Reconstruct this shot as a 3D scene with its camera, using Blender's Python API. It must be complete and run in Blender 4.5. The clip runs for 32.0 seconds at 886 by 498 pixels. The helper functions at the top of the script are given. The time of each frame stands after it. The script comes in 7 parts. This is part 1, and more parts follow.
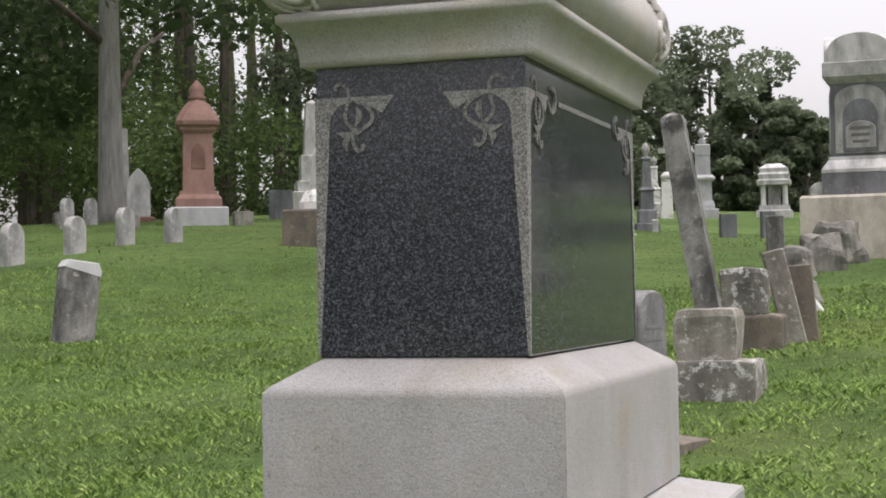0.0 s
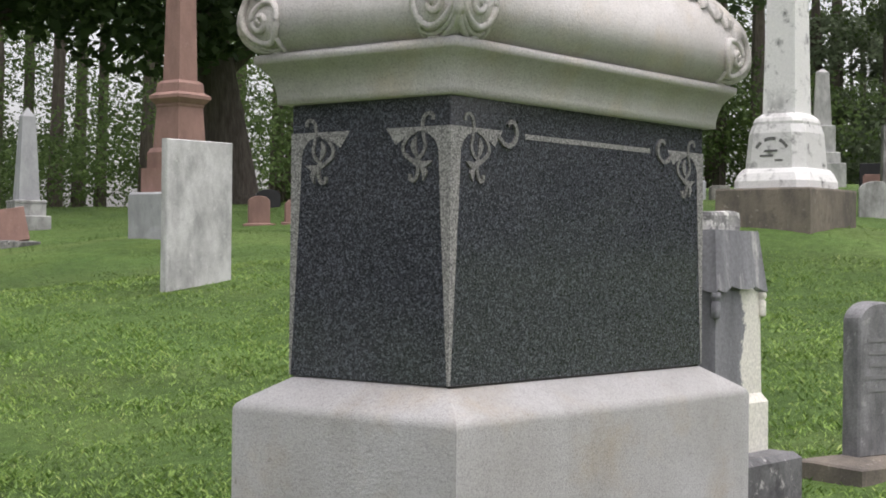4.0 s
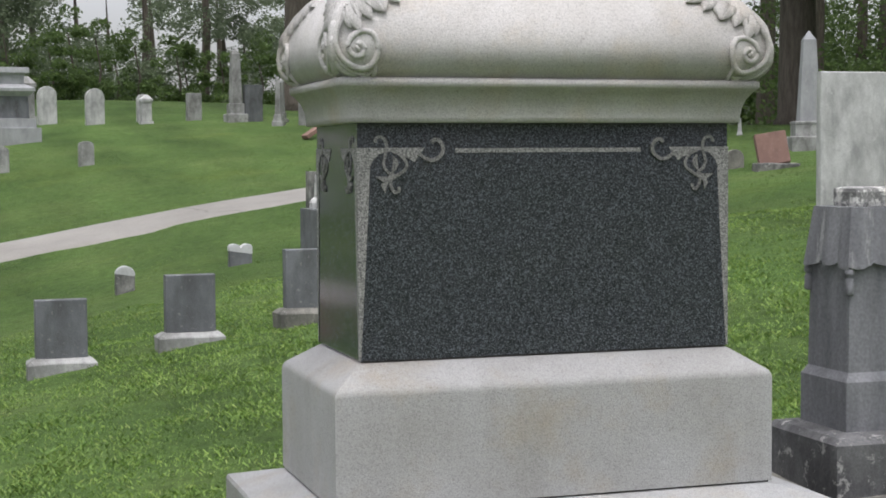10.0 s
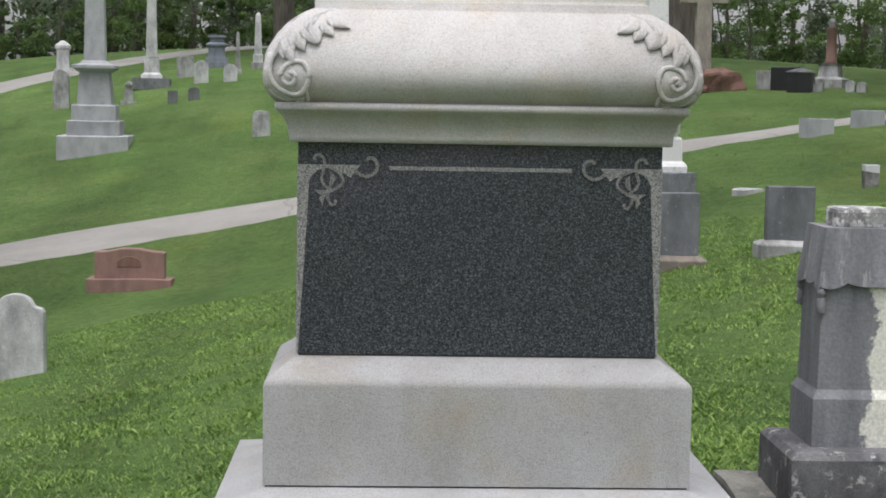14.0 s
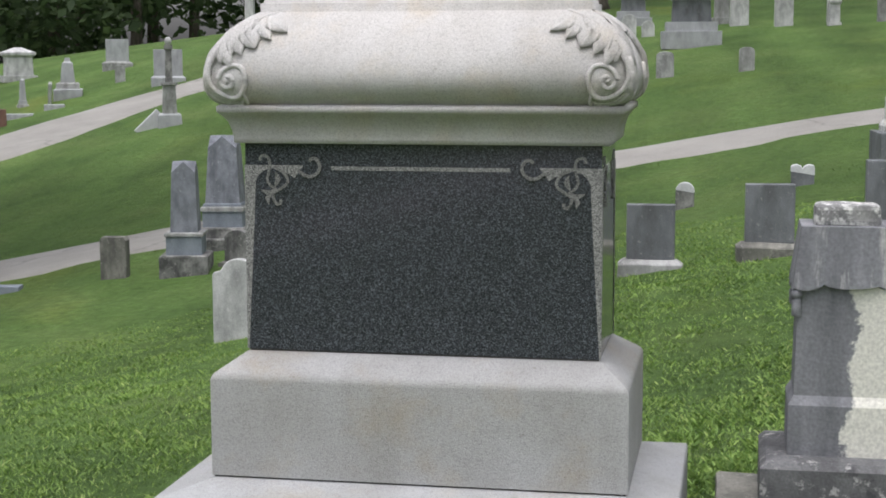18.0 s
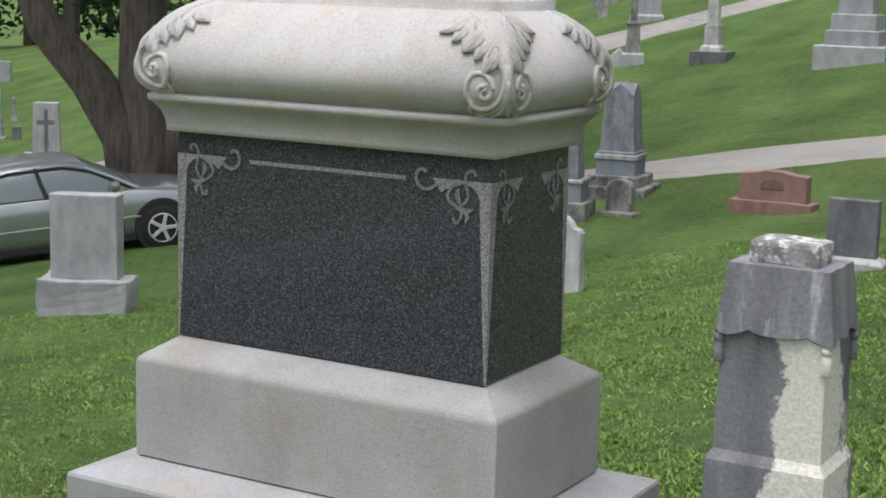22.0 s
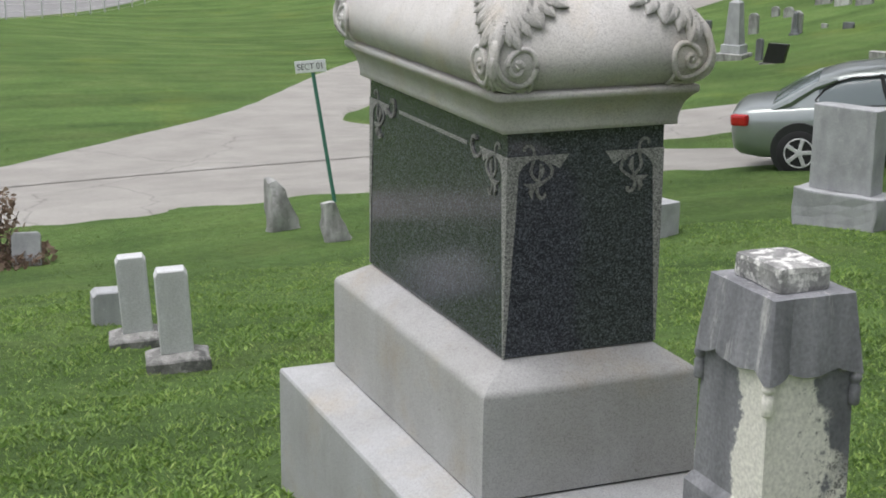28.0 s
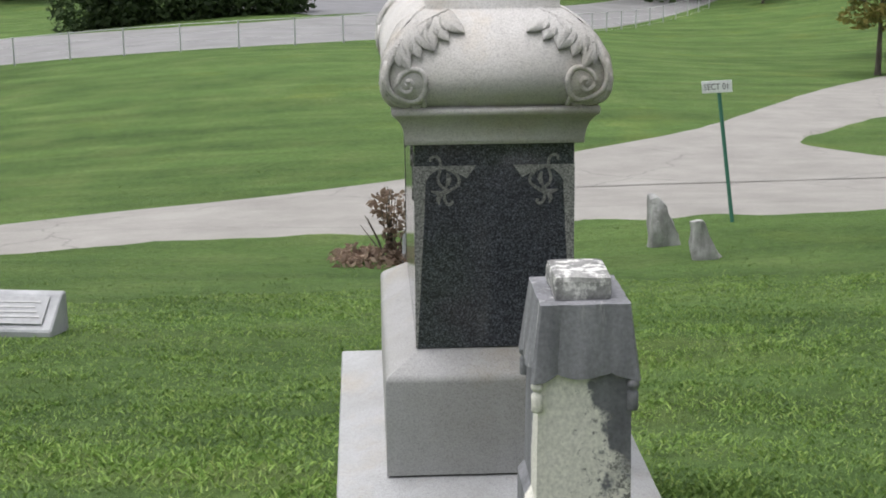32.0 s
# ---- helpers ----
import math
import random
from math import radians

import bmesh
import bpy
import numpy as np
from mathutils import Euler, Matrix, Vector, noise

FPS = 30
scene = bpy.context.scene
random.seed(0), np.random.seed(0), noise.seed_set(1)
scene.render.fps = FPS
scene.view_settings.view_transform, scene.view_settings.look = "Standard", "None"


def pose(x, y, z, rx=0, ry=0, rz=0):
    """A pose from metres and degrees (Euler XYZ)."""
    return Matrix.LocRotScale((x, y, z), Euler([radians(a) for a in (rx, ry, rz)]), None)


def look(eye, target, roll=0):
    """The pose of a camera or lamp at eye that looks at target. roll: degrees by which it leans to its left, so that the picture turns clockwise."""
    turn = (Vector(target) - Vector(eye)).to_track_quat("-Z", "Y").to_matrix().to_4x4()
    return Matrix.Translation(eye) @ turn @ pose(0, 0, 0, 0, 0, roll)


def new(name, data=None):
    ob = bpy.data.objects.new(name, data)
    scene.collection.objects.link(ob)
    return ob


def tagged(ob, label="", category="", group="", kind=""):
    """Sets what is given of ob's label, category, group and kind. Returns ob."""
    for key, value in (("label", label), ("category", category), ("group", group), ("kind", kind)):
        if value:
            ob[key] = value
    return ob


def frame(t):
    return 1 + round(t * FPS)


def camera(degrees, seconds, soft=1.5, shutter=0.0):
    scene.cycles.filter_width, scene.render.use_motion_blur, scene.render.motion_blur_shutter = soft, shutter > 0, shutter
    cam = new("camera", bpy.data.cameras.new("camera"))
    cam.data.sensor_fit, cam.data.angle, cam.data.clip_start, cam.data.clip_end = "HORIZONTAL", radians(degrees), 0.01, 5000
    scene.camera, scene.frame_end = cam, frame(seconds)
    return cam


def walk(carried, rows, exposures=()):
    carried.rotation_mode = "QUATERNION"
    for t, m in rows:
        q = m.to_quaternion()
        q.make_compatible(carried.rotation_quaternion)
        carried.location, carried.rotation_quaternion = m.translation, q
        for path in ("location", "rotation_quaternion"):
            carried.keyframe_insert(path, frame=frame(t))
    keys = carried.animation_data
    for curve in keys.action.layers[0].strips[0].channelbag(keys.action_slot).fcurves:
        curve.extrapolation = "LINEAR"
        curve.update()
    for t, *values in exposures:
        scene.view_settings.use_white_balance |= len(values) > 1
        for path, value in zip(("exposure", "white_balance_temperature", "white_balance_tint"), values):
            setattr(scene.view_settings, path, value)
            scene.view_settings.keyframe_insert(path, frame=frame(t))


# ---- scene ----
cam = camera(31.46, 32.0, soft=1.8)
PATH = [
    (0, look((-3.822, -1.183, 0.867), (-0.033, 0.095, 0.980), -1.01)),
    (0.5, look((-3.824, -1.347, 0.807), (-0.096, 0.091, 0.995), -0.62)),
    (1, look((-3.782, -1.484, 0.851), (-0.077, 0.019, 0.985), 0.19)),
    (1.5, look((-3.657, -1.670, 0.869), (-0.051, 0.054, 1.023), -0.56)),
    (2, look((-3.544, -1.862, 0.892), (-0.143, 0.240, 1.015), -2.14)),
    (2.5, look((-3.493, -2.121, 0.907), (-0.153, 0.080, 0.971), -1.28)),
    (3, look((-3.445, -2.292, 0.924), (-0.081, -0.130, 1.009), -0.71)),
    (3.5, look((-3.374, -2.375, 0.971), (-0.132, -0.032, 1.025), -0.31)),
    (5.5, look((-2.966, -2.908, 1.051), (-0.059, -0.161, 1.099), 1.09)),
    (6, look((-2.881, -3.104, 1.022), (-0.056, -0.272, 1.073), -0.79)),
    (6.5, look((-2.695, -3.224, 1.030), (0.049, -0.314, 0.971), -1.37)),
    (7, look((-2.595, -3.413, 1.061), (0.040, -0.404, 1.030), -1.46)),
    (7.5, look((-2.432, -3.600, 1.059), (-0.287, -0.224, 1.035), -1.19)),
    (8, look((-2.355, -3.840, 1.131), (-0.541, -0.277, 1.034), -1.06)),
    (8.5, look((-2.122, -3.941, 1.169), (-0.531, -0.278, 0.933), -0.89)),
    (9, look((-1.946, -4.066, 1.208), (-0.446, -0.366, 0.964), -0.73)),
    (9.5, look((-1.768, -4.233, 1.241), (-0.635, -0.415, 0.868), 0.62)),
    (10, look((-1.619, -4.408, 1.275), (-0.418, -0.600, 1.050), -0.39)),
    (10.5, look((-1.441, -4.437, 1.310), (-0.227, -0.640, 0.971), -2.04)),
    (11, look((-1.216, -4.465, 1.307), (-0.290, -0.585, 1.013), -1.25)),
    (11.5, look((-0.989, -4.537, 1.360), (-0.176, -0.629, 1.107), -1.05)),
    (12, look((-0.809, -4.678, 1.414), (-0.380, -0.717, 1.067), 1.27)),
    (12.5, look((-0.657, -4.805, 1.428), (-0.398, -0.823, 1.160), 0.03)),
    (13, look((-0.504, -4.848, 1.449), (-0.213, -0.878, 1.053), 2.13)),
    (13.5, look((-0.361, -4.917, 1.451), (-0.124, -0.927, 1.297), 1.18)),
    (14, look((-0.287, -5.065, 1.507), (-0.141, -1.086, 1.133), 0.94)),
    (16.5, look((0.024, -5.147, 1.512), (0.100, -1.166, 1.134), -0.03)),
    (17, look((0.308, -5.028, 1.561), (0.263, -1.046, 1.183), 1.02)),
    (18, look((0.960, -4.972, 1.664), (0.222, -1.073, 1.161), -0.17)),
    (19, look((1.419, -4.675, 1.732), (0.237, -0.889, 1.213), 0.52)),
    (19.5, look((1.542, -4.658, 1.810), (0.209, -0.948, 1.130), 1.14)),
    (20, look((1.807, -4.638, 1.778), (0.222, -1.017, 1.166), 1.00)),
    (20.5, look((1.918, -4.448, 1.810), (0.386, -0.819, 1.115), 1.28)),
    (21, look((2.144, -4.272, 1.808), (0.638, -0.639, 1.079), 0.35)),
    (21.5, look((2.354, -4.184, 1.890), (0.630, -0.659, 1.112), 1.47)),
    (22, look((2.610, -4.095, 1.875), (0.641, -0.682, 1.190), 1.47)),
    (22.5, look((2.756, -3.948, 1.910), (0.612, -0.664, 1.125), 1.62)),
    (23, look((2.906, -3.772, 1.913), (0.535, -0.634, 1.186), 0.67)),
    (23.5, look((3.097, -3.630, 1.935), (0.566, -0.654, 1.074), 2.09)),
    (24, look((3.267, -3.489, 1.967), (0.580, -0.634, 1.172), 1.42)),
    (24.5, look((3.395, -3.331, 1.987), (0.637, -0.568, 1.117), 0.24)),
    (25, look((3.512, -3.108, 2.003), (0.620, -0.499, 1.093), 0.15)),
    (25.5, look((3.734, -2.951, 2.055), (0.585, -0.634, 1.208), 2.08)),
    (26, look((3.895, -2.818, 2.082), (0.666, -0.640, 1.170), -0.90)),
    (26.5, look((4.013, -2.650, 2.088), (0.661, -0.670, 1.170), 0.58)),
    (28.5, look((4.537, -1.861, 2.169), (0.912, -0.492, 1.176), -0.87)),
    (29, look((4.685, -1.650, 2.164), (0.974, -0.493, 1.221), -0.82)),
    (29.5, look((4.900, -1.390, 2.169), (1.080, -0.740, 1.177), 1.74)),
    (30, look((5.052, -1.149, 2.165), (1.199, -0.673, 1.198), -1.99)),
    (30.5, look((5.165, -0.918, 2.198), (1.291, -0.343, 1.384), -0.92)),
    (31, look((5.274, -0.712, 2.212), (1.404, -0.364, 1.264), -0.39)),
    (31.5, look((5.329, -0.562, 2.222), (1.445, -0.305, 1.300), -1.97)),
    (32, look((5.269, -0.422, 2.228), (1.393, -0.231, 1.258), -0.47)),
]
walk(cam, PATH, [(0, -0.40, 6750, 18), (3, -0.36, 6650, 17), (7, -0.57, 6450, 13.5), (24, -0.64, 6350, 12.5), (30, -0.58, 6450, 11.5), (32, -0.57, 6450, 11.5)])

# ---- world and sun: a bright overcast afternoon ----
world = bpy.data.worlds.new("overcast_sky")
scene.world = world
world.use_nodes = True
wn = world.node_tree.nodes
wl = world.node_tree.links
wn.clear()
w_out = wn.new("ShaderNodeOutputWorld")
w_bg = wn.new("ShaderNodeBackground")
w_sky = wn.new("ShaderNodeTexSky")
w_sky.sky_type = "NISHITA"
w_sky.sun_disc = False
w_sky.sun_elevation = radians(76)
w_sky.sun_rotation = radians(192)
w_sky.air_density = 1.0
w_sky.dust_density = 4.0
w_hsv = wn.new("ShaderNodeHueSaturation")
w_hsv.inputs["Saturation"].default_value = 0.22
w_hsv.inputs["Value"].default_value = 2.3  # multiplies the sky's brightness, for thin bright cloud over the whole sky
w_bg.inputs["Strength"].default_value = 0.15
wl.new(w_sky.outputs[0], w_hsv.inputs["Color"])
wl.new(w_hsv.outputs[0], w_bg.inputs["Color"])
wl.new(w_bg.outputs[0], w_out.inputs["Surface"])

sun = new("sun", bpy.data.lights.new("sun", "SUN"))
sun.data.energy = 1.8
sun.data.angle = radians(45)
sun.data.color = (1.0, 0.985, 0.96)
sun.matrix_world = look((0, 0, 30), (1.5, 7, 0))


# ---- materials ----
class Mat:
    """A node material with short hands for its nodes."""

    def __init__(self, name, rough=0.8, metal=0.0, spec=0.5):
        self.m = bpy.data.materials.new(name)
        self.m.use_nodes = True
        self.t = self.m.node_tree
        self.b = self.t.nodes["Principled BSDF"]
        self.b.inputs["Roughness"].default_value = rough
        self.b.inputs["Metallic"].default_value = metal
        self.b.inputs["Specular IOR Level"].default_value = spec
        self.tc = self.t.nodes.new("ShaderNodeTexCoord")
        self.vec = self.tc.outputs["Object"]

    def node(self, kind, **inputs):
        n = self.t.nodes.new(kind)
        for k, v in inputs.items():
            n.inputs[k.replace("_", " ")].default_value = v
        return n

    def link(self, a, b):
        self.t.links.new(a, b)

    def noise(self, scale, detail=4.0, rough=0.55, vec=None, dist=0.0):
        n = self.node("ShaderNodeTexNoise", Scale=scale, Detail=detail, Roughness=rough, Distortion=dist)
        self.link(vec or self.vec, n.inputs["Vector"])
        return n.outputs["Fac"]

    def voronoi(self, scale, out="Color", feature="F1"):
        n = self.node("ShaderNodeTexVoronoi", Scale=scale)
        n.feature = feature
        self.link(self.vec, n.inputs["Vector"])
        return n.outputs[out]

    def ramp(self, fac, *stops):
        n = self.node("ShaderNodeValToRGB")
        e = n.color_ramp.elements
        while len(e) < len(stops):
            e.new(0.5)
        for el, (p, c) in zip(e, stops):
            el.position = p
            el.color = (*c, 1) if isinstance(c, tuple) else (c, c, c, 1)
        self.link(fac, n.inputs["Fac"])
        return n.outputs["Color"]

    def mix(self, a, b, fac, mode="MIX"):
        n = self.t.nodes.new("ShaderNodeMix")
        n.data_type = "RGBA"
        n.blend_type = mode
        for sock, v in ((n.inputs[6], a), (n.inputs[7], b)):
            if isinstance(v, tuple):
                sock.default_value = (*v, 1)
            else:
                self.link(v, sock)
        if isinstance(fac, (int, float)):
            n.inputs[0].default_value = fac
        else:
            self.link(fac, n.inputs[0])
        return n.outputs[2]

    def scaled(self, sx, sy, sz):
        n = self.node("ShaderNodeMapping")
        n.inputs["Scale"].default_value = (sx, sy, sz)
        self.link(self.vec, n.inputs["Vector"])
        return n.outputs[0]

    def random_tint(self, colour, amount=0.25):
        n = self.t.nodes.new("ShaderNodeObjectInfo")
        r = self.ramp(n.outputs["Random"], (0.0, 1 - amount), (1.0, 1.0))
        return self.mix(colour, r, 1.0, "MULTIPLY")

    def colour(self, c):
        if isinstance(c, tuple):
            self.b.inputs["Base Color"].default_value = (*c, 1)
        else:
            self.link(c, self.b.inputs["Base Color"])
        return self

    def rough(self, c):
        self.link(c, self.b.inputs["Roughness"])
        return self

    def bump(self, h, strength=0.3, dist=0.01):
        n = self.node("ShaderNodeBump", Strength=strength, Distance=dist)
        self.link(h, n.inputs["Height"])
        self.link(n.outputs[0], self.b.inputs["Normal"])
        return self


def granite_light(name, grey, warm):
    """Speckled granite: grey sets its lightness, warm its cast."""
    m = Mat(name, 0.75)
    tone = lambda v: (v * grey * warm, v * grey, v * grey / warm)
    speck = m.ramp(m.voronoi(310), (0.10, tone(0.33)), (0.36, tone(0.405)), (0.85, tone(0.475)))
    stain = m.ramp(m.noise(2.4, 7, 0.6), (0.30, (0.80, 0.785, 0.75)), (0.6, (1.0, 1.0, 1.0)))
    streak = m.ramp(m.noise(1.0, 5, vec=m.scaled(7, 7, 1.0)), (0.30, (0.91, 0.905, 0.89)), (0.5, (1.0, 1.0, 1.0)))
    pit = m.ramp(m.noise(38, 2), (0.71, (1.0, 1.0, 1.0)), (0.77, (0.74, 0.73, 0.70)))
    rust = m.ramp(m.noise(3.6, 5, 0.65), (0.52, (1.0, 1.0, 1.0)), (0.72, (0.97, 0.90, 0.79)))
    c = m.mix(m.mix(m.mix(m.mix(speck, stain, 1.0, "MULTIPLY"), streak, 1.0, "MULTIPLY"), rust, 1.0, "MULTIPLY"), pit, 1.0, "MULTIPLY")
    return m.colour(c).bump(m.noise(170, 4, 0.7), 0.45, 0.004).m


def granite_dark():
    m = Mat("polished_dark_granite", 0.09, spec=0.5)
    a = m.ramp(m.voronoi(280), (0.2, (0.027, 0.029, 0.034)), (0.55, (0.056, 0.059, 0.071)), (0.85, (0.122, 0.128, 0.150)))
    b = m.ramp(m.noise(170, 2), (0.38, 0.7), (0.65, 1.3))
    m.rough(m.ramp(m.noise(7, 4), (0.3, 0.06), (0.7, 0.13)))
    return m.colour(m.mix(a, b, 1.0, "MULTIPLY")).m


def granite_axed(name, k):
    m = Mat(name, 0.85)
    a = m.ramp(m.voronoi(300), (0.1, (0.085 * k, 0.085 * k, 0.085 * k)), (0.5, (0.24 * k, 0.236 * k, 0.228 * k)), (0.85, (0.40 * k, 0.39 * k, 0.375 * k)))
    return m.colour(a).bump(m.noise(300, 2), 0.4, 0.002).m


def stone(name, base, dark, light, lichen=0.45, grain=120, wash=3.0, rough=0.85, spots=0.60, patch=0.55, run=(0.36, 0.62)):
    """Weathered gravestone: base colour, dark streaks that run down, pale lichen spots."""
    m = Mat(name, rough)
    g = m.ramp(m.noise(grain, 3), (0.3, 0.78), (0.7, 1.12))
    streak = m.ramp(m.noise(1.0, 6, 0.62, vec=m.scaled(wash * 1.7, wash * 1.7, wash * 0.8)), (run[0], dark), (run[1], base))
    blot = m.ramp(m.noise(5.5, 6, 0.65), (lichen, (0.0, 0.0, 0.0)), (lichen + 0.13, (1.0, 1.0, 1.0)))
    blot2 = m.ramp(m.noise(19, 5, 0.7), (spots, (0.0, 0.0, 0.0)), (spots + 0.08, (1.0, 1.0, 1.0)))
    c = m.mix(streak, dark, blot)
    n = m.node("ShaderNodeMath")
    n.operation = "MULTIPLY"
    m.link(blot2, n.inputs[0])
    n.inputs[1].default_value = patch
    c = m.mix(c, light, n.outputs[0])
    c = m.random_tint(m.mix(c, g, 1.0, "MULTIPLY"), 0.2)
    return m.colour(c).bump(m.noise(60, 6), 0.35, 0.006).m


def grass_ground():
    m = Mat("lawn_soil_and_turf", 0.95, spec=0.2)
    m.vec = m.tc.outputs["Object"]
    a = m.ramp(m.noise(0.55, 8, 0.6), (0.3, (0.078, 0.142, 0.037)), (0.5, (0.106, 0.180, 0.048)), (0.72, (0.150, 0.216, 0.066)))
    b = m.ramp(m.noise(9, 8, 0.7), (0.3, 0.62), (0.7, 1.25))
    dry = m.ramp(m.noise(0.23, 5), (0.58, (1.0, 1.0, 1.0)), (0.74, (1.35, 1.12, 0.9)))
    mown = m.ramp(m.noise(1.0, 3, vec=m.scaled(0.75, 0.09, 1)), (0.35, 0.76), (0.65, 1.10))
    c = m.mix(m.mix(m.mix(a, b, 1.0, "MULTIPLY"), dry, 1.0, "MULTIPLY"), mown, 1.0, "MULTIPLY")
    return m.colour(c).bump(m.noise(40, 8, 0.7), 0.9, 0.05).m


def grass_blades():
    m = Mat("grass_blades", 0.6, spec=0.3)
    n = m.t.nodes.new("ShaderNodeNewGeometry")
    r = m.ramp(n.outputs["Random Per Island"], (0.0, (0.125, 0.225, 0.046)), (0.5, (0.200, 0.318, 0.072)), (0.90, (0.265, 0.395, 0.088)), (1.0, (0.35, 0.42, 0.14)))
    big = m.ramp(m.noise(0.5, 5), (0.3, 0.72), (0.7, 1.2))
    return m.colour(m.mix(r, big, 1.0, "MULTIPLY")).m


def grass_blades_far():
    m = Mat("far_grass_blades", 0.7, spec=0.2)
    n = m.t.nodes.new("ShaderNodeNewGeometry")
    r = m.ramp(n.outputs["Random Per Island"], (0.0, (0.130, 0.198, 0.054)), (1.0, (0.178, 0.256, 0.077)))
    big = m.ramp(m.noise(0.5, 5), (0.3, 0.8), (0.7, 1.12))
    return m.colour(m.mix(r, big, 1.0, "MULTIPLY")).m


def road_mat():
    m = Mat("worn_concrete_road", 0.92)
    a = m.ramp(m.noise(0.8, 8, 0.65), (0.3, (0.245, 0.233, 0.214)), (0.7, (0.340, 0.326, 0.302)))
    g = m.ramp(m.noise(60, 4), (0.3, 0.82), (0.7, 1.1))
    warp = m.node("ShaderNodeTexNoise", Scale=0.9, Detail=6.0)
    m.link(m.vec, warp.inputs["Vector"])
    add = m.node("ShaderNodeVectorMath")
    m.link(m.vec, add.inputs[0])
    m.link(warp.outputs["Color"], add.inputs[1])
    m.vec = add.outputs[0]
    crack = m.ramp(m.voronoi(0.22, "Distance", "DISTANCE_TO_EDGE"), (0.0, 0.66), (0.006, 1.0))
    return m.colour(m.mix(m.mix(a, g, 1.0, "MULTIPLY"), crack, 1.0, "MULTIPLY")).bump(m.noise(80, 4), 0.3, 0.01).m


def asphalt():
    m = Mat("dark_asphalt", 0.9)
    return m.colour(m.ramp(m.noise(0.6, 8), (0.3, (0.17, 0.17, 0.178)), (0.7, (0.24, 0.24, 0.25)))).bump(m.noise(60), 0.3, 0.01).m


def bark():
    m = Mat("grey_brown_bark", 0.95)
    a = m.ramp(m.noise(3.0, 8, 0.7, vec=m.scaled(4, 4, 0.7)), (0.3, (0.055, 0.045, 0.036)), (0.7, (0.17, 0.145, 0.12)))
    return m.colour(a).bump(m.noise(4, 8, vec=m.scaled(5, 5, 0.8)), 1.0, 0.05).m


def bark_pale():
    m = Mat("pale_grey_bark", 0.95)
    a = m.ramp(m.noise(3.0, 8, 0.7, vec=m.scaled(4, 4, 0.7)), (0.3, (0.17, 0.165, 0.16)), (0.7, (0.36, 0.35, 0.335)))
    return m.colour(a).bump(m.noise(4, 8, vec=m.scaled(5, 5, 0.8)), 0.8, 0.04).m


def leaves(name, lo, mid, hi):
    m = Mat(name, 0.65, spec=0.3)
    n = m.t.nodes.new("ShaderNodeNewGeometry")
    r = m.ramp(n.outputs["Random Per Island"], (0.0, lo), (0.5, mid), (1.0, hi))
    big = m.ramp(m.noise(0.35, 4), (0.3, 0.65), (0.7, 1.25))
    m.colour(m.mix(r, big, 1.0, "MULTIPLY"))
    # light that comes through the thin leaves
    thin = m.node("ShaderNodeBsdfTranslucent")
    m.link(m.b.inputs["Base Color"].links[0].from_socket, thin.inputs["Color"])
    both = m.node("ShaderNodeMixShader", Fac=0.52)
    m.link(m.b.outputs[0], both.inputs[1])
    m.link(thin.outputs[0], both.inputs[2])
    m.link(both.outputs[0], m.t.nodes["Material Output"].inputs["Surface"])
    return m.m


def plain(name, c, rough=0.6, metal=0.0, vary=0.12, scale=20):
    m = Mat(name, rough, metal)
    g = m.ramp(m.noise(scale, 5), (0.3, 1 - vary), (0.7, 1 + vary))
    return m.colour(m.mix(c, g, 1.0, "MULTIPLY")).m


def glass(name, tint=(0.02, 0.025, 0.028)):
    m = Mat(name, 0.03, spec=0.8)
    return m.colour(tint).m


GRANITE = granite_light("grey_granite", 0.98, 1.001)
GRANITE_SAWN = granite_light("blue_grey_sawn_granite", 0.95, 0.985)
JOINT = Mat("dark_mortar_joint", 0.95).colour((0.045, 0.042, 0.038)).m
# same stone, warmer on the cap, its brighter light put into the tone
GRANITE_CAP = granite_light("brightened_cream_granite", 1.24, 1.028)
DARK = granite_dark()
AXED = granite_axed("axed_dark_granite", 1.0)
ENGRAVED = granite_axed("engraved_dark_granite", 0.78)
TURF = grass_ground()
BLADE = grass_blades()
BLADE_FAR = grass_blades_far()
CLOVER = leaves("clover_leaves", (0.130, 0.232, 0.052), (0.182, 0.296, 0.074), (0.240, 0.352, 0.102))
ROAD = road_mat()
ASPHALT = asphalt()
ROAD_GREY = plain("worn_grey_road", (0.235, 0.232, 0.232), 0.92, 0.0, 0.16, 0.5)
BARK = bark()
BARK_PALE = bark_pale()
MARBLE_GREY = stone("grey_blue_marble", (0.21, 0.22, 0.235), (0.12, 0.125, 0.13), (0.42, 0.42, 0.40), 0.62)
MARBLE_WHITE = stone("weathered_white_marble", (0.70, 0.70, 0.69), (0.38, 0.38, 0.375), (0.80, 0.795, 0.78), 0.60)
MARBLE_PALE = stone("pale_grey_marble", (0.48, 0.48, 0.47), (0.22, 0.22, 0.21), (0.62, 0.61, 0.58), 0.58)
MARBLE_DIRTY = stone("black_streaked_marble", (0.34, 0.335, 0.32), (0.08, 0.08, 0.078), (0.62, 0.6, 0.56), 0.52)
ZINC = stone("blue_grey_cast_stone", (0.25, 0.28, 0.32), (0.17, 0.19, 0.22), (0.36, 0.38, 0.40), 0.66)
SANDSTONE = stone("brown_sandstone_base", (0.24, 0.205, 0.165), (0.12, 0.105, 0.09), (0.46, 0.42, 0.36), 0.56)
WHITE_CLEAN = stone("clean_white_marble", (0.70, 0.71, 0.72), (0.58, 0.585, 0.59), (0.78, 0.78, 0.78), 0.68, 150, spots=0.66)
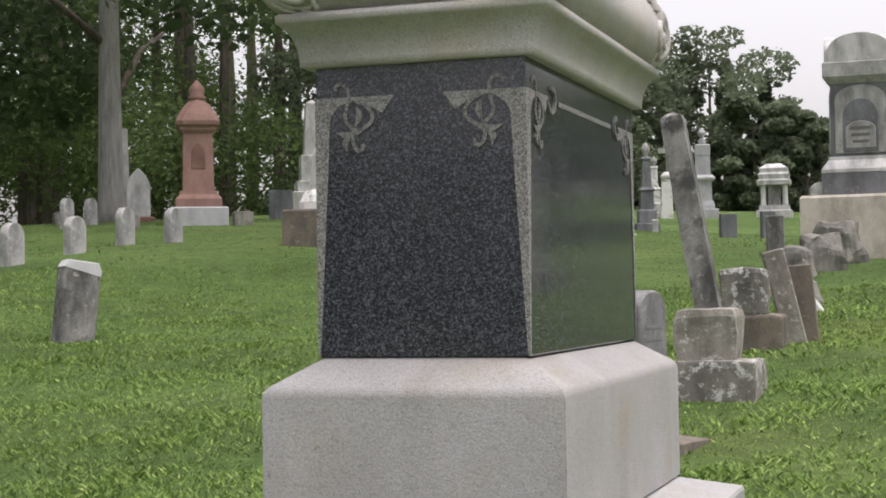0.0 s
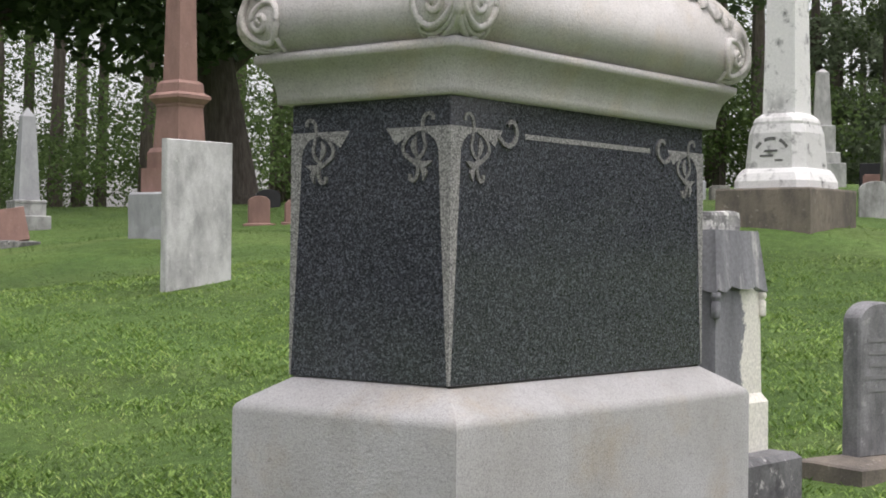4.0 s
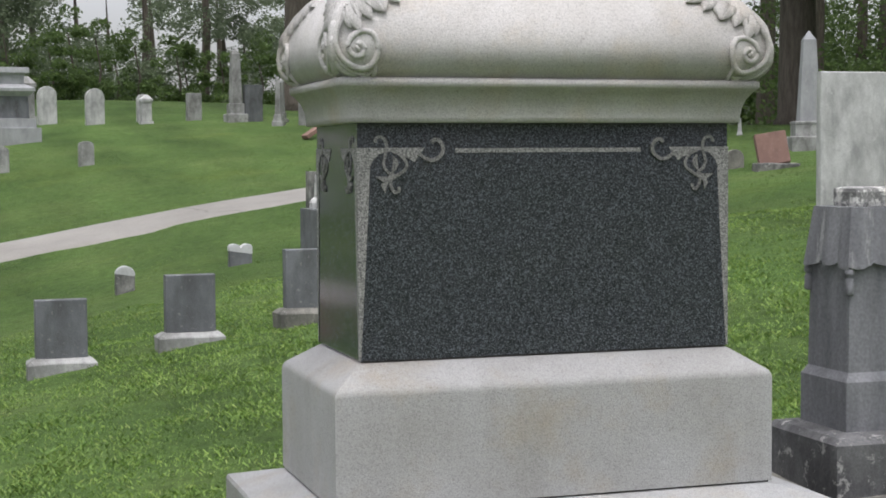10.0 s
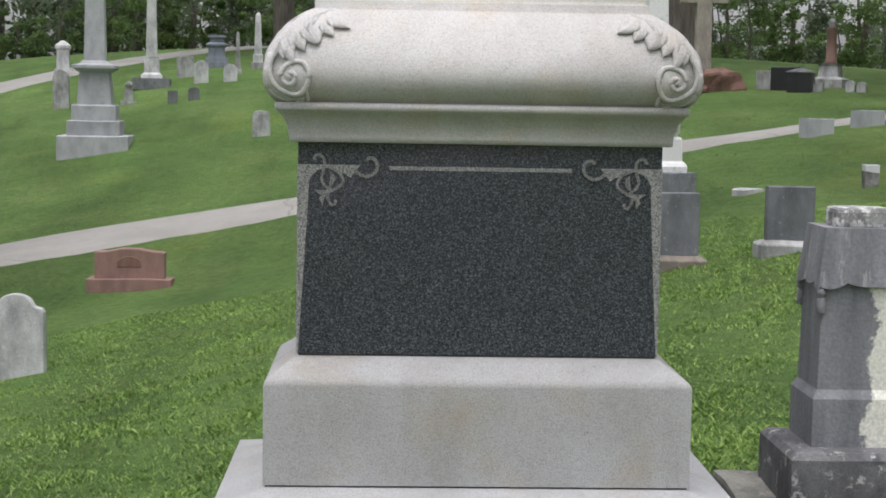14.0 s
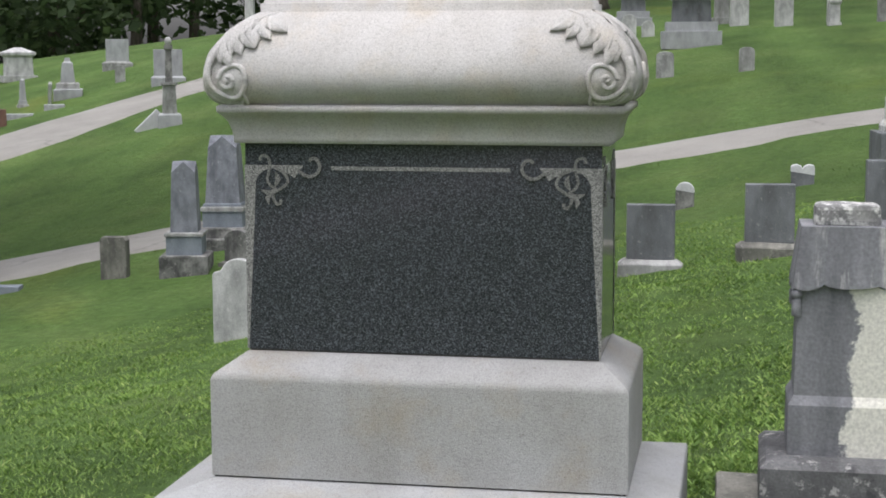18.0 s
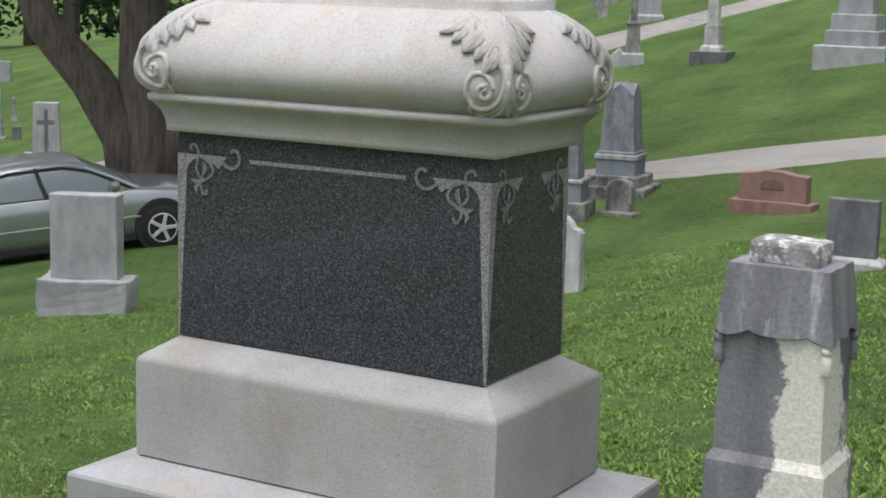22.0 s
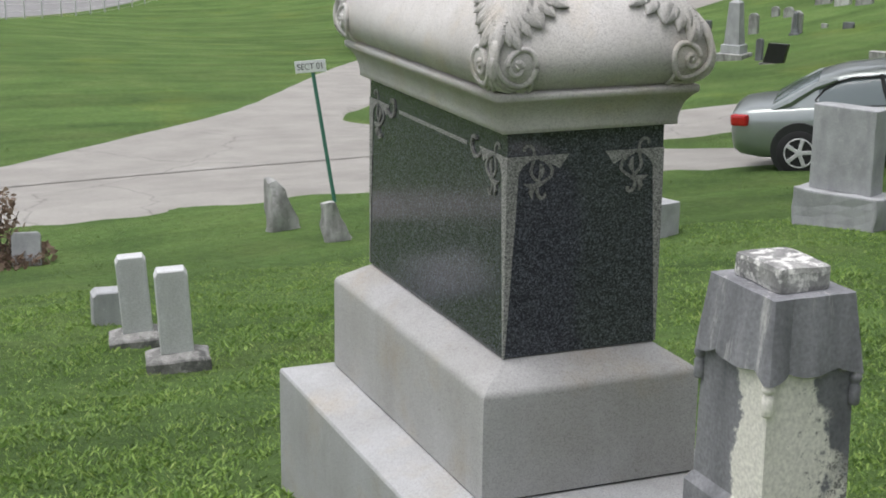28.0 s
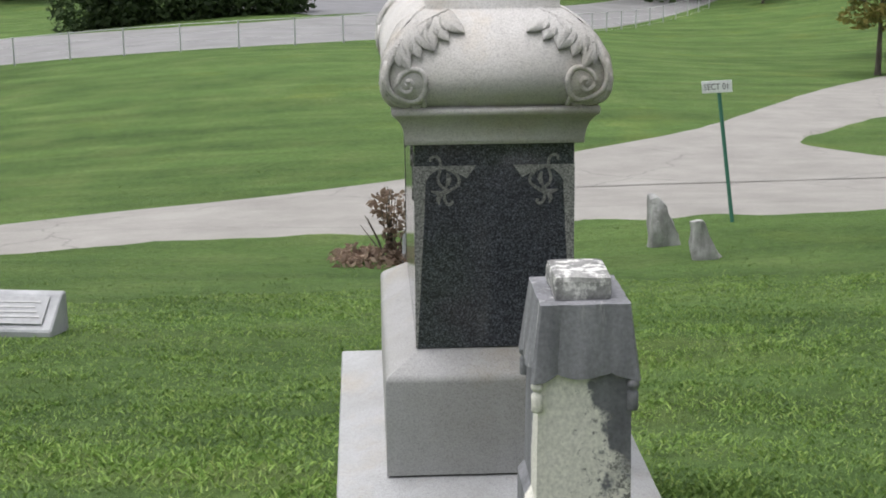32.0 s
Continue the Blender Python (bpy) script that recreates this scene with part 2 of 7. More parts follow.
MARBLE_BLOTCH = stone("black_blotched_white_marble", (0.80, 0.795, 0.78), (0.17, 0.17, 0.168), (0.84, 0.83, 0.81), 0.545, 120, 1.3, spots=0.56, patch=0.9, run=(0.22, 0.42))
LIMESTONE = stone("lichen_limestone", (0.30, 0.29, 0.255), (0.12, 0.118, 0.105), (0.56, 0.55, 0.50), 0.54)
PINK = stone("pink_granite", (0.34, 0.205, 0.17), (0.25, 0.15, 0.125), (0.43, 0.30, 0.26), 0.68, 200)
REDBROWN = stone("red_brown_granite", (0.27, 0.15, 0.115), (0.17, 0.095, 0.075), (0.42, 0.27, 0.22), 0.62, 200)
GREYGRAN = stone("grey_rock_faced_granite", (0.49, 0.50, 0.515), (0.36, 0.368, 0.378), (0.62, 0.625, 0.63), 0.66, 180)
BLACKGRAN = stone("black_granite", (0.022, 0.022, 0.024), (0.014, 0.014, 0.015), (0.05, 0.05, 0.05), 0.8, 200, rough=0.35)


# ---- mesh helpers ----
def bm_box(sx, sy, sz, z0=0.0, bevel=0.01, cx=0.0, cy=0.0, topx=1.0, topy=1.0):
    """A bevelled block on z0; topx and topy narrow its top."""
    bm = bmesh.new()
    hx, hy = sx / 2, sy / 2
    lo = [bm.verts.new((cx + a * hx, cy + b * hy, z0)) for a, b in ((-1, -1), (1, -1), (1, 1), (-1, 1))]
    hi = [bm.verts.new((cx + a * hx * topx, cy + b * hy * topy, z0 + sz)) for a, b in ((-1, -1), (1, -1), (1, 1), (-1, 1))]
    bm.faces.new(lo[::-1])
    bm.faces.new(hi)
    for i in range(4):
        j = (i + 1) % 4
        bm.faces.new((lo[i], lo[j], hi[j], hi[i]))
    if bevel > 0:
        bmesh.ops.bevel(bm, geom=bm.edges[:], offset=bevel, segments=2, profile=0.6, affect="EDGES")
    return bm


def bm_loft(rings, cx=0.0, cy=0.0, corner=0.0, bevel=0.0):
    """A square-plan moulded block: rings of (half x, half y, z) from the bottom up; corner cuts the plan's corners."""
    bm = bmesh.new()
    rows = []
    for hx, hy, z in rings:
        c = min(corner, hx * 0.9, hy * 0.9)
        if c > 0:
            pts = [(-hx + c, -hy), (hx - c, -hy), (hx, -hy + c), (hx, hy - c), (hx - c, hy), (-hx + c, hy), (-hx, hy - c), (-hx, -hy + c)]
        else:
            pts = [(-hx, -hy), (hx, -hy), (hx, hy), (-hx, hy)]
        rows.append([bm.verts.new((cx + x, cy + y, z)) for x, y in pts])
    n = len(rows[0])
    bm.faces.new(rows[0][::-1])
    bm.faces.new(rows[-1])
    for a, b in zip(rows, rows[1:]):
        for i in range(n):
            j = (i + 1) % n
            bm.faces.new((a[i], a[j], b[j], b[i]))
    if bevel > 0:
        bmesh.ops.bevel(bm, geom=[e for e in bm.edges if e.calc_face_angle(0) > 0.3], offset=bevel, segments=1, affect="EDGES")
    return bm


def top_outline(kind, w, h):
    """The right half of a headstone's outline, from the foot up to the middle of its head."""
    r = w / 2
    if kind == "round":
        return [(r, 0), (r, h - r)] + [(r * math.cos(a), h - r + r * math.sin(a)) for a in np.linspace(0.15, math.pi / 2, 9)]
    if kind == "arch":
        k = 0.30 * w
        return [(r, 0), (r, h - k)] + [(r * math.cos(a), h - k + k * math.sin(a)) for a in np.linspace(0.18, math.pi / 2, 9)]
    if kind == "gothic":
        k = 0.85 * w
        return [(r, 0), (r, h - k)] + [(r - r * u ** 1.9, h - k + k * u ** 0.92) for u in np.linspace(0.12, 1.0, 9)]
    if kind == "shoulder":
        k, q = 0.22 * w, 0.62 * r
        lobe = [(q * math.cos(a), h - q * 0.75 + q * 0.75 * math.sin(a)) for a in np.linspace(0.25, math.pi / 2, 7)]
        return [(r, 0), (r, h - k - 0.2 * r), (r * 0.93, h - k - 0.04 * w), (q * 1.08, h - k)] + lobe
    if kind == "heart":
        return [(r, 0), (r, h * 0.9), (r * 0.9, h * 0.97), (r * 0.5, h), (r * 0.15, h * 0.95), (0, h * 0.88)]
    if kind == "serp":
        return [(r, 0), (r, h * 0.86), (r * 0.9, h * 0.9), (r * 0.7, h * 0.9), (r * 0.5, h * 0.94), (r * 0.25, h), (0, h)]
    if kind == "scroll":
        return [(r, 0), (r, h * 0.93), (r * 0.8, h), (0, h)]
    return [(r, 0), (r, h), (0, h)]


def bm_tablet(kind, w, d, h, z0=0.0, bevel=0.008):
    half = [(x, z) for x, z in top_outline(kind, w, h)]
    out = half + [(-x, z) for x, z in reversed(half) if x > 1e-4]
    bm = bmesh.new()
    front = [bm.verts.new((x, -d / 2, z0 + z)) for x, z in out]
    back = [bm.verts.new((x, d / 2, z0 + z)) for x, z in out]
    n = len(out)
    bm.faces.new(front[::1])
    bm.faces.new(back[::-1])
    for i in range(n):
        j = (i + 1) % n
        bm.faces.new((front[j], front[i], back[i], back[j]))
    bmesh.ops.recalc_face_normals(bm, faces=bm.faces[:])
    if bevel > 0:
        rim = [e for e in bm.edges if abs(e.verts[0].co.y - e.verts[1].co.y) < 1e-6]
        bmesh.ops.bevel(bm, geom=rim, offset=bevel, segments=1, affect="EDGES")
    return bm


def bm_tube(points, radii, sides=8):
    """A tapered tube through points."""
    bm = bmesh.new()
    rows = []
    for i, (p, r) in enumerate(zip(points, radii)):
        p = Vector(p)
        a = Vector(points[max(i - 1, 0)])
        b = Vector(points[min(i + 1, len(points) - 1)])
        q = (b - a).to_track_quat("Z", "Y")
        rows.append([bm.verts.new(p + q @ Vector((r * math.cos(k * math.tau / sides), r * math.sin(k * math.tau / sides), 0))) for k in range(sides)])
    for a, b in zip(rows, rows[1:]):
        for i in range(sides):
            j = (i + 1) % sides
            bm.faces.new((a[i], a[j], b[j], b[i]))
    bm.faces.new(rows[0][::-1])
    bm.faces.new(rows[-1])
    return bm


def bm_lathe(profile, sides=20):
    """A turned body from (radius, z) pairs."""
    bm = bmesh.new()
    rows = [[bm.verts.new((r * math.cos(k * math.tau / sides), r * math.sin(k * math.tau / sides), z)) for k in range(sides)] for r, z in profile]
    for a, b in zip(rows, rows[1:]):
        for i in range(sides):
            j = (i + 1) % sides
            bm.faces.new((a[i], a[j], b[j], b[i]))
    bm.faces.new(rows[0][::-1])
    bm.faces.new(rows[-1])
    return bm


def merge(*bms):
    """Joins bmeshes into the first."""
    first = bms[0]
    for other in bms[1:]:
        tmp = bpy.data.meshes.new("tmp")
        other.to_mesh(tmp)
        other.free()
        first.from_mesh(tmp)
        bpy.data.meshes.remove(tmp)
    return first


def turned(bm, m):
    bm.transform(m)
    return bm


def roughen(bm, amount, scale=6.0, cuts=0, seed=0.0):
    """Rock face: subdivides and pushes vertices about."""
    if cuts:
        bmesh.ops.subdivide_edges(bm, edges=bm.edges[:], cuts=cuts, use_grid_fill=True)
    off = Vector((seed * 3.7, seed * 1.3, seed * 7.1))
    for v in bm.verts:
        v.co += noise.noise_vector(v.co * scale + off) * amount
    return bm


def creased(bm, angle=0.6):
    """Keeps edges sharper than angle crisp under smooth shading."""
    for e in bm.edges:
        if e.calc_face_angle(0) > angle:
            e.smooth = False
    return bm


def part(name, bm, material, parent, label="", smooth=False):
    me = bpy.data.meshes.new(name)
    if smooth:
        for f in bm.faces:
            f.smooth = True
    bm.to_mesh(me)
    bm.free()
    me.materials.append(material)
    ob = new(name, me)
    ob.parent = parent
    if label:
        ob["label"] = label
    return ob


def thing(name, label, category, m, group="", kind=""):
    e = new(name)
    e.empty_display_size = 0.2
    e.matrix_basis = m
    return tagged(e, label, category, group, kind)


def mesh_object(name, verts, faces, material, smooth=False):
    me = bpy.data.meshes.new(name)
    me.from_pydata(verts, [], faces)
    me.materials.append(material)
    if smooth:
        me.polygons.foreach_set("use_smooth", [True] * len(me.polygons))
    me.update()
    return new(name, me)


# ---- the hill ----
HILL = [-0.25, -0.19, -0.44, 1.21, 19.87, 1.13, -19.14, 6.83, 0.56, 0.64, -9.7, -9.63, 8.69, -5.43, 12.96, -18.65, 3.18, 3.33, -6.36, 9.64, 6.2, 3.97, 12.72, -17.8, 14.53, 5.4, -12.22, -8.82]
FITTED_BUMPS = [(-13.2, 11.4, 2.8, 0.15), (-0.6, 8.2, 3.0, 0.03), (-3.4, 14.3, 2.5, -0.34), (-8.6, 6.8, 2.2, 0.32), (-13.2, 0.0, 3.0, -0.17), (-5.9, 8.2, 2.2, -0.23), (-5.9, 14.8, 2.2, 0.24), (2.5, 0.2, 1.6, 0.01), (4.0, 0.2, 1.6, 0.07), (17.6, 10.3, 4.0, 0.21), (-5.4, 0.0, 1.8, -0.11), (0.0, -0.5, 1.5, 0.23), (6.0, 8.0, 2.5, 0.18), (-2.3, 27.3, 4.0, 0.11), (2.0, 14.2, 2.5, 0.0), (-15.0, 4.5, 3.0, 0.12), (-9.0, 5.4, 2.0, -0.2), (11.0, 3.0, 4.0, -0.17), (24.0, 2.0, 6.0, -0.14), (12.0, 13.0, 3.5, -0.15), (11.84, 5.16, 1.5, 0.33), (10.1, 12.7, 1.5, 0.27), (9.3, 7.9, 1.5, 0.20), (11.9, 7.9, 1.5, 0.20)]


def hill(x, y):
    """Height of the lawn: a long slope that falls to the west, with bumps and a hollow fitted to the camera's view."""
    x, y = np.asarray(x, float), np.asarray(y, float)
    u, v = np.tanh(x / 45), np.tanh(y / 45)
    z, k = 0 * u, 0
    for i in range(7):
        for j in range(7 - i):
            z = z + HILL[k] * u ** i * v ** j
            k += 1
    far = np.clip((np.hypot(x, y) - 21) / 32, 0, 1)
    z = z - 2.5 * np.exp(-((np.arctan2(x, y) - radians(38)) / radians(21)) ** 2) * far * far * (3 - 2 * far)
    for cx, cy, s, a in FITTED_BUMPS:
        z = z + a * np.exp(-((x - cx) ** 2 + (y - cy) ** 2) / (2 * s * s))
    return z


def gz(x, y):
    return float(hill(x, y))


def at(x, y, turn=0.0, sink=0.02, lean=0.0, tilt=0.0):
    """A pose on the lawn, sunk a little into it."""
    return pose(x, y, gz(x, y) - sink, tilt, lean, turn)


def smooth_line(pts, n=8):
    """A Catmull-Rom curve through plan points."""
    p = [Vector(q) for q in pts]
    p = [2 * p[0] - p[1], *p, 2 * p[-1] - p[-2]]
    out = []
    for i in range(1, len(p) - 2):
        for k in range(n):
            t = k / n
            a, b, c, d = p[i - 1], p[i], p[i + 1], p[i + 2]
            out.append(0.5 * ((2 * b) + (c - a) * t + (2 * a - 5 * b + 4 * c - d) * t * t + (3 * b - a - 3 * c + d) * t ** 3))
    return out + [p[-2]]


def ripple(x, y):
    """Small bumps in the turf near the graves."""
    near = np.exp(-((x + 2) ** 2 + (y - 6) ** 2) / 1800)
    return near * (0.018 * np.sin(x * 2.1 + 1.7 * np.sin(y * 1.3)) * np.cos(y * 1.8 + x * 0.6) + 0.01 * np.sin(x * 5.3) * np.sin(y * 4.7))


def build_ground():
    """One sheet from under the camera to the horizon, finer near the graves."""
    k = np.linspace(-1, 1, 291)
    axis = 26 * k + 300 * np.sign(k) * np.abs(k) ** 5
    gx, gy = np.meshgrid(axis - 2, axis + 6)
    z = hill(gx, gy)
    z += ripple(gx, gy)
    n = len(axis)
    verts = np.stack([gx, gy, z], -1).reshape(-1, 3).tolist()
    i = (np.arange(n - 1)[:, None] * n + np.arange(n - 1)).ravel()
    faces = np.stack([i, i + 1, i + n + 1, i + n], -1).tolist()
    ob = mesh_object("ground", verts, faces, TURF, True)
    return tagged(ob, "mown green lawn on a long slope", "lawn", kind="structure")


ground = build_ground()


PAVED = []


def strip(name, left, right, lift, material, label, category="road", across=18):
    """A road laid on the lawn between two edge lines, with a low worn shoulder."""
    a, b = smooth_line(left), smooth_line(right)
    n = max(len(a), len(b))
    pick = lambda l, t: l[min(int(t * (len(l) - 1)), len(l) - 2)].lerp(l[min(int(t * (len(l) - 1)), len(l) - 2) + 1], t * (len(l) - 1) - min(int(t * (len(l) - 1)), len(l) - 2))
    n *= 2
    verts, faces = [], []
    for i in range(n + 1):
        p, q = pick(a, i / n), pick(b, i / n)
        wob = 0.06 * noise.noise((p.x * 0.8, p.y * 0.8, 3)), 0.06 * noise.noise((q.x * 0.8, q.y * 0.8, 8))
        d = (q - p).normalized()
        p, q = p + d * wob[0], q + d * wob[1]
        for j in range(across + 1):
            r = p.lerp(q, j / across)
            edge = -0.05 if j in (0, across) else -0.012 if j in (1, across - 1) else 0.0
            verts.append((r.x, r.y, gz(r.x, r.y) + lift + edge))
    for i in range(n):
        for j in range(across):
            k = i * (across + 1) + j
            faces.append((k, k + 1, k + across + 2, k + across + 1))
    ob = mesh_object(name, verts, faces, material, True)
    PAVED.append(np.array([(p.x, p.y) for p in a] + [(q.x, q.y) for q in reversed(b)]))
    return tagged(ob, label, category, kind="structure")


strip("road", [(10.6, 22.1), (9.6, 21.9), (8.8, 21.7), (8.2, 21.5), (6.5, 20.7), (5.4, 20.3), (3.8, 19.4), (2.2, 19.2), (0.7, 18.5), (-0.9, 18.3), (-3, 18), (-5.2, 17), (-7.2, 15.3), (-10.5, 13.9), (-13.2, 12.3), (-14.5, 10.2), (-15.5, 7.8), (-16.1, 4.8), (-16.2, 1.4), (-16.2, -1.2), (-15.8, -3.8), (-13, -8), (-4, -16.5), (18, -34)],
      [(10.6, 22.8), (9.8, 22.7), (9.0, 22.5), (8.4, 22.3), (6.9, 21.8), (5.6, 21.3), (2.7, 20.9), (0.7, 20.4), (-0.9, 20.0), (-3, 19.8), (-5.6, 19.3), (-8.2, 18), (-11.4, 16.8), (-14.2, 14.9), (-18.1, 12.6), (-20.5, 11.3), (-24.2, 10.0), (-26, 6), (-25.2, 2.2), (-22.1, -2.1), (-20.3, -5.5), (-17, -9.5), (-8.5, -18.5), (14, -37)],
      0.030, ROAD, "narrow pale concrete lane winding through the lawn")
strip("road_upper", [(-4, 52), (-10, 41.5), (-12.7, 36), (-14.1, 33), (-15.2, 30), (-16.6, 27.5), (-18, 24.5), (-19.8, 19), (-20.6, 15), (-20.5, 12.9), (-20.6, 11.2), (-21, 9)],
      [(-5.5, 54), (-11.5, 42.5), (-14.2, 37.4), (-16.2, 34.6), (-17.7, 32.4), (-18.9, 30.0), (-20.3, 27.6), (-23.2, 22), (-25.2, 17), (-24.9, 13.5), (-25, 11), (-25, 9)],
      0.036, ROAD, "pale concrete lane that climbs between the graves")
strip("road_west", [(-22, 12.2), (-24.9, 10.9), (-26.2, 10.0), (-28.7, 9.3), (-31.9, 11.2), (-33.6, 12.5), (-37.3, 15.6), (-44.5, 22.4), (-52, 34)],
      [(-21, -0.5), (-23, 0.4), (-24.6, 1.4), (-27.5, 4), (-30.6, 6.7), (-34, 8.9), (-46, 15.6), (-52.7, 21.4), (-66, 40)],
      0.042, ROAD, "pale concrete lane leading down towards the woods")
strip("road_public", [(-62, -30), (-61.5, -18), (-61.2, -13.1), (-60.2, -9.4), (-60.2, -4.8), (-62.8, -0.9), (-69, 3.2), (-78, 7.9), (-111, 24.4), (-145, 44)], [(-84, -40), (-82, -26), (-80.8, -16.7), (-79, -12), (-78.5, -7.4), (-81, -4), (-86, -1), (-97.9, 5.2), (-124, 22), (-155, 42)], 0.05, ROAD_GREY, "wide grey public road behind a wire fence")
strip("parking_lot", [(-84.2, -3.2), (-88, 0.0), (-92.5, 2.8), (-109, 10.0), (-126, 17)], [(-93, -10), (-100, -6), (-116, -3), (-128, -2), (-140, 4)], 0.06, ASPHALT, "worn grey asphalt parking lot beside the building")


# ---- the granite monument ----
MON = thing("granite_monument", "tall grey granite family monument with a polished dark die", "monument", pose(0, -0.03, 0))
part("bottom_base", bm_loft([(0.80, 0.505, -0.35), (0.80, 0.505, 0.285), (0.795, 0.50, 0.295), (0.60, 0.30, 0.345)], bevel=0.006), GRANITE_SAWN, MON, "broad pale granite bottom base")
part("plinth", creased(bm_loft([(0.650, 0.345, 0.341), (0.650, 0.345, 0.644), (0.648, 0.343, 0.653), (0.6425, 0.3375, 0.662), (0.634, 0.329, 0.669), (0.55, 0.235, 0.727)], bevel=0.003), 0.7), GRANITE, MON, "grey granite plinth with a sloped top", True)
part("mortar_joint", bm_box(1.286, 0.676, 0.05, 0.30, 0.0), JOINT, MON, "dark recessed mortar joint")
part("mortar_joint", bm_box(1.102, 0.481, 0.04, 0.70, 0.0), JOINT, MON, "dark recessed mortar joint")
part("die", bm_box(1.112, 0.491, 0.664, 0.728, 0.004), DARK, MON, "polished dark speckled granite die")
CAPR = [(0.57, 0.26, 1.378), (0.582, 0.272, 1.380), (0.582, 0.272, 1.395), (0.586, 0.276, 1.420), (0.595, 0.285, 1.446), (0.610, 0.300, 1.466), (0.620, 0.310, 1.474), (0.623, 0.313, 1.478), (0.623, 0.313, 1.494), (0.612, 0.302, 1.499)]
CUSH = [(x, x - 0.31, z) for x, z in ((0.590, 1.497), (0.612, 1.503), (0.627, 1.514), (0.638, 1.531), (0.6445, 1.552), (0.6465, 1.577), (0.644, 1.602), (0.6375, 1.630), (0.628, 1.656), (0.616, 1.681), (0.601, 1.706), (0.582, 1.730), (0.560, 1.751), (0.537, 1.768), (0.514, 1.780))]
ROOF = [(0.511, 0.201, 1.782), (0.511, 0.201, 1.806), (0.503, 0.193, 1.809)] + [(0.500 - 0.16 * (1 - math.cos(a)), 0.190 - 0.16 * (1 - math.cos(a)), 1.810 + 0.135 * math.sin(a)) for a in np.linspace(0.1, 1.45, 8)]
part("cap", creased(bm_loft(CAPR + CUSH + ROOF)), GRANITE_CAP, MON, "moulded granite cap with a rounded cushion", True)


def half_at(z):
    """Half length and half depth of the cap at height z."""
    pr = CAPR + CUSH + ROOF
    for (a, b, p), (c, d, q) in zip(pr, pr[1:]):
        if p <= z <= q and q > p:
            t = (z - p) / (q - p)
            return a + (c - a) * t, b + (d - b) * t
    return pr[-1][:2]


def bm_ribbon(lines, place, thick=0.0016):
    """Flat engraved bands: lines of (points (u, v), widths), laid on a face by place(u, v, out)."""
    bm = bmesh.new()
    for number, (pts, ws) in enumerate(lines):
        thick += 0.0004 * (number > 0)
        n = len(pts)
        ws = ws if isinstance(ws, (list, tuple)) else [ws] * n
        rows = []
        for i, (p, w) in enumerate(zip(pts, ws)):
            a, b = pts[max(i - 1, 0)], pts[min(i + 1, n - 1)]
            dx, dy = b[0] - a[0], b[1] - a[1]
            l = math.hypot(dx, dy) or 1
            nx, ny = -dy / l * w / 2, dx / l * w / 2
            rows.append([bm.verts.new(place(p[0] + nx, p[1] + ny, thick)), bm.verts.new(place(p[0] - nx, p[1] - ny, thick)),
                         bm.verts.new(place(p[0] + nx, p[1] + ny, -0.001)), bm.verts.new(place(p[0] - nx, p[1] - ny, -0.001))])
        for a, b in zip(rows, rows[1:]):
            bm.faces.new((a[0], a[1], b[1], b[0]))
            bm.faces.new((a[2], a[0], b[0], b[2]))
            bm.faces.new((a[1], a[3], b[3], b[1]))
    bmesh.ops.recalc_face_normals(bm, faces=bm.faces[:])
    return bm


def curve(pts, n=5):
    return [(v.x, v.y) for v in smooth_line([(a, b, 0) for a, b in pts], n)]


SCROLL = [
    (curve([(0.050, 0.022), (0.050, 0.032), (0.061, 0.038), (0.075, 0.031), (0.081, 0.012), (0.077, -0.012), (0.072, -0.034), (0.079, -0.052), (0.098, -0.068)]), 0.0085),
    (curve([(0.098, -0.001), (0.121, -0.012), (0.136, -0.032), (0.134, -0.050), (0.113, -0.066), (0.090, -0.080)]), 0.0088),
    ([(0.099, -0.014), (0.104, -0.024), (0.106, -0.036), (0.102, -0.048), (0.096, -0.060)], [0.002, 0.012, 0.017, 0.012, 0.003]),
    ([(0.102, -0.064), (0.088, -0.076), (0.074, -0.086)], [0.010, 0.014, 0.012]),
    ([(0.088, -0.076), (0.070, -0.077), (0.050, -0.070)], [0.012, 0.014, 0.002]),
    ([(0.080, -0.080), (0.072, -0.096), (0.076, -0.114)], [0.014, 0.015, 0.002]),
    (curve([(0.090, -0.080), (0.093, -0.100), (0.103, -0.113), (0.114, -0.109), (0.114, -0.098)]), 0.0085),
]
HOOK = [(curve([(0.170, -0.006), (0.190, -0.021), (0.212, -0.026), (0.234, -0.014), (0.2415, 0.008), (0.231, 0.027), (0.216, 0.030), (0.207, 0.021)]), 0.0100)]
UNDER = [(-0.0016, -0.046), (0.034, -0.046), (0.038, -0.034), (0.046, -0.022), (0.060, -0.010), (0.076, -0.004), (0.090, -0.002), (0.106, -0.004), (0.122, -0.010), (0.142, -0.021), (0.160, -0.031), (0.174, -0.012), (0.188, 0.006)]


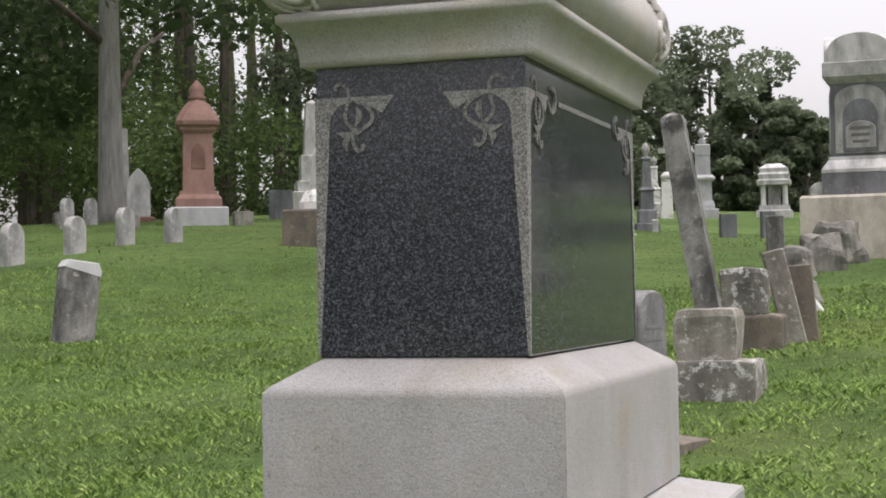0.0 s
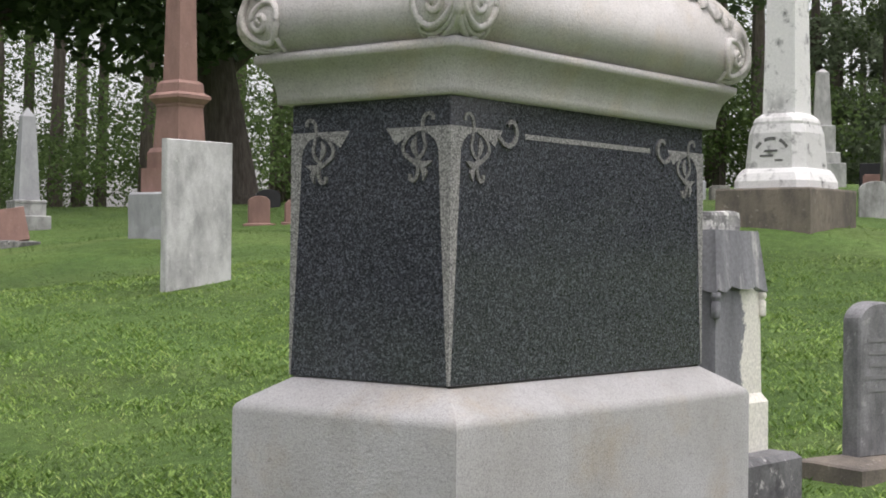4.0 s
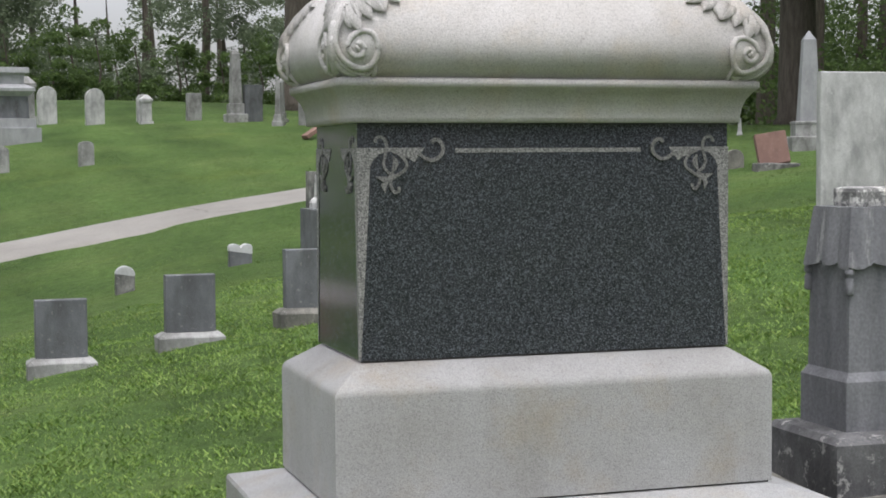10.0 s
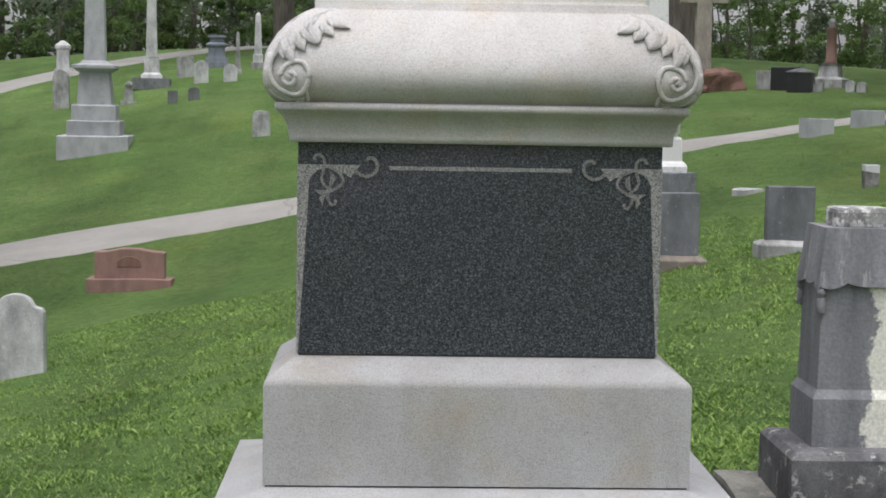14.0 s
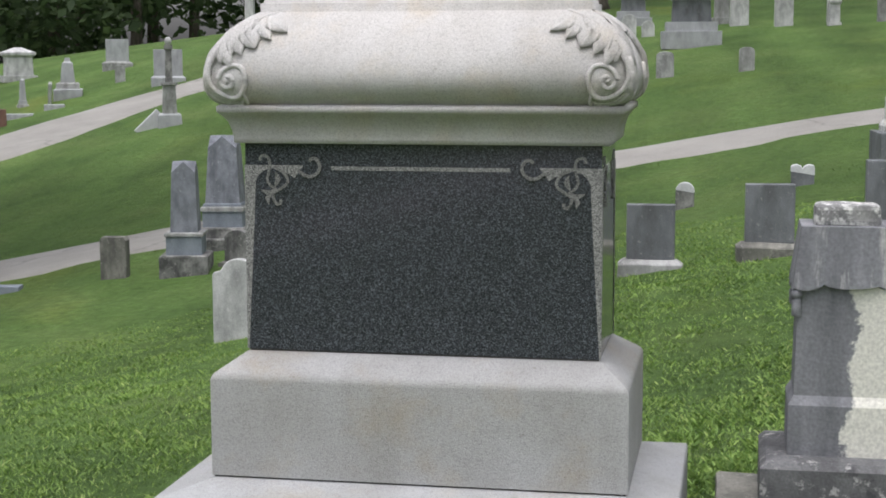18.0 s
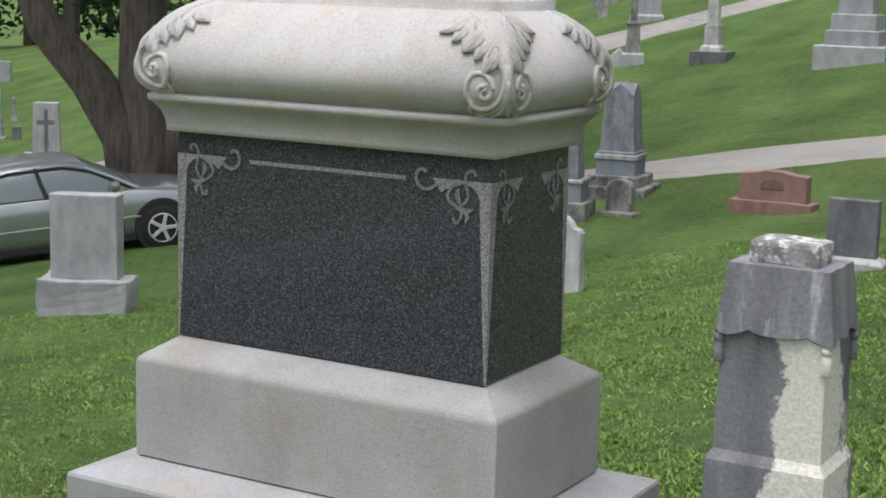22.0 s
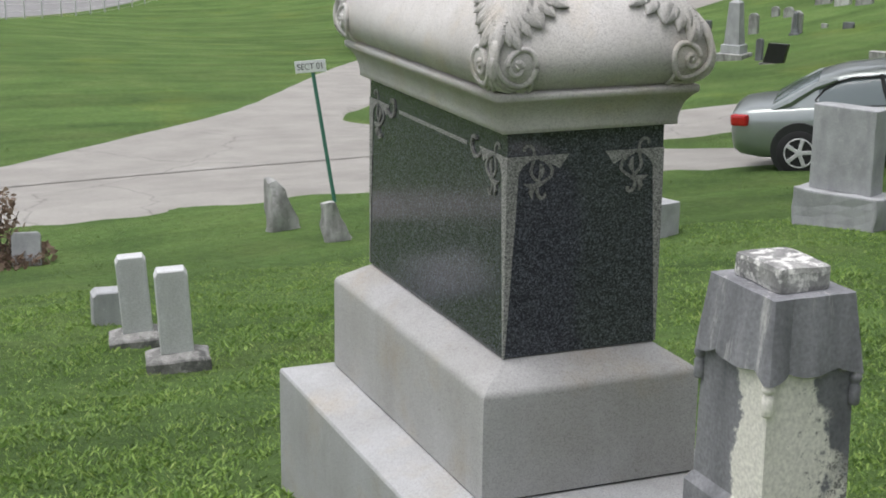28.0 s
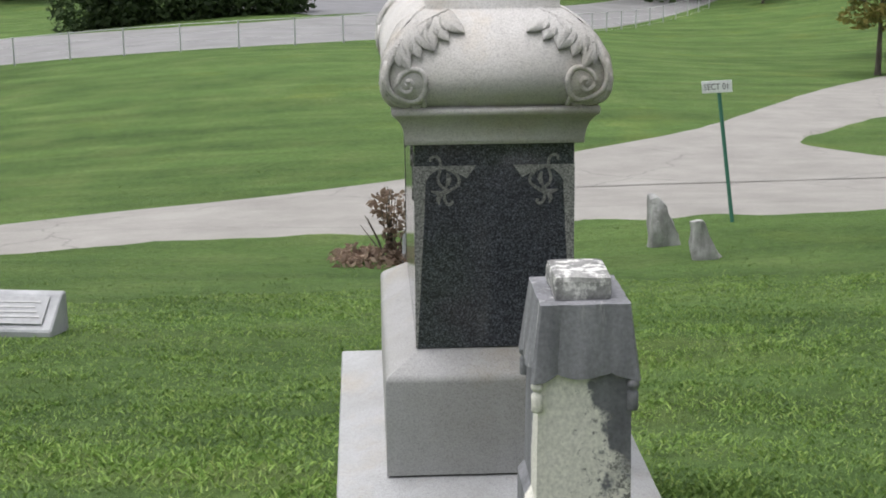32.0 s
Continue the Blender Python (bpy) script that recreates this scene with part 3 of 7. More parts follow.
def strip_mesh(place):
    """The axed wedge that runs down a corner, with the arched and barbed spandrel at its head."""
    bm = bmesh.new()
    head = [(bm.verts.new(place(u, 0.008, 0.0016)), bm.verts.new(place(u, v, 0.0016))) for u, v in UNDER]
    foot = [(bm.verts.new(place(-0.0016, v, 0.0016)), bm.verts.new(place(u, v, 0.0016))) for v, u in ((-0.046, 0.034), (-0.16, 0.0285), (-0.30, 0.020), (-0.44, 0.012), (-0.572, 0.004))]
    for a, b in [*zip(head, head[1:]), *zip(foot, foot[1:])]:
        bm.faces.new((a[0], a[1], b[1], b[0]))
    out = place(0, 0, 1) - place(0, 0, 0)
    bm.normal_update()
    bmesh.ops.reverse_faces(bm, faces=[f for f in bm.faces if f.normal.dot(out) < 0])
    return bm


LINE_Z = 1.302
HX, HY = 0.556, 0.2455
for side, name in ((0, "long"), (1, "end"), (2, "long"), (3, "end")):
    half = HX if side % 2 == 0 else HY
    out_by = HY if side % 2 == 0 else HX
    turn = Matrix.Rotation(side * math.pi / 2, 3, "Z")
    for s in (-1, 1):
        def place(u, v, o, s=s, half=half, out_by=out_by, turn=turn):
            return turn @ Vector((s * (half - u), -out_by - o, LINE_Z + v))
        part("corner_strip", strip_mesh(place), AXED, MON, "rough axed pale wedge along the edge")
        part("scroll_engraving", bm_ribbon(SCROLL + (HOOK if side % 2 == 0 else []), place, 0.0030), ENGRAVED, MON, "engraved pale scroll")
    if side % 2 == 0:
        def place(u, v, o, out_by=out_by, turn=turn):
            return turn @ Vector((u, -out_by - o, LINE_Z + v))
        part("engraved_line", bm_ribbon([([(-0.279, 0), (0.279, 0)], 0.012)], place), AXED, MON, "straight engraved line")


def leaf_ornament(side, s):
    """Carved leaf and spiral scroll on one face of the cushion, beside a corner."""
    turn = Matrix.Rotation(side * math.pi / 2, 3, "Z")

    def onto(u, z, lift=0.0):
        hx, hy = half_at(z)
        if side % 2:
            hx, hy = hy, hx
        return turn @ Vector((s * (hx - u), -hy - lift, z))

    def cord(pts, radii, lift=0.002, sides=6):
        return bm_tube([onto(u, z, lift) for u, z in pts], radii, sides)

    bms = []

    def leaf(u0, z0, u1, z1, width, curl=0.0):
        """A pointed lobe with a raised rib that droops from (u0, z0) to (u1, z1)."""
        rows = []
        bm = bmesh.new()
        du, dz = u1 - u0, z1 - z0
        l = math.hypot(du, dz)
        nu, nz = -dz / l, du / l
        for k in range(7):
            f = k / 6
            w = width * (0.25 + 1.0 * math.sin(math.pi * min(f * 0.9 + 0.08, 1.0)) ** 0.8) * (1 - 0.25 * f) * (0.05 if k == 6 else 1)
            bend = curl * f * f
            cu, cz = u0 + du * f + nu * bend, z0 + dz * f + nz * bend
            hump = 0.008 + 0.007 * math.sin(math.pi * f) + 0.005 * f
            rows.append([bm.verts.new(onto(cu + nu * w * q, cz + nz * w * q, lift)) for q, lift in ((-1, -0.004), (-0.8, hump * 0.8), (-0.3, hump * 0.55), (0, hump), (0.3, hump * 0.55), (0.8, hump * 0.8), (1, -0.004))])
        for a, b in zip(rows, rows[1:]):
            for q in range(6):
                bm.faces.new((a[q], a[q + 1], b[q + 1], b[q]))
        bmesh.ops.recalc_face_normals(bm, faces=bm.faces[:])
        return bm

    def sweep(pts, r0, r1, lift=0.002):
        line = curve(pts, 4)
        return cord(line, [r0 + (r1 - r0) * k / (len(line) - 1) for k in range(len(line))], lift)

    # volute with its inner turns, and two strands that run under it to a curled tip
    bms.append(sweep([(0.007, 1.640), (0.007, 1.590), (0.018, 1.551), (0.044, 1.526), (0.075, 1.520), (0.106, 1.534), (0.123, 1.560), (0.123, 1.588), (0.106, 1.611), (0.080, 1.617), (0.056, 1.606), (0.043, 1.584), (0.046, 1.562), (0.061, 1.550), (0.079, 1.555), (0.086, 1.572), (0.076, 1.585), (0.066, 1.580)], 0.0095, 0.0085, 0.003))
    bms.append(cord([(0.066, 1.570), (0.071, 1.573)], [0.012, 0.010], 0.003))
    bms.append(sweep([(0.003, 1.640), (0.003, 1.572), (0.013, 1.535), (0.040, 1.512), (0.072, 1.506), (0.094, 1.512)], 0.008, 0.005, 0.002))
    bms.append(sweep([(0.000, 1.600), (0.000, 1.550), (0.010, 1.518), (0.036, 1.501), (0.068, 1.499), (0.090, 1.505), (0.103, 1.518), (0.106, 1.533), (0.098, 1.539)], 0.008, 0.007, 0.001))
    bms.append(sweep([(0.070, 1.778), (0.040, 1.745), (0.018, 1.702), (0.008, 1.655), (0.006, 1.600), (0.004, 1.540)], 0.007, 0.011, 0.0))
    disc = bmesh.new()
    hub = disc.verts.new(onto(0.078, 1.570, 0.0055))
    rim = [(disc.verts.new(onto(0.078 + 0.044 * math.cos(a), 1.570 + 0.046 * math.sin(a), 0.0045)), disc.verts.new(onto(0.078 + 0.050 * math.cos(a), 1.570 + 0.052 * math.sin(a), -0.002))) for a in np.linspace(0, math.tau, 20, endpoint=False)]
    for a, b in zip(rim, rim[1:] + rim[:1]):
        disc.faces.new((hub, a[0], b[0]))
        disc.faces.new((a[0], a[1], b[1], b[0]))
    bmesh.ops.recalc_face_normals(disc, faces=disc.faces[:])
    bms.append(disc)
    # three fronds of drooping lobes
    for u0, z0, u1, z1, w, c in ((0.052, 1.776, 0.182, 1.707, 0.017, 0.014), (0.050, 1.772, 0.152, 1.690, 0.017, 0.008), (0.050, 1.772, 0.124, 1.670, 0.021, 0.004), (0.046, 1.768, 0.068, 1.700, 0.015, -0.004), (0.030, 1.760, 0.100, 1.690, 0.016, 0.006),
                                 (0.014, 1.746, 0.121, 1.661, 0.016, 0.010), (0.012, 1.742, 0.091, 1.646, 0.019, 0.006), (0.010, 1.734, 0.062, 1.650, 0.015, 0.004),
                                 (0.006, 1.706, 0.072, 1.609, 0.018, 0.006), (0.006, 1.700, 0.042, 1.623, 0.014, 0.002), (0.004, 1.690, 0.012, 1.616, 0.011, 0.0)):
        bms.append(leaf(u0, z0, u1, z1, w, c))
    for k in range(5):
        bms.append(cord([(0.050 - 0.003 * k, 1.766 - 0.008 * k), (0.062 - 0.003 * k, 1.764 - 0.008 * k)], [0.0034, 0.0030], 0.007, 4))
        bms.append(cord([(0.008 - 0.001 * k, 1.690 - 0.008 * k), (0.018 - 0.001 * k, 1.688 - 0.008 * k)], [0.0032, 0.0028], 0.010, 4))
    return merge(*bms)


for side in range(4):
    for s in (-1, 1):
        part("leaf_carving", leaf_ornament(side, s), GRANITE_CAP, MON, "carved leaf and spiral scroll", True)


# ---- gravestones ----
def headstone(kind, x, y, w, d, h, mat, label, turn=0.0, base=None, base_mat=None, lean=0.0, tilt=0.0, group="", rough=0.0, name="headstone", category="headstone"):
    """A tablet, with or without a base block (width, depth, height)."""
    t = thing(name, label, category, at(x, y, turn, 0.03, lean, tilt), group)
    z = 0.0
    if base:
        bw, bd, bh = base
        b = bm_loft([(bw / 2, bd / 2, -0.10), (bw / 2, bd / 2, bh * 0.72), (bw / 2 - 0.01, bd / 2 - 0.01, bh * 0.8), (w / 2 + 0.015, d / 2 + 0.015, bh)])
        part("base", roughen(b, 0.012, 5, 2, x), base_mat or mat, t, "stained stone base")
        z = bh - 0.005
    else:
        z = -0.12
        h += 0.12
    bm = bm_tablet(kind, w, d, h, z)
    if rough:
        roughen(bm, rough, 7, 0, x + y)
    part("tablet", bm, mat, t)
    return t


def bleached_top(t, kind, w, d, h, share):
    """The pale weathered head of a small dark marker."""
    bm = bm_tablet(kind, w * 1.03, d * 1.04, h + 0.124, -0.12, 0.006)
    cut = -0.12 + (h + 0.12) * (1 - share)
    bmesh.ops.bisect_plane(bm, geom=bm.verts[:] + bm.edges[:] + bm.faces[:], plane_co=(0, 0, cut), plane_no=(0.15, 0, 1), clear_inner=True)
    bmesh.ops.holes_fill(bm, edges=bm.edges[:])
    part("bleached_top", bm, WHITE_CLEAN, t, "bleached white head")


def obelisk(x, y, turn, mats, steps, shaft, tip, label, group="", name="obelisk", drop=0.03, category="obelisk"):
    """Stepped blocks (half, z0, z1) below a tapered shaft (half0, z0, half1, z1) with a point."""
    t = thing(name, label, category, at(x, y, turn, drop), group)
    for i, (h, z0, z1, m) in enumerate(steps):
        e = min(0.015, (z1 - z0) * 0.3)
        part("base" if i == 0 else "step", bm_loft([(h, h, z0 if i else z0 - 0.2), (h, h, z1 - e), (h - e, h - e, z1)], bevel=0.003), mats[m], t)
    if shaft:
        h0, z0, h1, z1, m = shaft
        part("shaft", bm_loft([(h0, h0, z0), (h1, h1, z1), (h1 * (0.05 if tip > 0.03 else 0.8), h1 * (0.05 if tip > 0.03 else 0.8), z1 + tip)], bevel=0.004), mats[m], t)
    return t


def writing(t, x0, x1, z0, z1, y, rows, mat, seed=0, height=0.45, m=None):
    """Rows of worn engraved bars where letters can no longer be read."""
    rnd = random.Random(seed)
    for r in range(rows):
        zc = z1 - (r + 0.5) * (z1 - z0) / rows
        hh = (z1 - z0) / rows * height / 2
        a = x0 + rnd.uniform(0, 0.18) * (x1 - x0)
        b = x1 - rnd.uniform(0, 0.18) * (x1 - x0)
        ob = part("worn_lettering", bm_box(b - a, 0.003, hh * 2, zc - hh, 0.0, cx=(a + b) / 2, cy=y), mat, t, "illegible worn lettering")
        if m is not None:
            ob.matrix_basis = m


WOOD_GREY = plain("weathered_grey_wood", (0.2, 0.19, 0.17), 0.9)
WORN = plain("worn_letter_stone", (0.13, 0.13, 0.125), 0.95)
MARBLE_SOOTY = stone("soot_streaked_white_marble", (0.60, 0.595, 0.58), (0.13, 0.13, 0.132), (0.82, 0.81, 0.79), 0.58, 120, 5.0, spots=0.55, patch=0.8, run=(0.36, 0.54))
MARBLE_STAINED = stone("dark_stained_marble", (0.54, 0.54, 0.53), (0.27, 0.27, 0.268), (0.74, 0.735, 0.72), 0.57, 120, 4.0, spots=0.58, patch=0.7)
MATS = {"y": MARBLE_SOOTY, "w": MARBLE_WHITE, "g": MARBLE_GREY, "p": MARBLE_PALE, "z": ZINC, "d": MARBLE_DIRTY, "s": SANDSTONE, "n": GREYGRAN, "r": PINK, "b": REDBROWN, "l": LIMESTONE, "k": BLACKGRAN, "G": GRANITE, "x": MARBLE_BLOTCH}

# the sooty pillar with carved drapery beside the monument
def pillar_mat(name, bleached):
    m = Mat(name, 0.85)
    g = 1.15 if bleached else 1.25
    sep = m.node("ShaderNodeSeparateXYZ")
    m.link(m.vec, sep.inputs[0])
    soot = m.ramp(m.noise(1.0, 6, 0.6, vec=m.scaled(7, 7, 1.3)), (0.3, (0.112 * g, 0.114 * g, 0.124 * g)), (0.7, (0.240 * g, 0.242 * g, 0.258 * g)))
    grain = m.ramp(m.noise(90, 4), (0.3, 0.8), (0.7, 1.15))
    side = m.node("ShaderNodeMath")
    side.operation = "MULTIPLY_ADD"
    m.link(sep.outputs["X"], side.inputs[0])
    side.inputs[1].default_value = 5.0
    side.inputs[2].default_value = -0.48
    down = m.node("ShaderNodeMath")
    down.operation = "MULTIPLY_ADD"
    m.link(sep.outputs["Z"], down.inputs[0])
    down.inputs[1].default_value = -0.3
    across = m.node("ShaderNodeMath")
    across.operation = "MULTIPLY_ADD"
    m.link(sep.outputs["Y"], across.inputs[0])
    across.inputs[1].default_value = -3.2
    m.link(side.outputs[0], across.inputs[2])
    m.link(across.outputs[0], down.inputs[2])
    wob = m.node("ShaderNodeMath")
    wob.operation = "MULTIPLY_ADD"
    m.link(m.noise(6, 7, 0.7), wob.inputs[0])
    wob.inputs[1].default_value = 1.3
    m.link(down.outputs[0], wob.inputs[2])
    mask = m.ramp(wob.outputs[0], (0.46, 0.0), (0.53, 1.0))
    fleck = m.node("ShaderNodeMath")
    fleck.operation = "MULTIPLY_ADD"
    m.link(sep.outputs["Y"], fleck.inputs[0])
    fleck.inputs[1].default_value = 0.7
    m.link(m.noise(48, 8, 0.8), fleck.inputs[2])
    spots = m.ramp(fleck.outputs[0], (0.57, 0.0), (0.63, 0.85))
    pale = m.mix((0.74, 0.72, 0.65), (0.08, 0.079, 0.08), spots)
    drip = m.ramp(m.noise(1.0, 6, 0.7, vec=m.scaled(15, 15, 2.2)), (0.56, 0.0), (0.70, 0.7))
    lichen = m.mix(soot, (0.62, 0.61, 0.59), drip)
    c = m.mix(m.mix(soot, pale, mask) if bleached else lichen, grain, 1.0, "MULTIPLY")
    return m.colour(c).bump(m.noise(50, 6), 0.4, 0.006).m


PILLAR = pillar_mat("soot_and_bleached_marble", True)
CLOTH = pillar_mat("sooty_marble", False)
SOOT_BASE = stone("soot_stained_marble_base", (0.22, 0.22, 0.225), (0.085, 0.085, 0.09), (0.60, 0.59, 0.57), 0.52, spots=0.58, patch=0.75)
TOP_STONE = stone("lichen_marble_top", (0.42, 0.415, 0.40), (0.19, 0.19, 0.19), (0.80, 0.79, 0.76), 0.50, spots=0.50, patch=0.95)
CHALK = stone("lichen_bleached_marble", (0.45, 0.44, 0.42), (0.13, 0.13, 0.125), (0.75, 0.74, 0.70), 0.46)


def draped_pillar():
    x, y = 1.295, 0.13
    g = gz(x, y)
    t = thing("draped_pillar", "sooty marble pillar draped with carved cloth and bleached down one side", "gravestone", pose(x, y, g))
    z = lambda v: v - g
    part("foot_slab", roughen(bm_box(0.80, 0.66, 0.18, z(0.205) - 0.18, 0.02), 0.02, 4, 3, 2), LIMESTONE, t, "flat mossy foot slab")
    part("base", bm_loft([(0.255, 0.225, z(0.18)), (0.255, 0.225, z(0.365)), (0.235, 0.205, z(0.385)), (0.185, 0.155, z(0.392))], bevel=0.006), SOOT_BASE, t, "bleached and soot-stained base block")
    part("lower_die", bm_loft([(0.172, 0.142, z(0.37)), (0.172, 0.142, z(0.552)), (0.160, 0.130, z(0.572)), (0.15, 0.12, z(0.59))], bevel=0.004), PILLAR, t)
    part("shaft", bm_loft([(0.155, 0.125, z(0.565)), (0.148, 0.120, z(0.96))], bevel=0.006), PILLAR, t)
    # cloth: a box whose hem hangs in scallops, fluted with folds
    bm = bmesh.new()
    n = 160
    rows = []
    for k in range(9):
        f = k / 8
        row = []
        for i in range(n):
            a = (i + 0.5) / n * 4
            q, fr = int(a), a - int(a)
            wave = a * 7.4 + 0.8 * math.sin(a * 2.3) + 0.5 * math.sin(a * 5.1)
            hx, hy = 0.142 + 0.022 * (1 - f), 0.116 + 0.022 * (1 - f)
            fold = (0.012 * (abs(math.sin(wave)) ** 0.6 - 0.6) + 0.0030 * math.sin(a * 19 + 2 * math.sin(a * 3))) * (1 - 0.75 * f)
            cs = [(-hx, -hy), (hx, -hy), (hx, hy), (-hx, hy)]
            p, r = cs[q], cs[(q + 1) % 4]
            px, py = p[0] + (r[0] - p[0]) * fr, p[1] + (r[1] - p[1]) * fr
            ox, oy = ((0, -1), (1, 0), (0, 1), (-1, 0))[q]
            hem = z(0.940) - 0.016 * abs(math.sin(wave)) ** 0.7 - 0.012 * (1 - math.sin(math.pi * fr))
            row.append(bm.verts.new((px + ox * fold, py + oy * fold, hem + (z(1.115) - hem) * f)))
        rows.append(row)
    for a, b in zip(rows, rows[1:]):
        for i in range(n):
            bm.faces.new((a[i], a[(i + 1) % n], b[(i + 1) % n], b[i]))
    bm.faces.new(rows[-1])
    bm.faces.new(rows[0][::-1])
    part("drapery", bm, CLOTH, t, "carved hanging cloth with scalloped hem")
    for sx in (-1, 1):
        for sy in (-1, 1):
            tas = bm_lathe([(0.004, 0.0), (0.012, 0.002), (0.0135, 0.006), (0.0135, 0.046), (0.010, 0.052), (0.009, 0.054), (0.014, 0.060), (0.0155, 0.068), (0.013, 0.077), (0.006, 0.083), (0.006, 0.10)], 12)
            part("tassel", turned(tas, Matrix.Translation((sx * 0.153, sy * 0.124, z(0.832))) @ Matrix.Diagonal((1.12, 1.12, 1.05, 1))), PILLAR, t, "carved stone tassel", True)
    part("top_block", roughen(bm_box(0.205, 0.150, 0.066, z(1.112), 0.016), 0.007, 9, 2, 3), TOP_STONE, t, "lichen-covered top block")
    return t


draped_pillar()

ROW = "row of grey marble tablets"
for x, y, h, bm_, tint in ((-0.777, 8.36, 0.47, MARBLE_PALE, "pale"), (0.233, 8.27, 0.47, MARBLE_PALE, "pale"), (1.21, 8.27, 0.49, LIMESTONE, "mossy"), (2.17, 8.2, 0.54, SANDSTONE, "rust-stained"), (3.10, 8.0, 0.46, MARBLE_PALE, "pale")):
    t = headstone("flat", x, y, 0.405, 0.10, h, MARBLE_GREY, "square grey-blue marble tablet on a %s stone base" % tint, 2, (0.54, 0.26, 0.145), bm_, group=ROW)
bleached_top(headstone("heart", 1.69, 14.1, 0.27, 0.12, 0.28, MARBLE_GREY, "small dark double-topped marble marker with a white head", 0), "heart", 0.27, 0.12, 0.28, 0.25)
bleached_top(headstone("round", 0.32, 13.95, 0.22, 0.12, 0.33, MARBLE_DIRTY, "small round-topped grey marble marker with a pale head", 0), "round", 0.22, 0.12, 0.33, 0.22)
bleached_top(headstone("flat", 5.45, 13.4, 0.17, 0.14, 0.29, MARBLE_DIRTY, "small square marker with a bleached top", 0), "flat", 0.17, 0.14, 0.29, 0.2)
for x, y in ((-2.85, 27.2), (-1.92, 27.6), (-0.6, 27.9)):
    headstone("arch", x, y, 0.36, 0.12, 0.56, MARBLE_STAINED, "white round-topped marker with dark edges beyond the lane", 5, group="markers beyond the lane")
t = headstone("shoulder", -3.46, 8.5, 0.50, 0.09, 0.76, MARBLE_WHITE, "white shouldered marble tablet with dark streaks", -4, rough=0.004)
t = thing("pink_headstone", "low pink granite headstone with carved serpentine top", "headstone", at(-3.45, 14.5, 0))
part("base", roughen(bm_box(1.04, 0.36, 0.24, -0.08, 0.012), 0.01, 5, 2, 1), PINK, t, "rock-faced pink granite base")
part("tablet", bm_tablet("serp", 0.86, 0.2, 0.38, 0.15), PINK, t)
part("carved_panel", bm_tablet("arch", 0.3, 0.02, 0.14, 0.30), REDBROWN, t, "dark carved leaf panel").location.y = -0.097
obelisk(-6.16, 8.07, 32, MATS, [(0.29, 0.0, 0.10, "d"), (0.215, 0.095, 0.22, "d"), (0.145, 0.215, 0.46, "y"), (0.165, 0.455, 0.49, "y"), (0.10, 0.485, 0.53, "d")], (0.088, 0.525, 0.065, 1.33, "y"), 0.06, "small soot-streaked white marble obelisk with dark stepped base", name="white_obelisk")
# the tall white obelisk on a dark block
t = thing("tall_white_obelisk", "tall weathered white marble obelisk with broken top on dark block", "obelisk", at(2.92, 13.86, 4, -0.01))
part("base", roughen(bm_box(0.87, 0.87, 0.654, -0.2, 0.012), 0.006, 4, 2, 3), MARBLE_GREY, t, "dark grey stained block")
part("foot", bm_loft([(0.340, 0.340, 0.449), (0.345, 0.345, 0.52), (0.325, 0.325, 0.56), (0.30, 0.30, 0.585)], bevel=0.008), MARBLE_BLOTCH, t)
part("plinth", bm_loft([(0.295, 0.295, 0.58), (0.288, 0.288, 0.84), (0.272, 0.272, 0.87)], bevel=0.008), MARBLE_BLOTCH, t)
part("die", creased(bm_loft([(0.252, 0.252, 0.865), (0.248, 0.248, 0.90), (0.272, 0.272, 0.93), (0.274, 0.274, 1.14), (0.268, 0.268, 1.20), (0.248, 0.248, 1.25), (0.210, 0.210, 1.285), (0.19, 0.19, 1.30)], corner=0.03)), MARBLE_BLOTCH, t, "round-shouldered white die stained black on top", True)
part("collar", bm_loft([(0.205, 0.205, 1.295), (0.215, 0.215, 1.33), (0.185, 0.185, 1.36), (0.175, 0.175, 1.405)], bevel=0.006), MARBLE_BLOTCH, t)
part("shaft", roughen(bm_loft([(0.151, 0.151, 1.40), (0.128, 0.128, 2.1), (0.103, 0.103, 2.817), (0.09, 0.09, 2.83)], bevel=0.006), 0.004, 5, 1, 4), MARBLE_BLOTCH, t)
headstone("flat", 3.25, 16.74, 0.30, 0.14, 0.75, MARBLE_DIRTY, "dark streaked marble stub beside the white obelisk", 8)
headstone("scroll", 4.2, 14.3, 0.34, 0.22, 0.08, MARBLE_WHITE, "broken white marble fragment lying in grass", 30, rough=0.02, name="broken_marker")
# grey pointed pair by the lane
def gabled_pillar(x, y, turn, steps, h0, h1, z0, z1, drop, label):
    """A tapered pillar whose head has a gable on each face and falls away to its corners."""
    t = obelisk(x, y, turn, MATS, steps, None, 0, label, "pointed grey pillars", "pointed_pillar")
    bm = bmesh.new()
    lo = [bm.verts.new((a * h0, b * h0, z0)) for a, b in ((-1, -1), (1, -1), (1, 1), (-1, 1))]
    hi = [bm.verts.new((a * h1, b * h1, z1 - drop)) for a, b in ((-1, -1), (1, -1), (1, 1), (-1, 1))]
    mid = [bm.verts.new((a * h1, b * h1, z1)) for a, b in ((0, -1), (1, 0), (0, 1), (-1, 0))]
    peak = bm.verts.new((0, 0, z1 + 0.01))
    bm.faces.new(lo[::-1])
    for i in range(4):
        j = (i + 1) % 4
        bm.faces.new((lo[i], lo[j], hi[j], mid[i], hi[i]))
        bm.faces.new((hi[j], mid[j], peak, mid[i]))
    part("shaft", bm, SLATE, t)
    return t


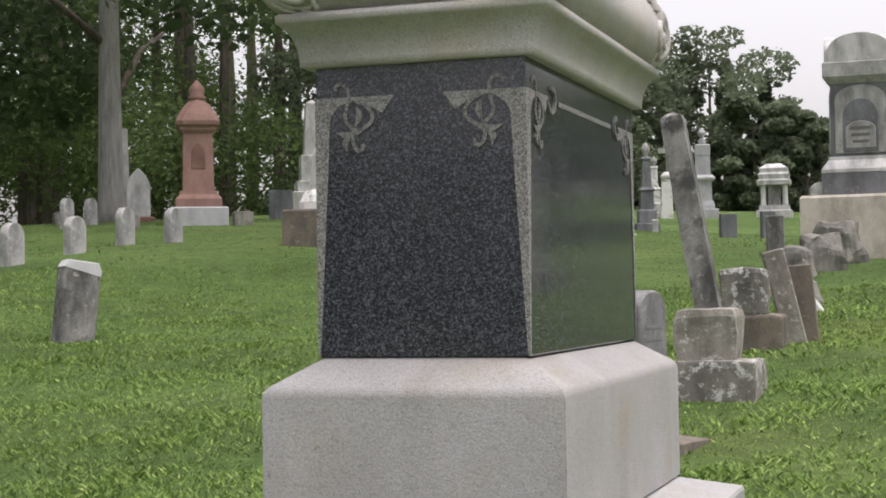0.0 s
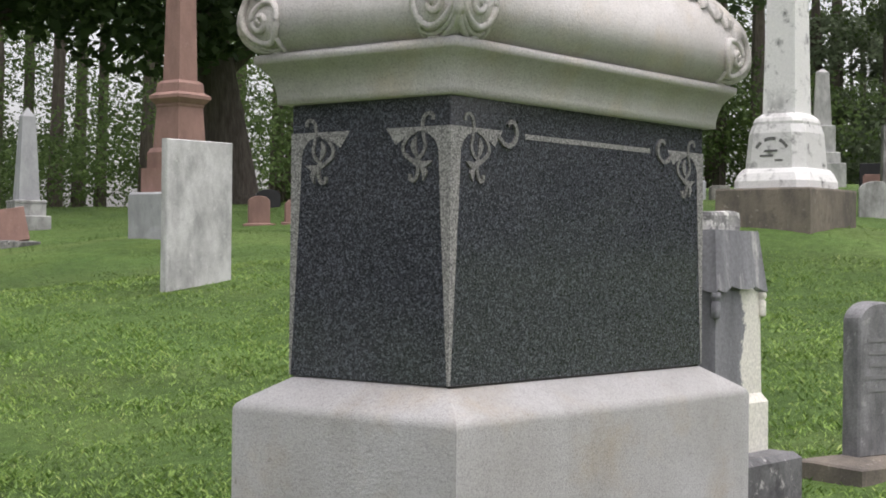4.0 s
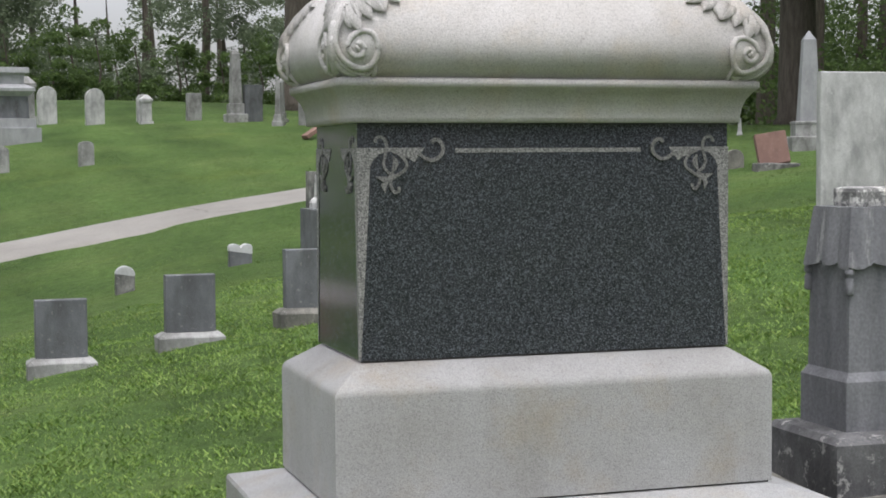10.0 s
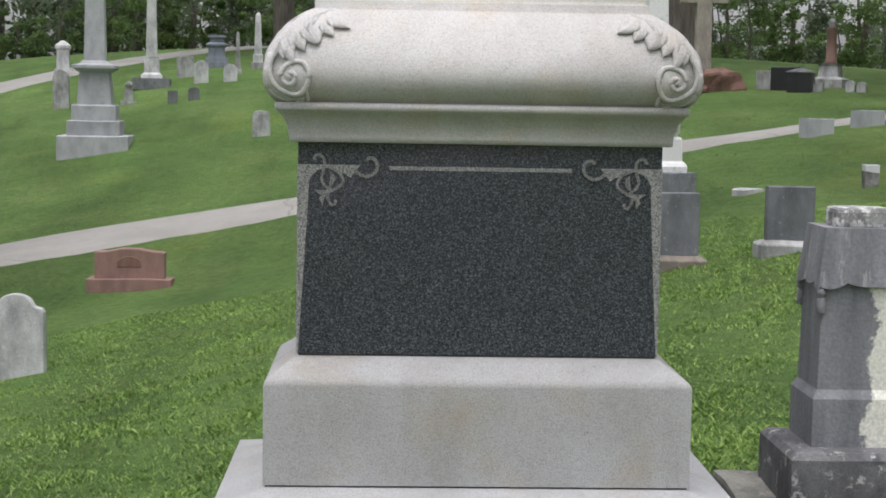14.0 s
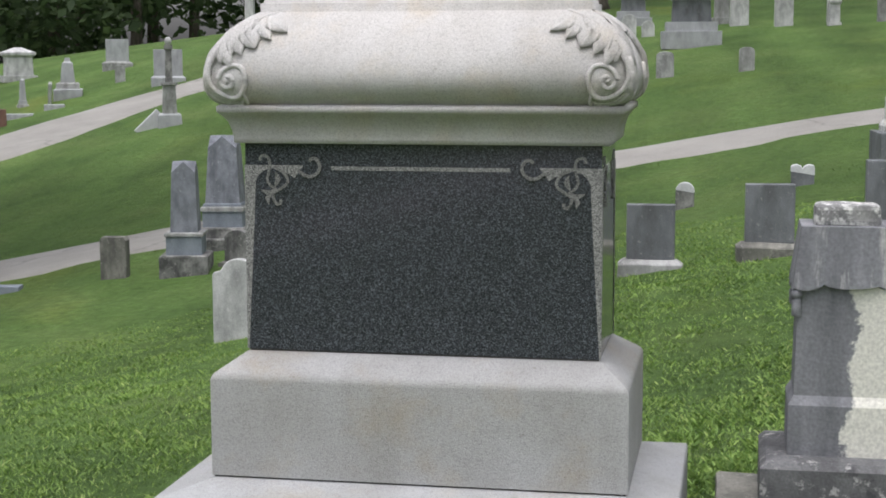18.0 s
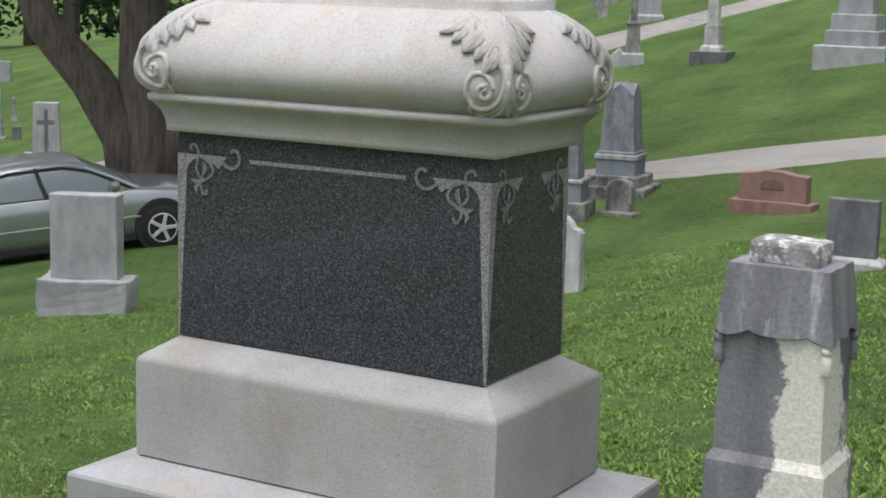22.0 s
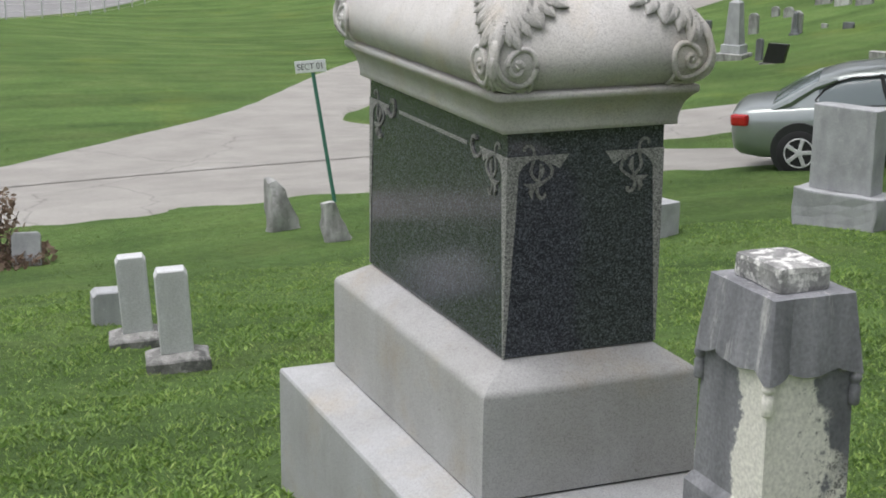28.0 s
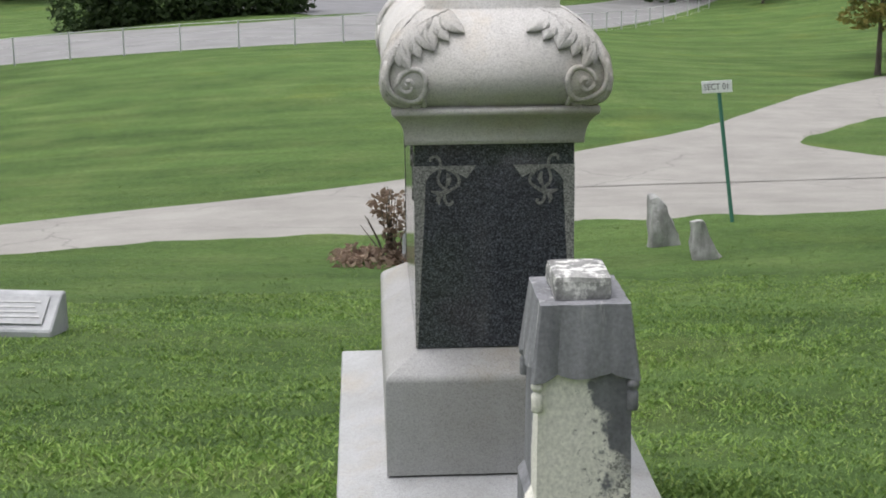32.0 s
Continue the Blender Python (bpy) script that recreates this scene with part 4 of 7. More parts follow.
SLATE = stone("streaked_slate_grey_marble", (0.27, 0.285, 0.32), (0.14, 0.148, 0.17), (0.52, 0.53, 0.55), 0.60, wash=4.0)
gabled_pillar(-5.82, 13.6, 12, [(0.30, -0.05, 0.27, "d"), (0.22, 0.265, 0.51, "z"), (0.24, 0.505, 0.55, "p")], 0.17, 0.145, 0.545, 1.42, 0.13, "slate-grey gabled pillar on a dark base")
gabled_pillar(-5.9, 15.4, 8, [(0.46, -0.05, 0.16, "d"), (0.36, 0.155, 0.30, "d"), (0.27, 0.295, 0.52, "z"), (0.29, 0.515, 0.58, "p"), (0.26, 0.575, 0.62, "z")], 0.235, 0.19, 0.615, 1.52, 0.16, "slate-grey gabled pillar on a broad stepped base")
headstone("arch", -5.25, 13.95, 0.34, 0.14, 0.40, MARBLE_DIRTY, "small dark arched marker on a base", 0, (0.46, 0.3, 0.08), LIMESTONE)
headstone("scroll", -6.75, 13.55, 0.34, 0.16, 0.56, LIMESTONE, "short lichen-stained limestone post", 4, rough=0.004)
headstone("flat", -8.25, 13.45, 0.50, 0.20, 0.13, ZINC, "low flat grey granite marker in grass", 6, rough=0.01, name="flat_marker")
# granite slab by the car and the long low granite
t = thing("granite_headstone", "pale grey granite headstone on a rock-faced base", "headstone", at(-8.1, 7.42, 25, -0.05))
part("base", roughen(bm_box(0.90, 0.44, 0.40, -0.10, 0.02), 0.03, 5, 3, 4), GREYGRAN, t, "rough rock-faced granite base")
part("tablet", roughen(bm_box(0.68, 0.24, 0.84, 0.295, 0.012, topx=0.99), 0.008, 5, 3, 4), GREYGRAN, t)
t = thing("long_headstone", "long low grey granite headstone on a pale ledge", "headstone", at(-9.33, 5.67, 13, 0.10))
part("base", roughen(bm_box(1.52, 0.52, 0.22, -0.12, 0.01), 0.008, 5, 2, 5), CHALK, t, "stained pale concrete ledge")
part("tablet", roughen(bm_box(1.27, 0.26, 0.44, 0.095, 0.01), 0.010, 7, 3, 6), GREYGRAN, t)
headstone("scroll", -12.5, 7.7, 0.22, 0.14, 0.33, MARBLE_PALE, "small grey marker near the lane", 20)
# white pair and the low markers west of the monument
for k, (x, y) in enumerate(((-5.30, 0.10), (-6.36, 0.06))):
    headstone("scroll", x, y, 0.215, 0.14, 0.56, WHITE_CLEAN, "slim white marble tablet on a lichen-stained base", 80, (0.42, 0.30, 0.15), CHALK, lean=-3 - k, group="white tablets in a line")
headstone("scroll", -7.5, 0.10, 0.36, 0.2, 0.31, GREYGRAN, "low grey granite marker in the line", 86)
t = thing("slant_marker", "grey granite slant marker with a framed plaque", "grave marker", at(-6.72, -3.15, 82, 0.03))
b = bmesh.new()
pr = [(-0.22, -0.1), (-0.22, 0.12), (0.10, 0.33), (0.20, 0.33), (0.22, -0.1)]
fa = [b.verts.new((-0.31, p, q)) for p, q in pr]
fb = [b.verts.new((0.31, p, q)) for p, q in pr]
b.faces.new(fa)
b.faces.new(fb[::-1])
for i in range(5):
    j = (i + 1) % 5
    b.faces.new((fa[j], fa[i], fb[i], fb[j]))
bmesh.ops.recalc_face_normals(b, faces=b.faces[:])
bmesh.ops.bevel(b, geom=b.edges[:], offset=0.012, segments=1, affect="EDGES")
part("block", roughen(b, 0.006, 8, 0, 2), GREYGRAN, t)
ang = math.atan2(0.21, 0.32)
part("plaque", turned(bm_box(0.46, 0.28, 0.012, 0, 0.004), Matrix.Translation((0, -0.06, 0.232)) @ Matrix.Rotation(ang, 4, "X")), plain("grey_plaque_stone", (0.36, 0.365, 0.375), 0.7), t, "grey framed plaque")
writing(t, -0.2, 0.2, -0.1, 0.1, 0, 4, plain("pale_plaque_letters", (0.50, 0.50, 0.50), 0.8), 9, 0.3, m=Matrix.Translation((0, -0.066, 0.248)) @ Matrix.Rotation(ang - math.pi / 2, 4, "X"))


def wedge(x, y, w, h, turn, label):
    t = thing("boulder_marker", label, "boulder", at(x, y, turn, 0.08))
    b = bm_box(w, w * 0.6, h + 0.08, 0, 0.03, topx=0.28, topy=0.5)
    for v in b.verts:
        v.co.x -= 0.36 * w * v.co.z / h
    part("rock", roughen(b, 0.07, 4.5, 5, x), MARBLE_PALE, t, "", True)


wedge(-13.32, 3.25, 0.46, 0.60, 92, "rough grey granite boulder leaning to a point")
wedge(-11.85, 3.45, 0.38, 0.42, 92, "small rough grey granite boulder leaning to a point")

# arched stone east of the pillar
STREAKED = stone("streaked_grey_marble", (0.29, 0.29, 0.30), (0.15, 0.15, 0.155), (0.46, 0.455, 0.45), 0.60, wash=6.0)
FAINT = plain("faint_letter_stone", (0.20, 0.20, 0.205), 0.95)
t = headstone("arch", 2.54, 0.10, 0.255, 0.085, 0.60, STREAKED, "grey arched marble tablet streaked dark on a mossy slab", -14, (0.54, 0.34, 0.09), SANDSTONE, name="arched_headstone")
writing(t, -0.09, 0.09, 0.32, 0.56, -0.043, 5, FAINT, 3, 0.3)

# heap of broken stones with the leaning post
LICHEN = stone("white_lichen_spotted_stone", (0.30, 0.285, 0.25), (0.13, 0.125, 0.112), (0.68, 0.68, 0.66), 0.56, spots=0.53, patch=1.0)
MOSSY = stone("pale_mossy_stone", (0.44, 0.42, 0.37), (0.18, 0.17, 0.145), (0.64, 0.63, 0.59), 0.50, spots=0.56, patch=0.7)
t = thing("leaning_post", "tall leaning square marble post set in lichen-covered blocks", "gravestone", pose(3.92, 0.01, 0.32, 0, 0, -90))
part("lower_block", roughen(bm_box(0.40, 0.40, 0.30, -0.10, 0.012), 0.012, 6, 3, 7), LICHEN, t, "lichen-spotted lower block")
ub = bm_loft([(0.135, 0.14, 0.19), (0.142, 0.145, 0.24), (0.150, 0.15, 0.41), (0.140, 0.14, 0.445), (0.10, 0.10, 0.455)])
part("upper_block", roughen(turned(ub, Matrix.Translation((-0.045, 0.0, 0))), 0.014, 7, 3, 8), MOSSY, t, "pale mossy upper block")
post = bm_loft([(0.058, 0.052, 0), (0.060, 0.054, 0.5), (0.055, 0.05, 0.95), (0.050, 0.045, 0.975), (0.012, 0.012, 0.995)], bevel=0.004)
part("post", turned(post, Matrix.Translation((-0.045, 0, 0.44)) @ Matrix.Rotation(radians(-9.6), 4, "Y")), MARBLE_DIRTY, t, "leaning streaked post")
t = thing("broken_block", "broken dark block on a lichen-covered stone", "gravestone", pose(5.66, 0.02, gz(5.66, 0.02) - 0.03, 0, 0, -90))
part("lower_block", roughen(bm_box(0.26, 0.30, 0.32, -0.08, 0.02), 0.015, 6, 3, 11), SANDSTONE, t)
part("upper_block", roughen(turned(bm_box(0.29, 0.30, 0.29, 0.225, 0.03), Matrix.Translation((-0.10, 0, 0)) @ Matrix.Rotation(0.12, 4, "Z")), 0.018, 6, 3, 12), LICHEN, t)
headstone("flat", 5.97, -0.15, 0.135, 0.09, 0.62, MOSSY, "broken marble slab leaning against a block", -80, lean=-13, group="leaning broken slabs", rough=0.006)
headstone("flat", 6.24, -0.17, 0.185, 0.10, 0.50, SANDSTONE, "upright brown slab with a pale top in the heap", -84, lean=-5, group="leaning broken slabs", rough=0.006)
headstone("flat", 8.25, -0.10, 0.06, 0.14, 0.40, MARBLE_WHITE, "thin white marble fragment leaning in the heap", -90, lean=-36, group="leaning broken slabs", rough=0.006)
headstone("flat", 12.9, 0.78, 0.185, 0.16, 0.60, MARBLE_DIRTY, "narrow dark stone post beyond the heap", -85, name="stone_post")
for x, y, s_, hh in ((9.0, 0.10, 0.30, 0.26), (11.9, 0.45, 0.40, 0.36), (12.9, 0.32, 0.50, 0.44), (13.9, 0.22, 0.56, 0.52)):
    t = thing("loose_rock", "rough grey broken rock lying in grass", "rock", at(x, y, 30 * x, 0.06), "broken rocks")
    part("rock", roughen(bm_box(s_, s_ * 0.8, hh, 0, 0.06, topx=0.7, topy=0.75), 0.06, 5, 4, x), LIMESTONE, t)
obelisk(10.9, -3.55, 0, MATS, [(0.30, -0.1, 0.18, "p"), (0.22, 0.175, 0.34, "w")], (0.17, 0.335, 0.14, 1.35, "w"), 0.06, "pale marble pillar mirrored in the polished die", name="marble_pillar")
# monuments along the upper lane
headstone("flat", -18.6, 42.7, 0.72, 0.45, 0.70, GREYGRAN, "blue-grey granite block monument on a pale base", 22, (0.95, 0.62, 0.25), MARBLE_PALE, name="block_monument", category="monument")
headstone("flat", -15.0, 37.6, 0.80, 0.45, 0.75, GREYGRAN, "wide blue-grey granite block monument beside the lane", 22, (0.96, 0.62, 0.22), GREYGRAN, name="block_monument", category="monument")
headstone("flat", -17.07, 39.14, 0.30, 0.22, 0.50, MARBLE_PALE, "short pale marble post marker in the lawn", 22, name="stone_post")
t = thing("stepped_monument", "small grey peaked monument on a rough base", "monument", at(-17.9, 37.3, 22, 0.03))
part("base", roughen(bm_loft([(0.40, 0.30, -0.2), (0.40, 0.30, 0.26), (0.37, 0.27, 0.28)]), 0.012, 5, 2, 3), GREYGRAN, t)
part("step", bm_loft([(0.32, 0.22, 0.275), (0.32, 0.22, 0.42), (0.28, 0.18, 0.46)], bevel=0.004), MARBLE_PALE, t)
part("shaft", bm_loft([(0.20, 0.16, 0.455), (0.15, 0.13, 1.0), (0.08, 0.07, 1.06), (0.07, 0.06, 1.16)], bevel=0.004), GREYGRAN, t)
headstone("flat", -18.15, 36.6, 0.09, 0.34, 0.62, MARBLE_WHITE, "thin white marble slab leaning beside a peaked monument", 22, lean=3, tilt=10, name="marble_slab")
t = thing("finial_monument", "slender pale marble monument with a ball finial", "monument", at(-12.4, 30.7, 22, 0.03))
part("base", roughen(bm_loft([(0.30, 0.28, -0.2), (0.27, 0.25, 0.26), (0.24, 0.22, 0.30)]), 0.012, 5, 2, 5), GREYGRAN, t, "dark rough base")
part("die", bm_loft([(0.17, 0.17, 0.295), (0.15, 0.15, 0.95), (0.19, 0.19, 0.98), (0.19, 0.19, 1.04)], bevel=0.004), MARBLE_PALE, t)
part("column", bm_loft([(0.085, 0.085, 1.035), (0.07, 0.07, 1.78), (0.10, 0.10, 1.82), (0.10, 0.10, 1.92)], bevel=0.004), MARBLE_DIRTY, t)
part("finial", bm_loft([(0.04, 0.04, 1.915), (0.075, 0.075, 1.97), (0.08, 0.08, 2.03), (0.05, 0.05, 2.09), (0.015, 0.015, 2.11)]), MARBLE_WHITE, t)
headstone("flat", -12.95, 30.35, 0.34, 0.07, 0.62, WHITE_CLEAN, "broken white marble slab leaning on a monument base", 40, lean=48, name="marble_slab")
headstone("arch", 1.05, 27.6, 0.31, 0.10, 0.52, MARBLE_PALE, "small arched stone with a dark weathered edge", 5)
for x, y, w_ in ((-18.3, 34.9, 0.8), (-17.6, 35.7, 0.55)):
    headstone("flat", x, y, w_, 0.36, 0.13, GREYGRAN, "low flat grey marker in the lawn", 22, name="flat_marker", group="flat markers by the lane")
# east lawn
bleached_top(headstone("scroll", 5.98, 4.93, 0.28, 0.13, 0.60, MARBLE_DIRTY, "leaning dark marble marker with a bleached top", -35, lean=8, tilt=-3), "scroll", 0.28, 0.13, 0.60, 0.10)
t = headstone("flat", 6.27, 8.12, 0.74, 0.085, 1.32, MARBLE_WHITE, "tall plain white marble slab with dark streaks at top", -4, name="marble_slab")
SM = "small arched stones on the east lawn"
for x, y, w, h in ((8.45, 7.75, 0.27, 0.44), (9.47, 7.77, 0.26, 0.45), (10.45, 7.67, 0.26, 0.43), (11.63, 7.76, 0.24, 0.46), (12.69, 7.73, 0.25, 0.46), (17.66, 12.28, 0.24, 0.5), (18.63, 12.44, 0.23, 0.46)):
    headstone("round", x, y, w, 0.10, h, MARBLE_STAINED, "small round-headed white marble stone with dark stains", -8, group=SM)
obelisk(21.9, 13.7, -55, MATS, [(0.16, -0.1, 0.2, "w")], (0.085, 0.195, 0.06, 1.75, "w"), 0.012, "slim white marble post beside the gothic tablet", name="marble_pillar")
headstone("scroll", 11.42, 11.0, 0.40, 0.2, 0.42, MARBLE_WHITE, "small white block marker on a slab", -40, (0.56, 0.34, 0.06), MARBLE_WHITE)
headstone("arch", 13.5, 14.75, 0.33, 0.16, 0.42, PINK, "small pink granite arched stone", -40, (0.48, 0.26, 0.06), PINK, group="pink stones")
headstone("arch", 13.85, 14.3, 0.35, 0.16, 0.36, PINK, "small pink granite arched stone", -40, (0.46, 0.26, 0.05), PINK, group="pink stones")
# red spired monument
t = thing("red_spired_monument", "tall red sandstone monument with a domed top on a grey base", "monument", at(18.5, 10.42, -60, 0.05))
part("base", bm_loft([(0.45, 0.45, -0.2), (0.45, 0.45, 0.28), (0.43, 0.43, 0.30)], bevel=0.01), GREYGRAN, t, "grey granite base")
part("plinth", bm_loft([(0.36, 0.36, 0.295), (0.36, 0.36, 0.43), (0.30, 0.30, 0.50), (0.29, 0.29, 0.56)], bevel=0.006), PINK, t)
part("shaft", bm_loft([(0.245, 0.245, 0.55), (0.225, 0.225, 1.48)], bevel=0.008), PINK, t)
for k in range(4):
    part("niche_panel", turned(turned(bm_tablet("gothic", 0.22, 0.02, 0.42, 0.9), Matrix.Translation((0, -0.236, 0))), Matrix.Rotation(k * math.pi / 2, 4, "Z")), REDBROWN, t, "recessed arched panel")
part("band", bm_loft([(0.24, 0.24, 1.47), (0.28, 0.28, 1.52), (0.28, 0.28, 1.56)], bevel=0.004), PINK, t)
part("domed_cap", bm_loft([(0.28, 0.28, 1.55), (0.335, 0.335, 1.60), (0.345, 0.345, 1.66), (0.30, 0.30, 1.77), (0.20, 0.20, 1.92), (0.13, 0.13, 1.99), (0.12, 0.12, 2.02)], corner=0.10, bevel=0.006), PINK, t)
part("finial", bm_lathe([(0.12, 2.01), (0.15, 2.06), (0.10, 2.10), (0.13, 2.16), (0.11, 2.22), (0.06, 2.28), (0.02, 2.33)], 12), PINK, t, "carved knob finial", True)
t = headstone("gothic", 20.1, 12.4, 0.40, 0.10, 0.84, MARBLE_WHITE, "white gothic-arched marble tablet", -55, (0.55, 0.3, 0.12), REDBROWN)
for x, y in ((17.25, 10.95), (18.4, 9.6), (19.0, 13.2)):
    headstone("scroll", x, y, 0.30, 0.2, 0.24, LIMESTONE, "low weathered stone marker", -50)
# lettered white monument on a dark block
t = thing("white_marble_monument", "white marble obelisk with arched lettering on a dark block", "monument", pose(11.84, 5.16, 1.36, 0, 0, -90))
part("base", roughen(bm_loft([(0.54, 0.54, -0.3), (0.54, 0.54, 0.40), (0.53, 0.53, 0.42)]), 0.008, 3, 2, 4), SANDSTONE, t, "dark stained block")
part("plinth", bm_loft([(0.43, 0.43, 0.415), (0.43, 0.43, 0.50), (0.40, 0.40, 0.58), (0.365, 0.365, 0.63)], corner=0.10), MARBLE_BLOTCH, t, "white sloped plinth with dark patches")
part("die", bm_loft([(0.35, 0.35, 0.625), (0.325, 0.325, 1.00), (0.30, 0.30, 1.09)], corner=0.11), MARBLE_BLOTCH, t)
part("rim", bm_loft([(0.28, 0.28, 1.085), (0.285, 0.285, 1.12), (0.27, 0.27, 1.16), (0.22, 0.22, 1.21)], corner=0.08), MARBLE_BLOTCH, t)
part("shaft", bm_loft([(0.185, 0.185, 1.205), (0.135, 0.135, 3.7), (0.02, 0.02, 3.95)], bevel=0.008), MARBLE_BLOTCH, t)
for k in range(2):
    band = [(0.19 * math.cos(a), 0.78 + 0.16 * math.sin(a)) for a in np.linspace(0.4, math.pi - 0.4, 11)]
    fm_ = Matrix.Rotation(-k * math.pi / 2, 4, "Z")
    for i, (p0, p1) in enumerate(zip(band, band[1:])):
        if i % 4 == 3:
            continue
        part("worn_lettering", turned(bm_ribbon([([p0, ((p0[0] + p1[0]) / 2, (p0[1] + p1[1]) / 2), p1], 0.035)], lambda u, v, o: Vector((u, -0.350 + 0.025 * (v - 0.625) / 0.375 - o, v)), 0.004), fm_), WORN, t, "dark worn arched lettering")
    for r, (a, b) in enumerate(((-0.08, 0.07), (-0.13, 0.02), (0.04, 0.13))):
        part("worn_lettering", turned(bm_box(b - a, 0.006, 0.022, 0.80 - 0.05 * r, 0.0, cx=(a + b) / 2, cy=-0.342), fm_), WORN, t, "dark worn lettering")
# tall red obelisk behind the plain slab
t = thing("red_obelisk", "tall red sandstone obelisk on a rock-faced grey block", "obelisk", pose(10.05, 12.65, 1.29, 0, 0, 0))
part("base", roughen(bm_loft([(0.45, 0.45, -0.3), (0.45, 0.45, 0.50), (0.43, 0.43, 0.525)]), 0.02, 7, 3, 4), GREYGRAN, t, "rock-faced grey granite block")
part("plinth", bm_loft([(0.335, 0.335, 0.52), (0.335, 0.335, 0.83)], bevel=0.008), PINK, t)
part("step", bm_loft([(0.285, 0.285, 0.825), (0.285, 0.285, 1.03), (0.25, 0.25, 1.09)], bevel=0.006), PINK, t)
part("die", bm_loft([(0.235, 0.235, 1.085), (0.205, 0.205, 1.60), (0.215, 0.215, 1.62), (0.215, 0.215, 1.65)], bevel=0.005), PINK, t)
part("cornice", bm_loft([(0.22, 0.22, 1.645), (0.275, 0.275, 1.71), (0.275, 0.275, 1.75), (0.215, 0.215, 1.79), (0.205, 0.205, 1.90), (0.17, 0.17, 1.94)], bevel=0.005), PINK, t)
part("shaft", bm_loft([(0.152, 0.152, 1.935), (0.095, 0.095, 4.9), (0.01, 0.01, 5.15)], bevel=0.006), PINK, t)
headstone("arch", 16.45, 6.2, 0.42, 0.12, 0.52, MARBLE_PALE, "pale arched marker near the white monument", -60)
obelisk(18.1, 6.65, -60, MATS, [(0.26, -0.1, 0.14, "p"), (0.20, 0.135, 0.30, "p")], (0.165, 0.295, 0.155, 1.22, "d"), 0.04, "square dark-streaked marble pillar", name="marble_pillar")
obelisk(21.0, 7.0, -60, MATS, [(0.2, -0.1, 0.12, "w"), (0.12, 0.115, 0.42, "w"), (0.15, 0.415, 0.46, "w")], (0.11, 0.455, 0.14, 0.66, "p"), 0.05, "short white pedestal marker", name="pedestal_marker")
headstone("scroll", 17.9, 5.2, 0.58, 0.34, 0.32, MARBLE_PALE, "low white sloped marker", -60)
headstone("scroll", 17.17, 6.0, 0.38, 0.3, 0.26, GREYGRAN, "low grey granite marker", -60)
headstone("scroll", 17.5, 5.56, 0.62, 0.3, 0.15, GREYGRAN, "low grey granite marker", -60)
# big monument at the south-east
t = thing("arched_monument", "large marble monument with an arched panel and gabled top", "monument", at(15.34, 0.02, -90, 0.04))
CREAM = stone("cream_limestone", (0.66, 0.61, 0.53), (0.42, 0.39, 0.33), (0.74, 0.71, 0.64), 0.66)
part("base", bm_loft([(0.68, 0.68, -0.3), (0.68, 0.68, 0.70), (0.66, 0.66, 0.73)], bevel=0.012), CREAM, t, "broad cream base block")
part("plinth", bm_loft([(0.45, 0.45, 0.725), (0.45, 0.45, 1.0)], bevel=0.008), MARBLE_GREY, t, "grey marble plinth")
part("sloped_course", bm_loft([(0.45, 0.45, 0.995), (0.45, 0.45, 1.04), (0.37, 0.37, 1.15), (0.37, 0.37, 1.19)], bevel=0.006), MARBLE_WHITE, t, "white sloped course")
part("die", bm_box(0.68, 0.68, 0.86, 1.185, 0.01), MARBLE_GREY, t)
for k in range(4):
    turn_k = Matrix.Rotation(k * math.pi / 2, 4, "Z")
    part("carved_surround", turned(turned(bm_tablet("arch", 0.58, 0.03, 0.80, 1.22), Matrix.Translation((0, -0.345, 0))), turn_k), MARBLE_PALE, t, "pale carved surround")
    part("arch_panel", turned(turned(bm_tablet("round", 0.40, 0.03, 0.62, 1.24), Matrix.Translation((0, -0.355, 0))), turn_k), MARBLE_GREY, t, "dark arched panel")
    part("name_plate", turned(turned(bm_tablet("arch", 0.34, 0.02, 0.32, 1.28), Matrix.Translation((0, -0.368, 0))), turn_k), MARBLE_PALE, t, "pale plate")
    for r in range(3):
        part("worn_lettering", turned(bm_box(0.24 - 0.03 * r, 0.006, 0.034, 1.50 - 0.08 * r, 0.0, cy=-0.380), turn_k), WORN, t, "illegible worn lettering")
part("cornice", bm_loft([(0.35, 0.35, 2.04), (0.42, 0.42, 2.12), (0.42, 0.42, 2.28), (0.38, 0.38, 2.31)], bevel=0.006), MARBLE_PALE, t)
for k in range(2):
    part("gable", turned(bm_tablet("arch", 0.72, 0.80, 0.34, 2.29), Matrix.Rotation(k * math.pi / 2, 4, "Z")), MARBLE_WHITE, t)
# far stones on the eastern crest
t = thing("pavilion_monument", "white columned pavilion monument with a stepped roof", "monument", at(34.2, 3.28, -85, 0.05) @ Matrix.Diagonal((0.84, 0.84, 0.92, 1)))
part("base", bm_loft([(0.5, 0.5, -0.2), (0.5, 0.5, 0.2), (0.42, 0.42, 0.22), (0.42, 0.42, 0.34)]), MARBLE_WHITE, t)
for a in (-1, 1):
    for b_ in (-1, 1):
        part("column", turned(bm_lathe([(0.09, 0.33), (0.075, 0.38), (0.07, 0.84), (0.09, 0.88)], 10), Matrix.Translation((a * 0.3, b_ * 0.3, 0))), MARBLE_WHITE, t, "", True)
part("core", bm_box(0.34, 0.34, 0.55, 0.33, 0.01), MARBLE_PALE, t)
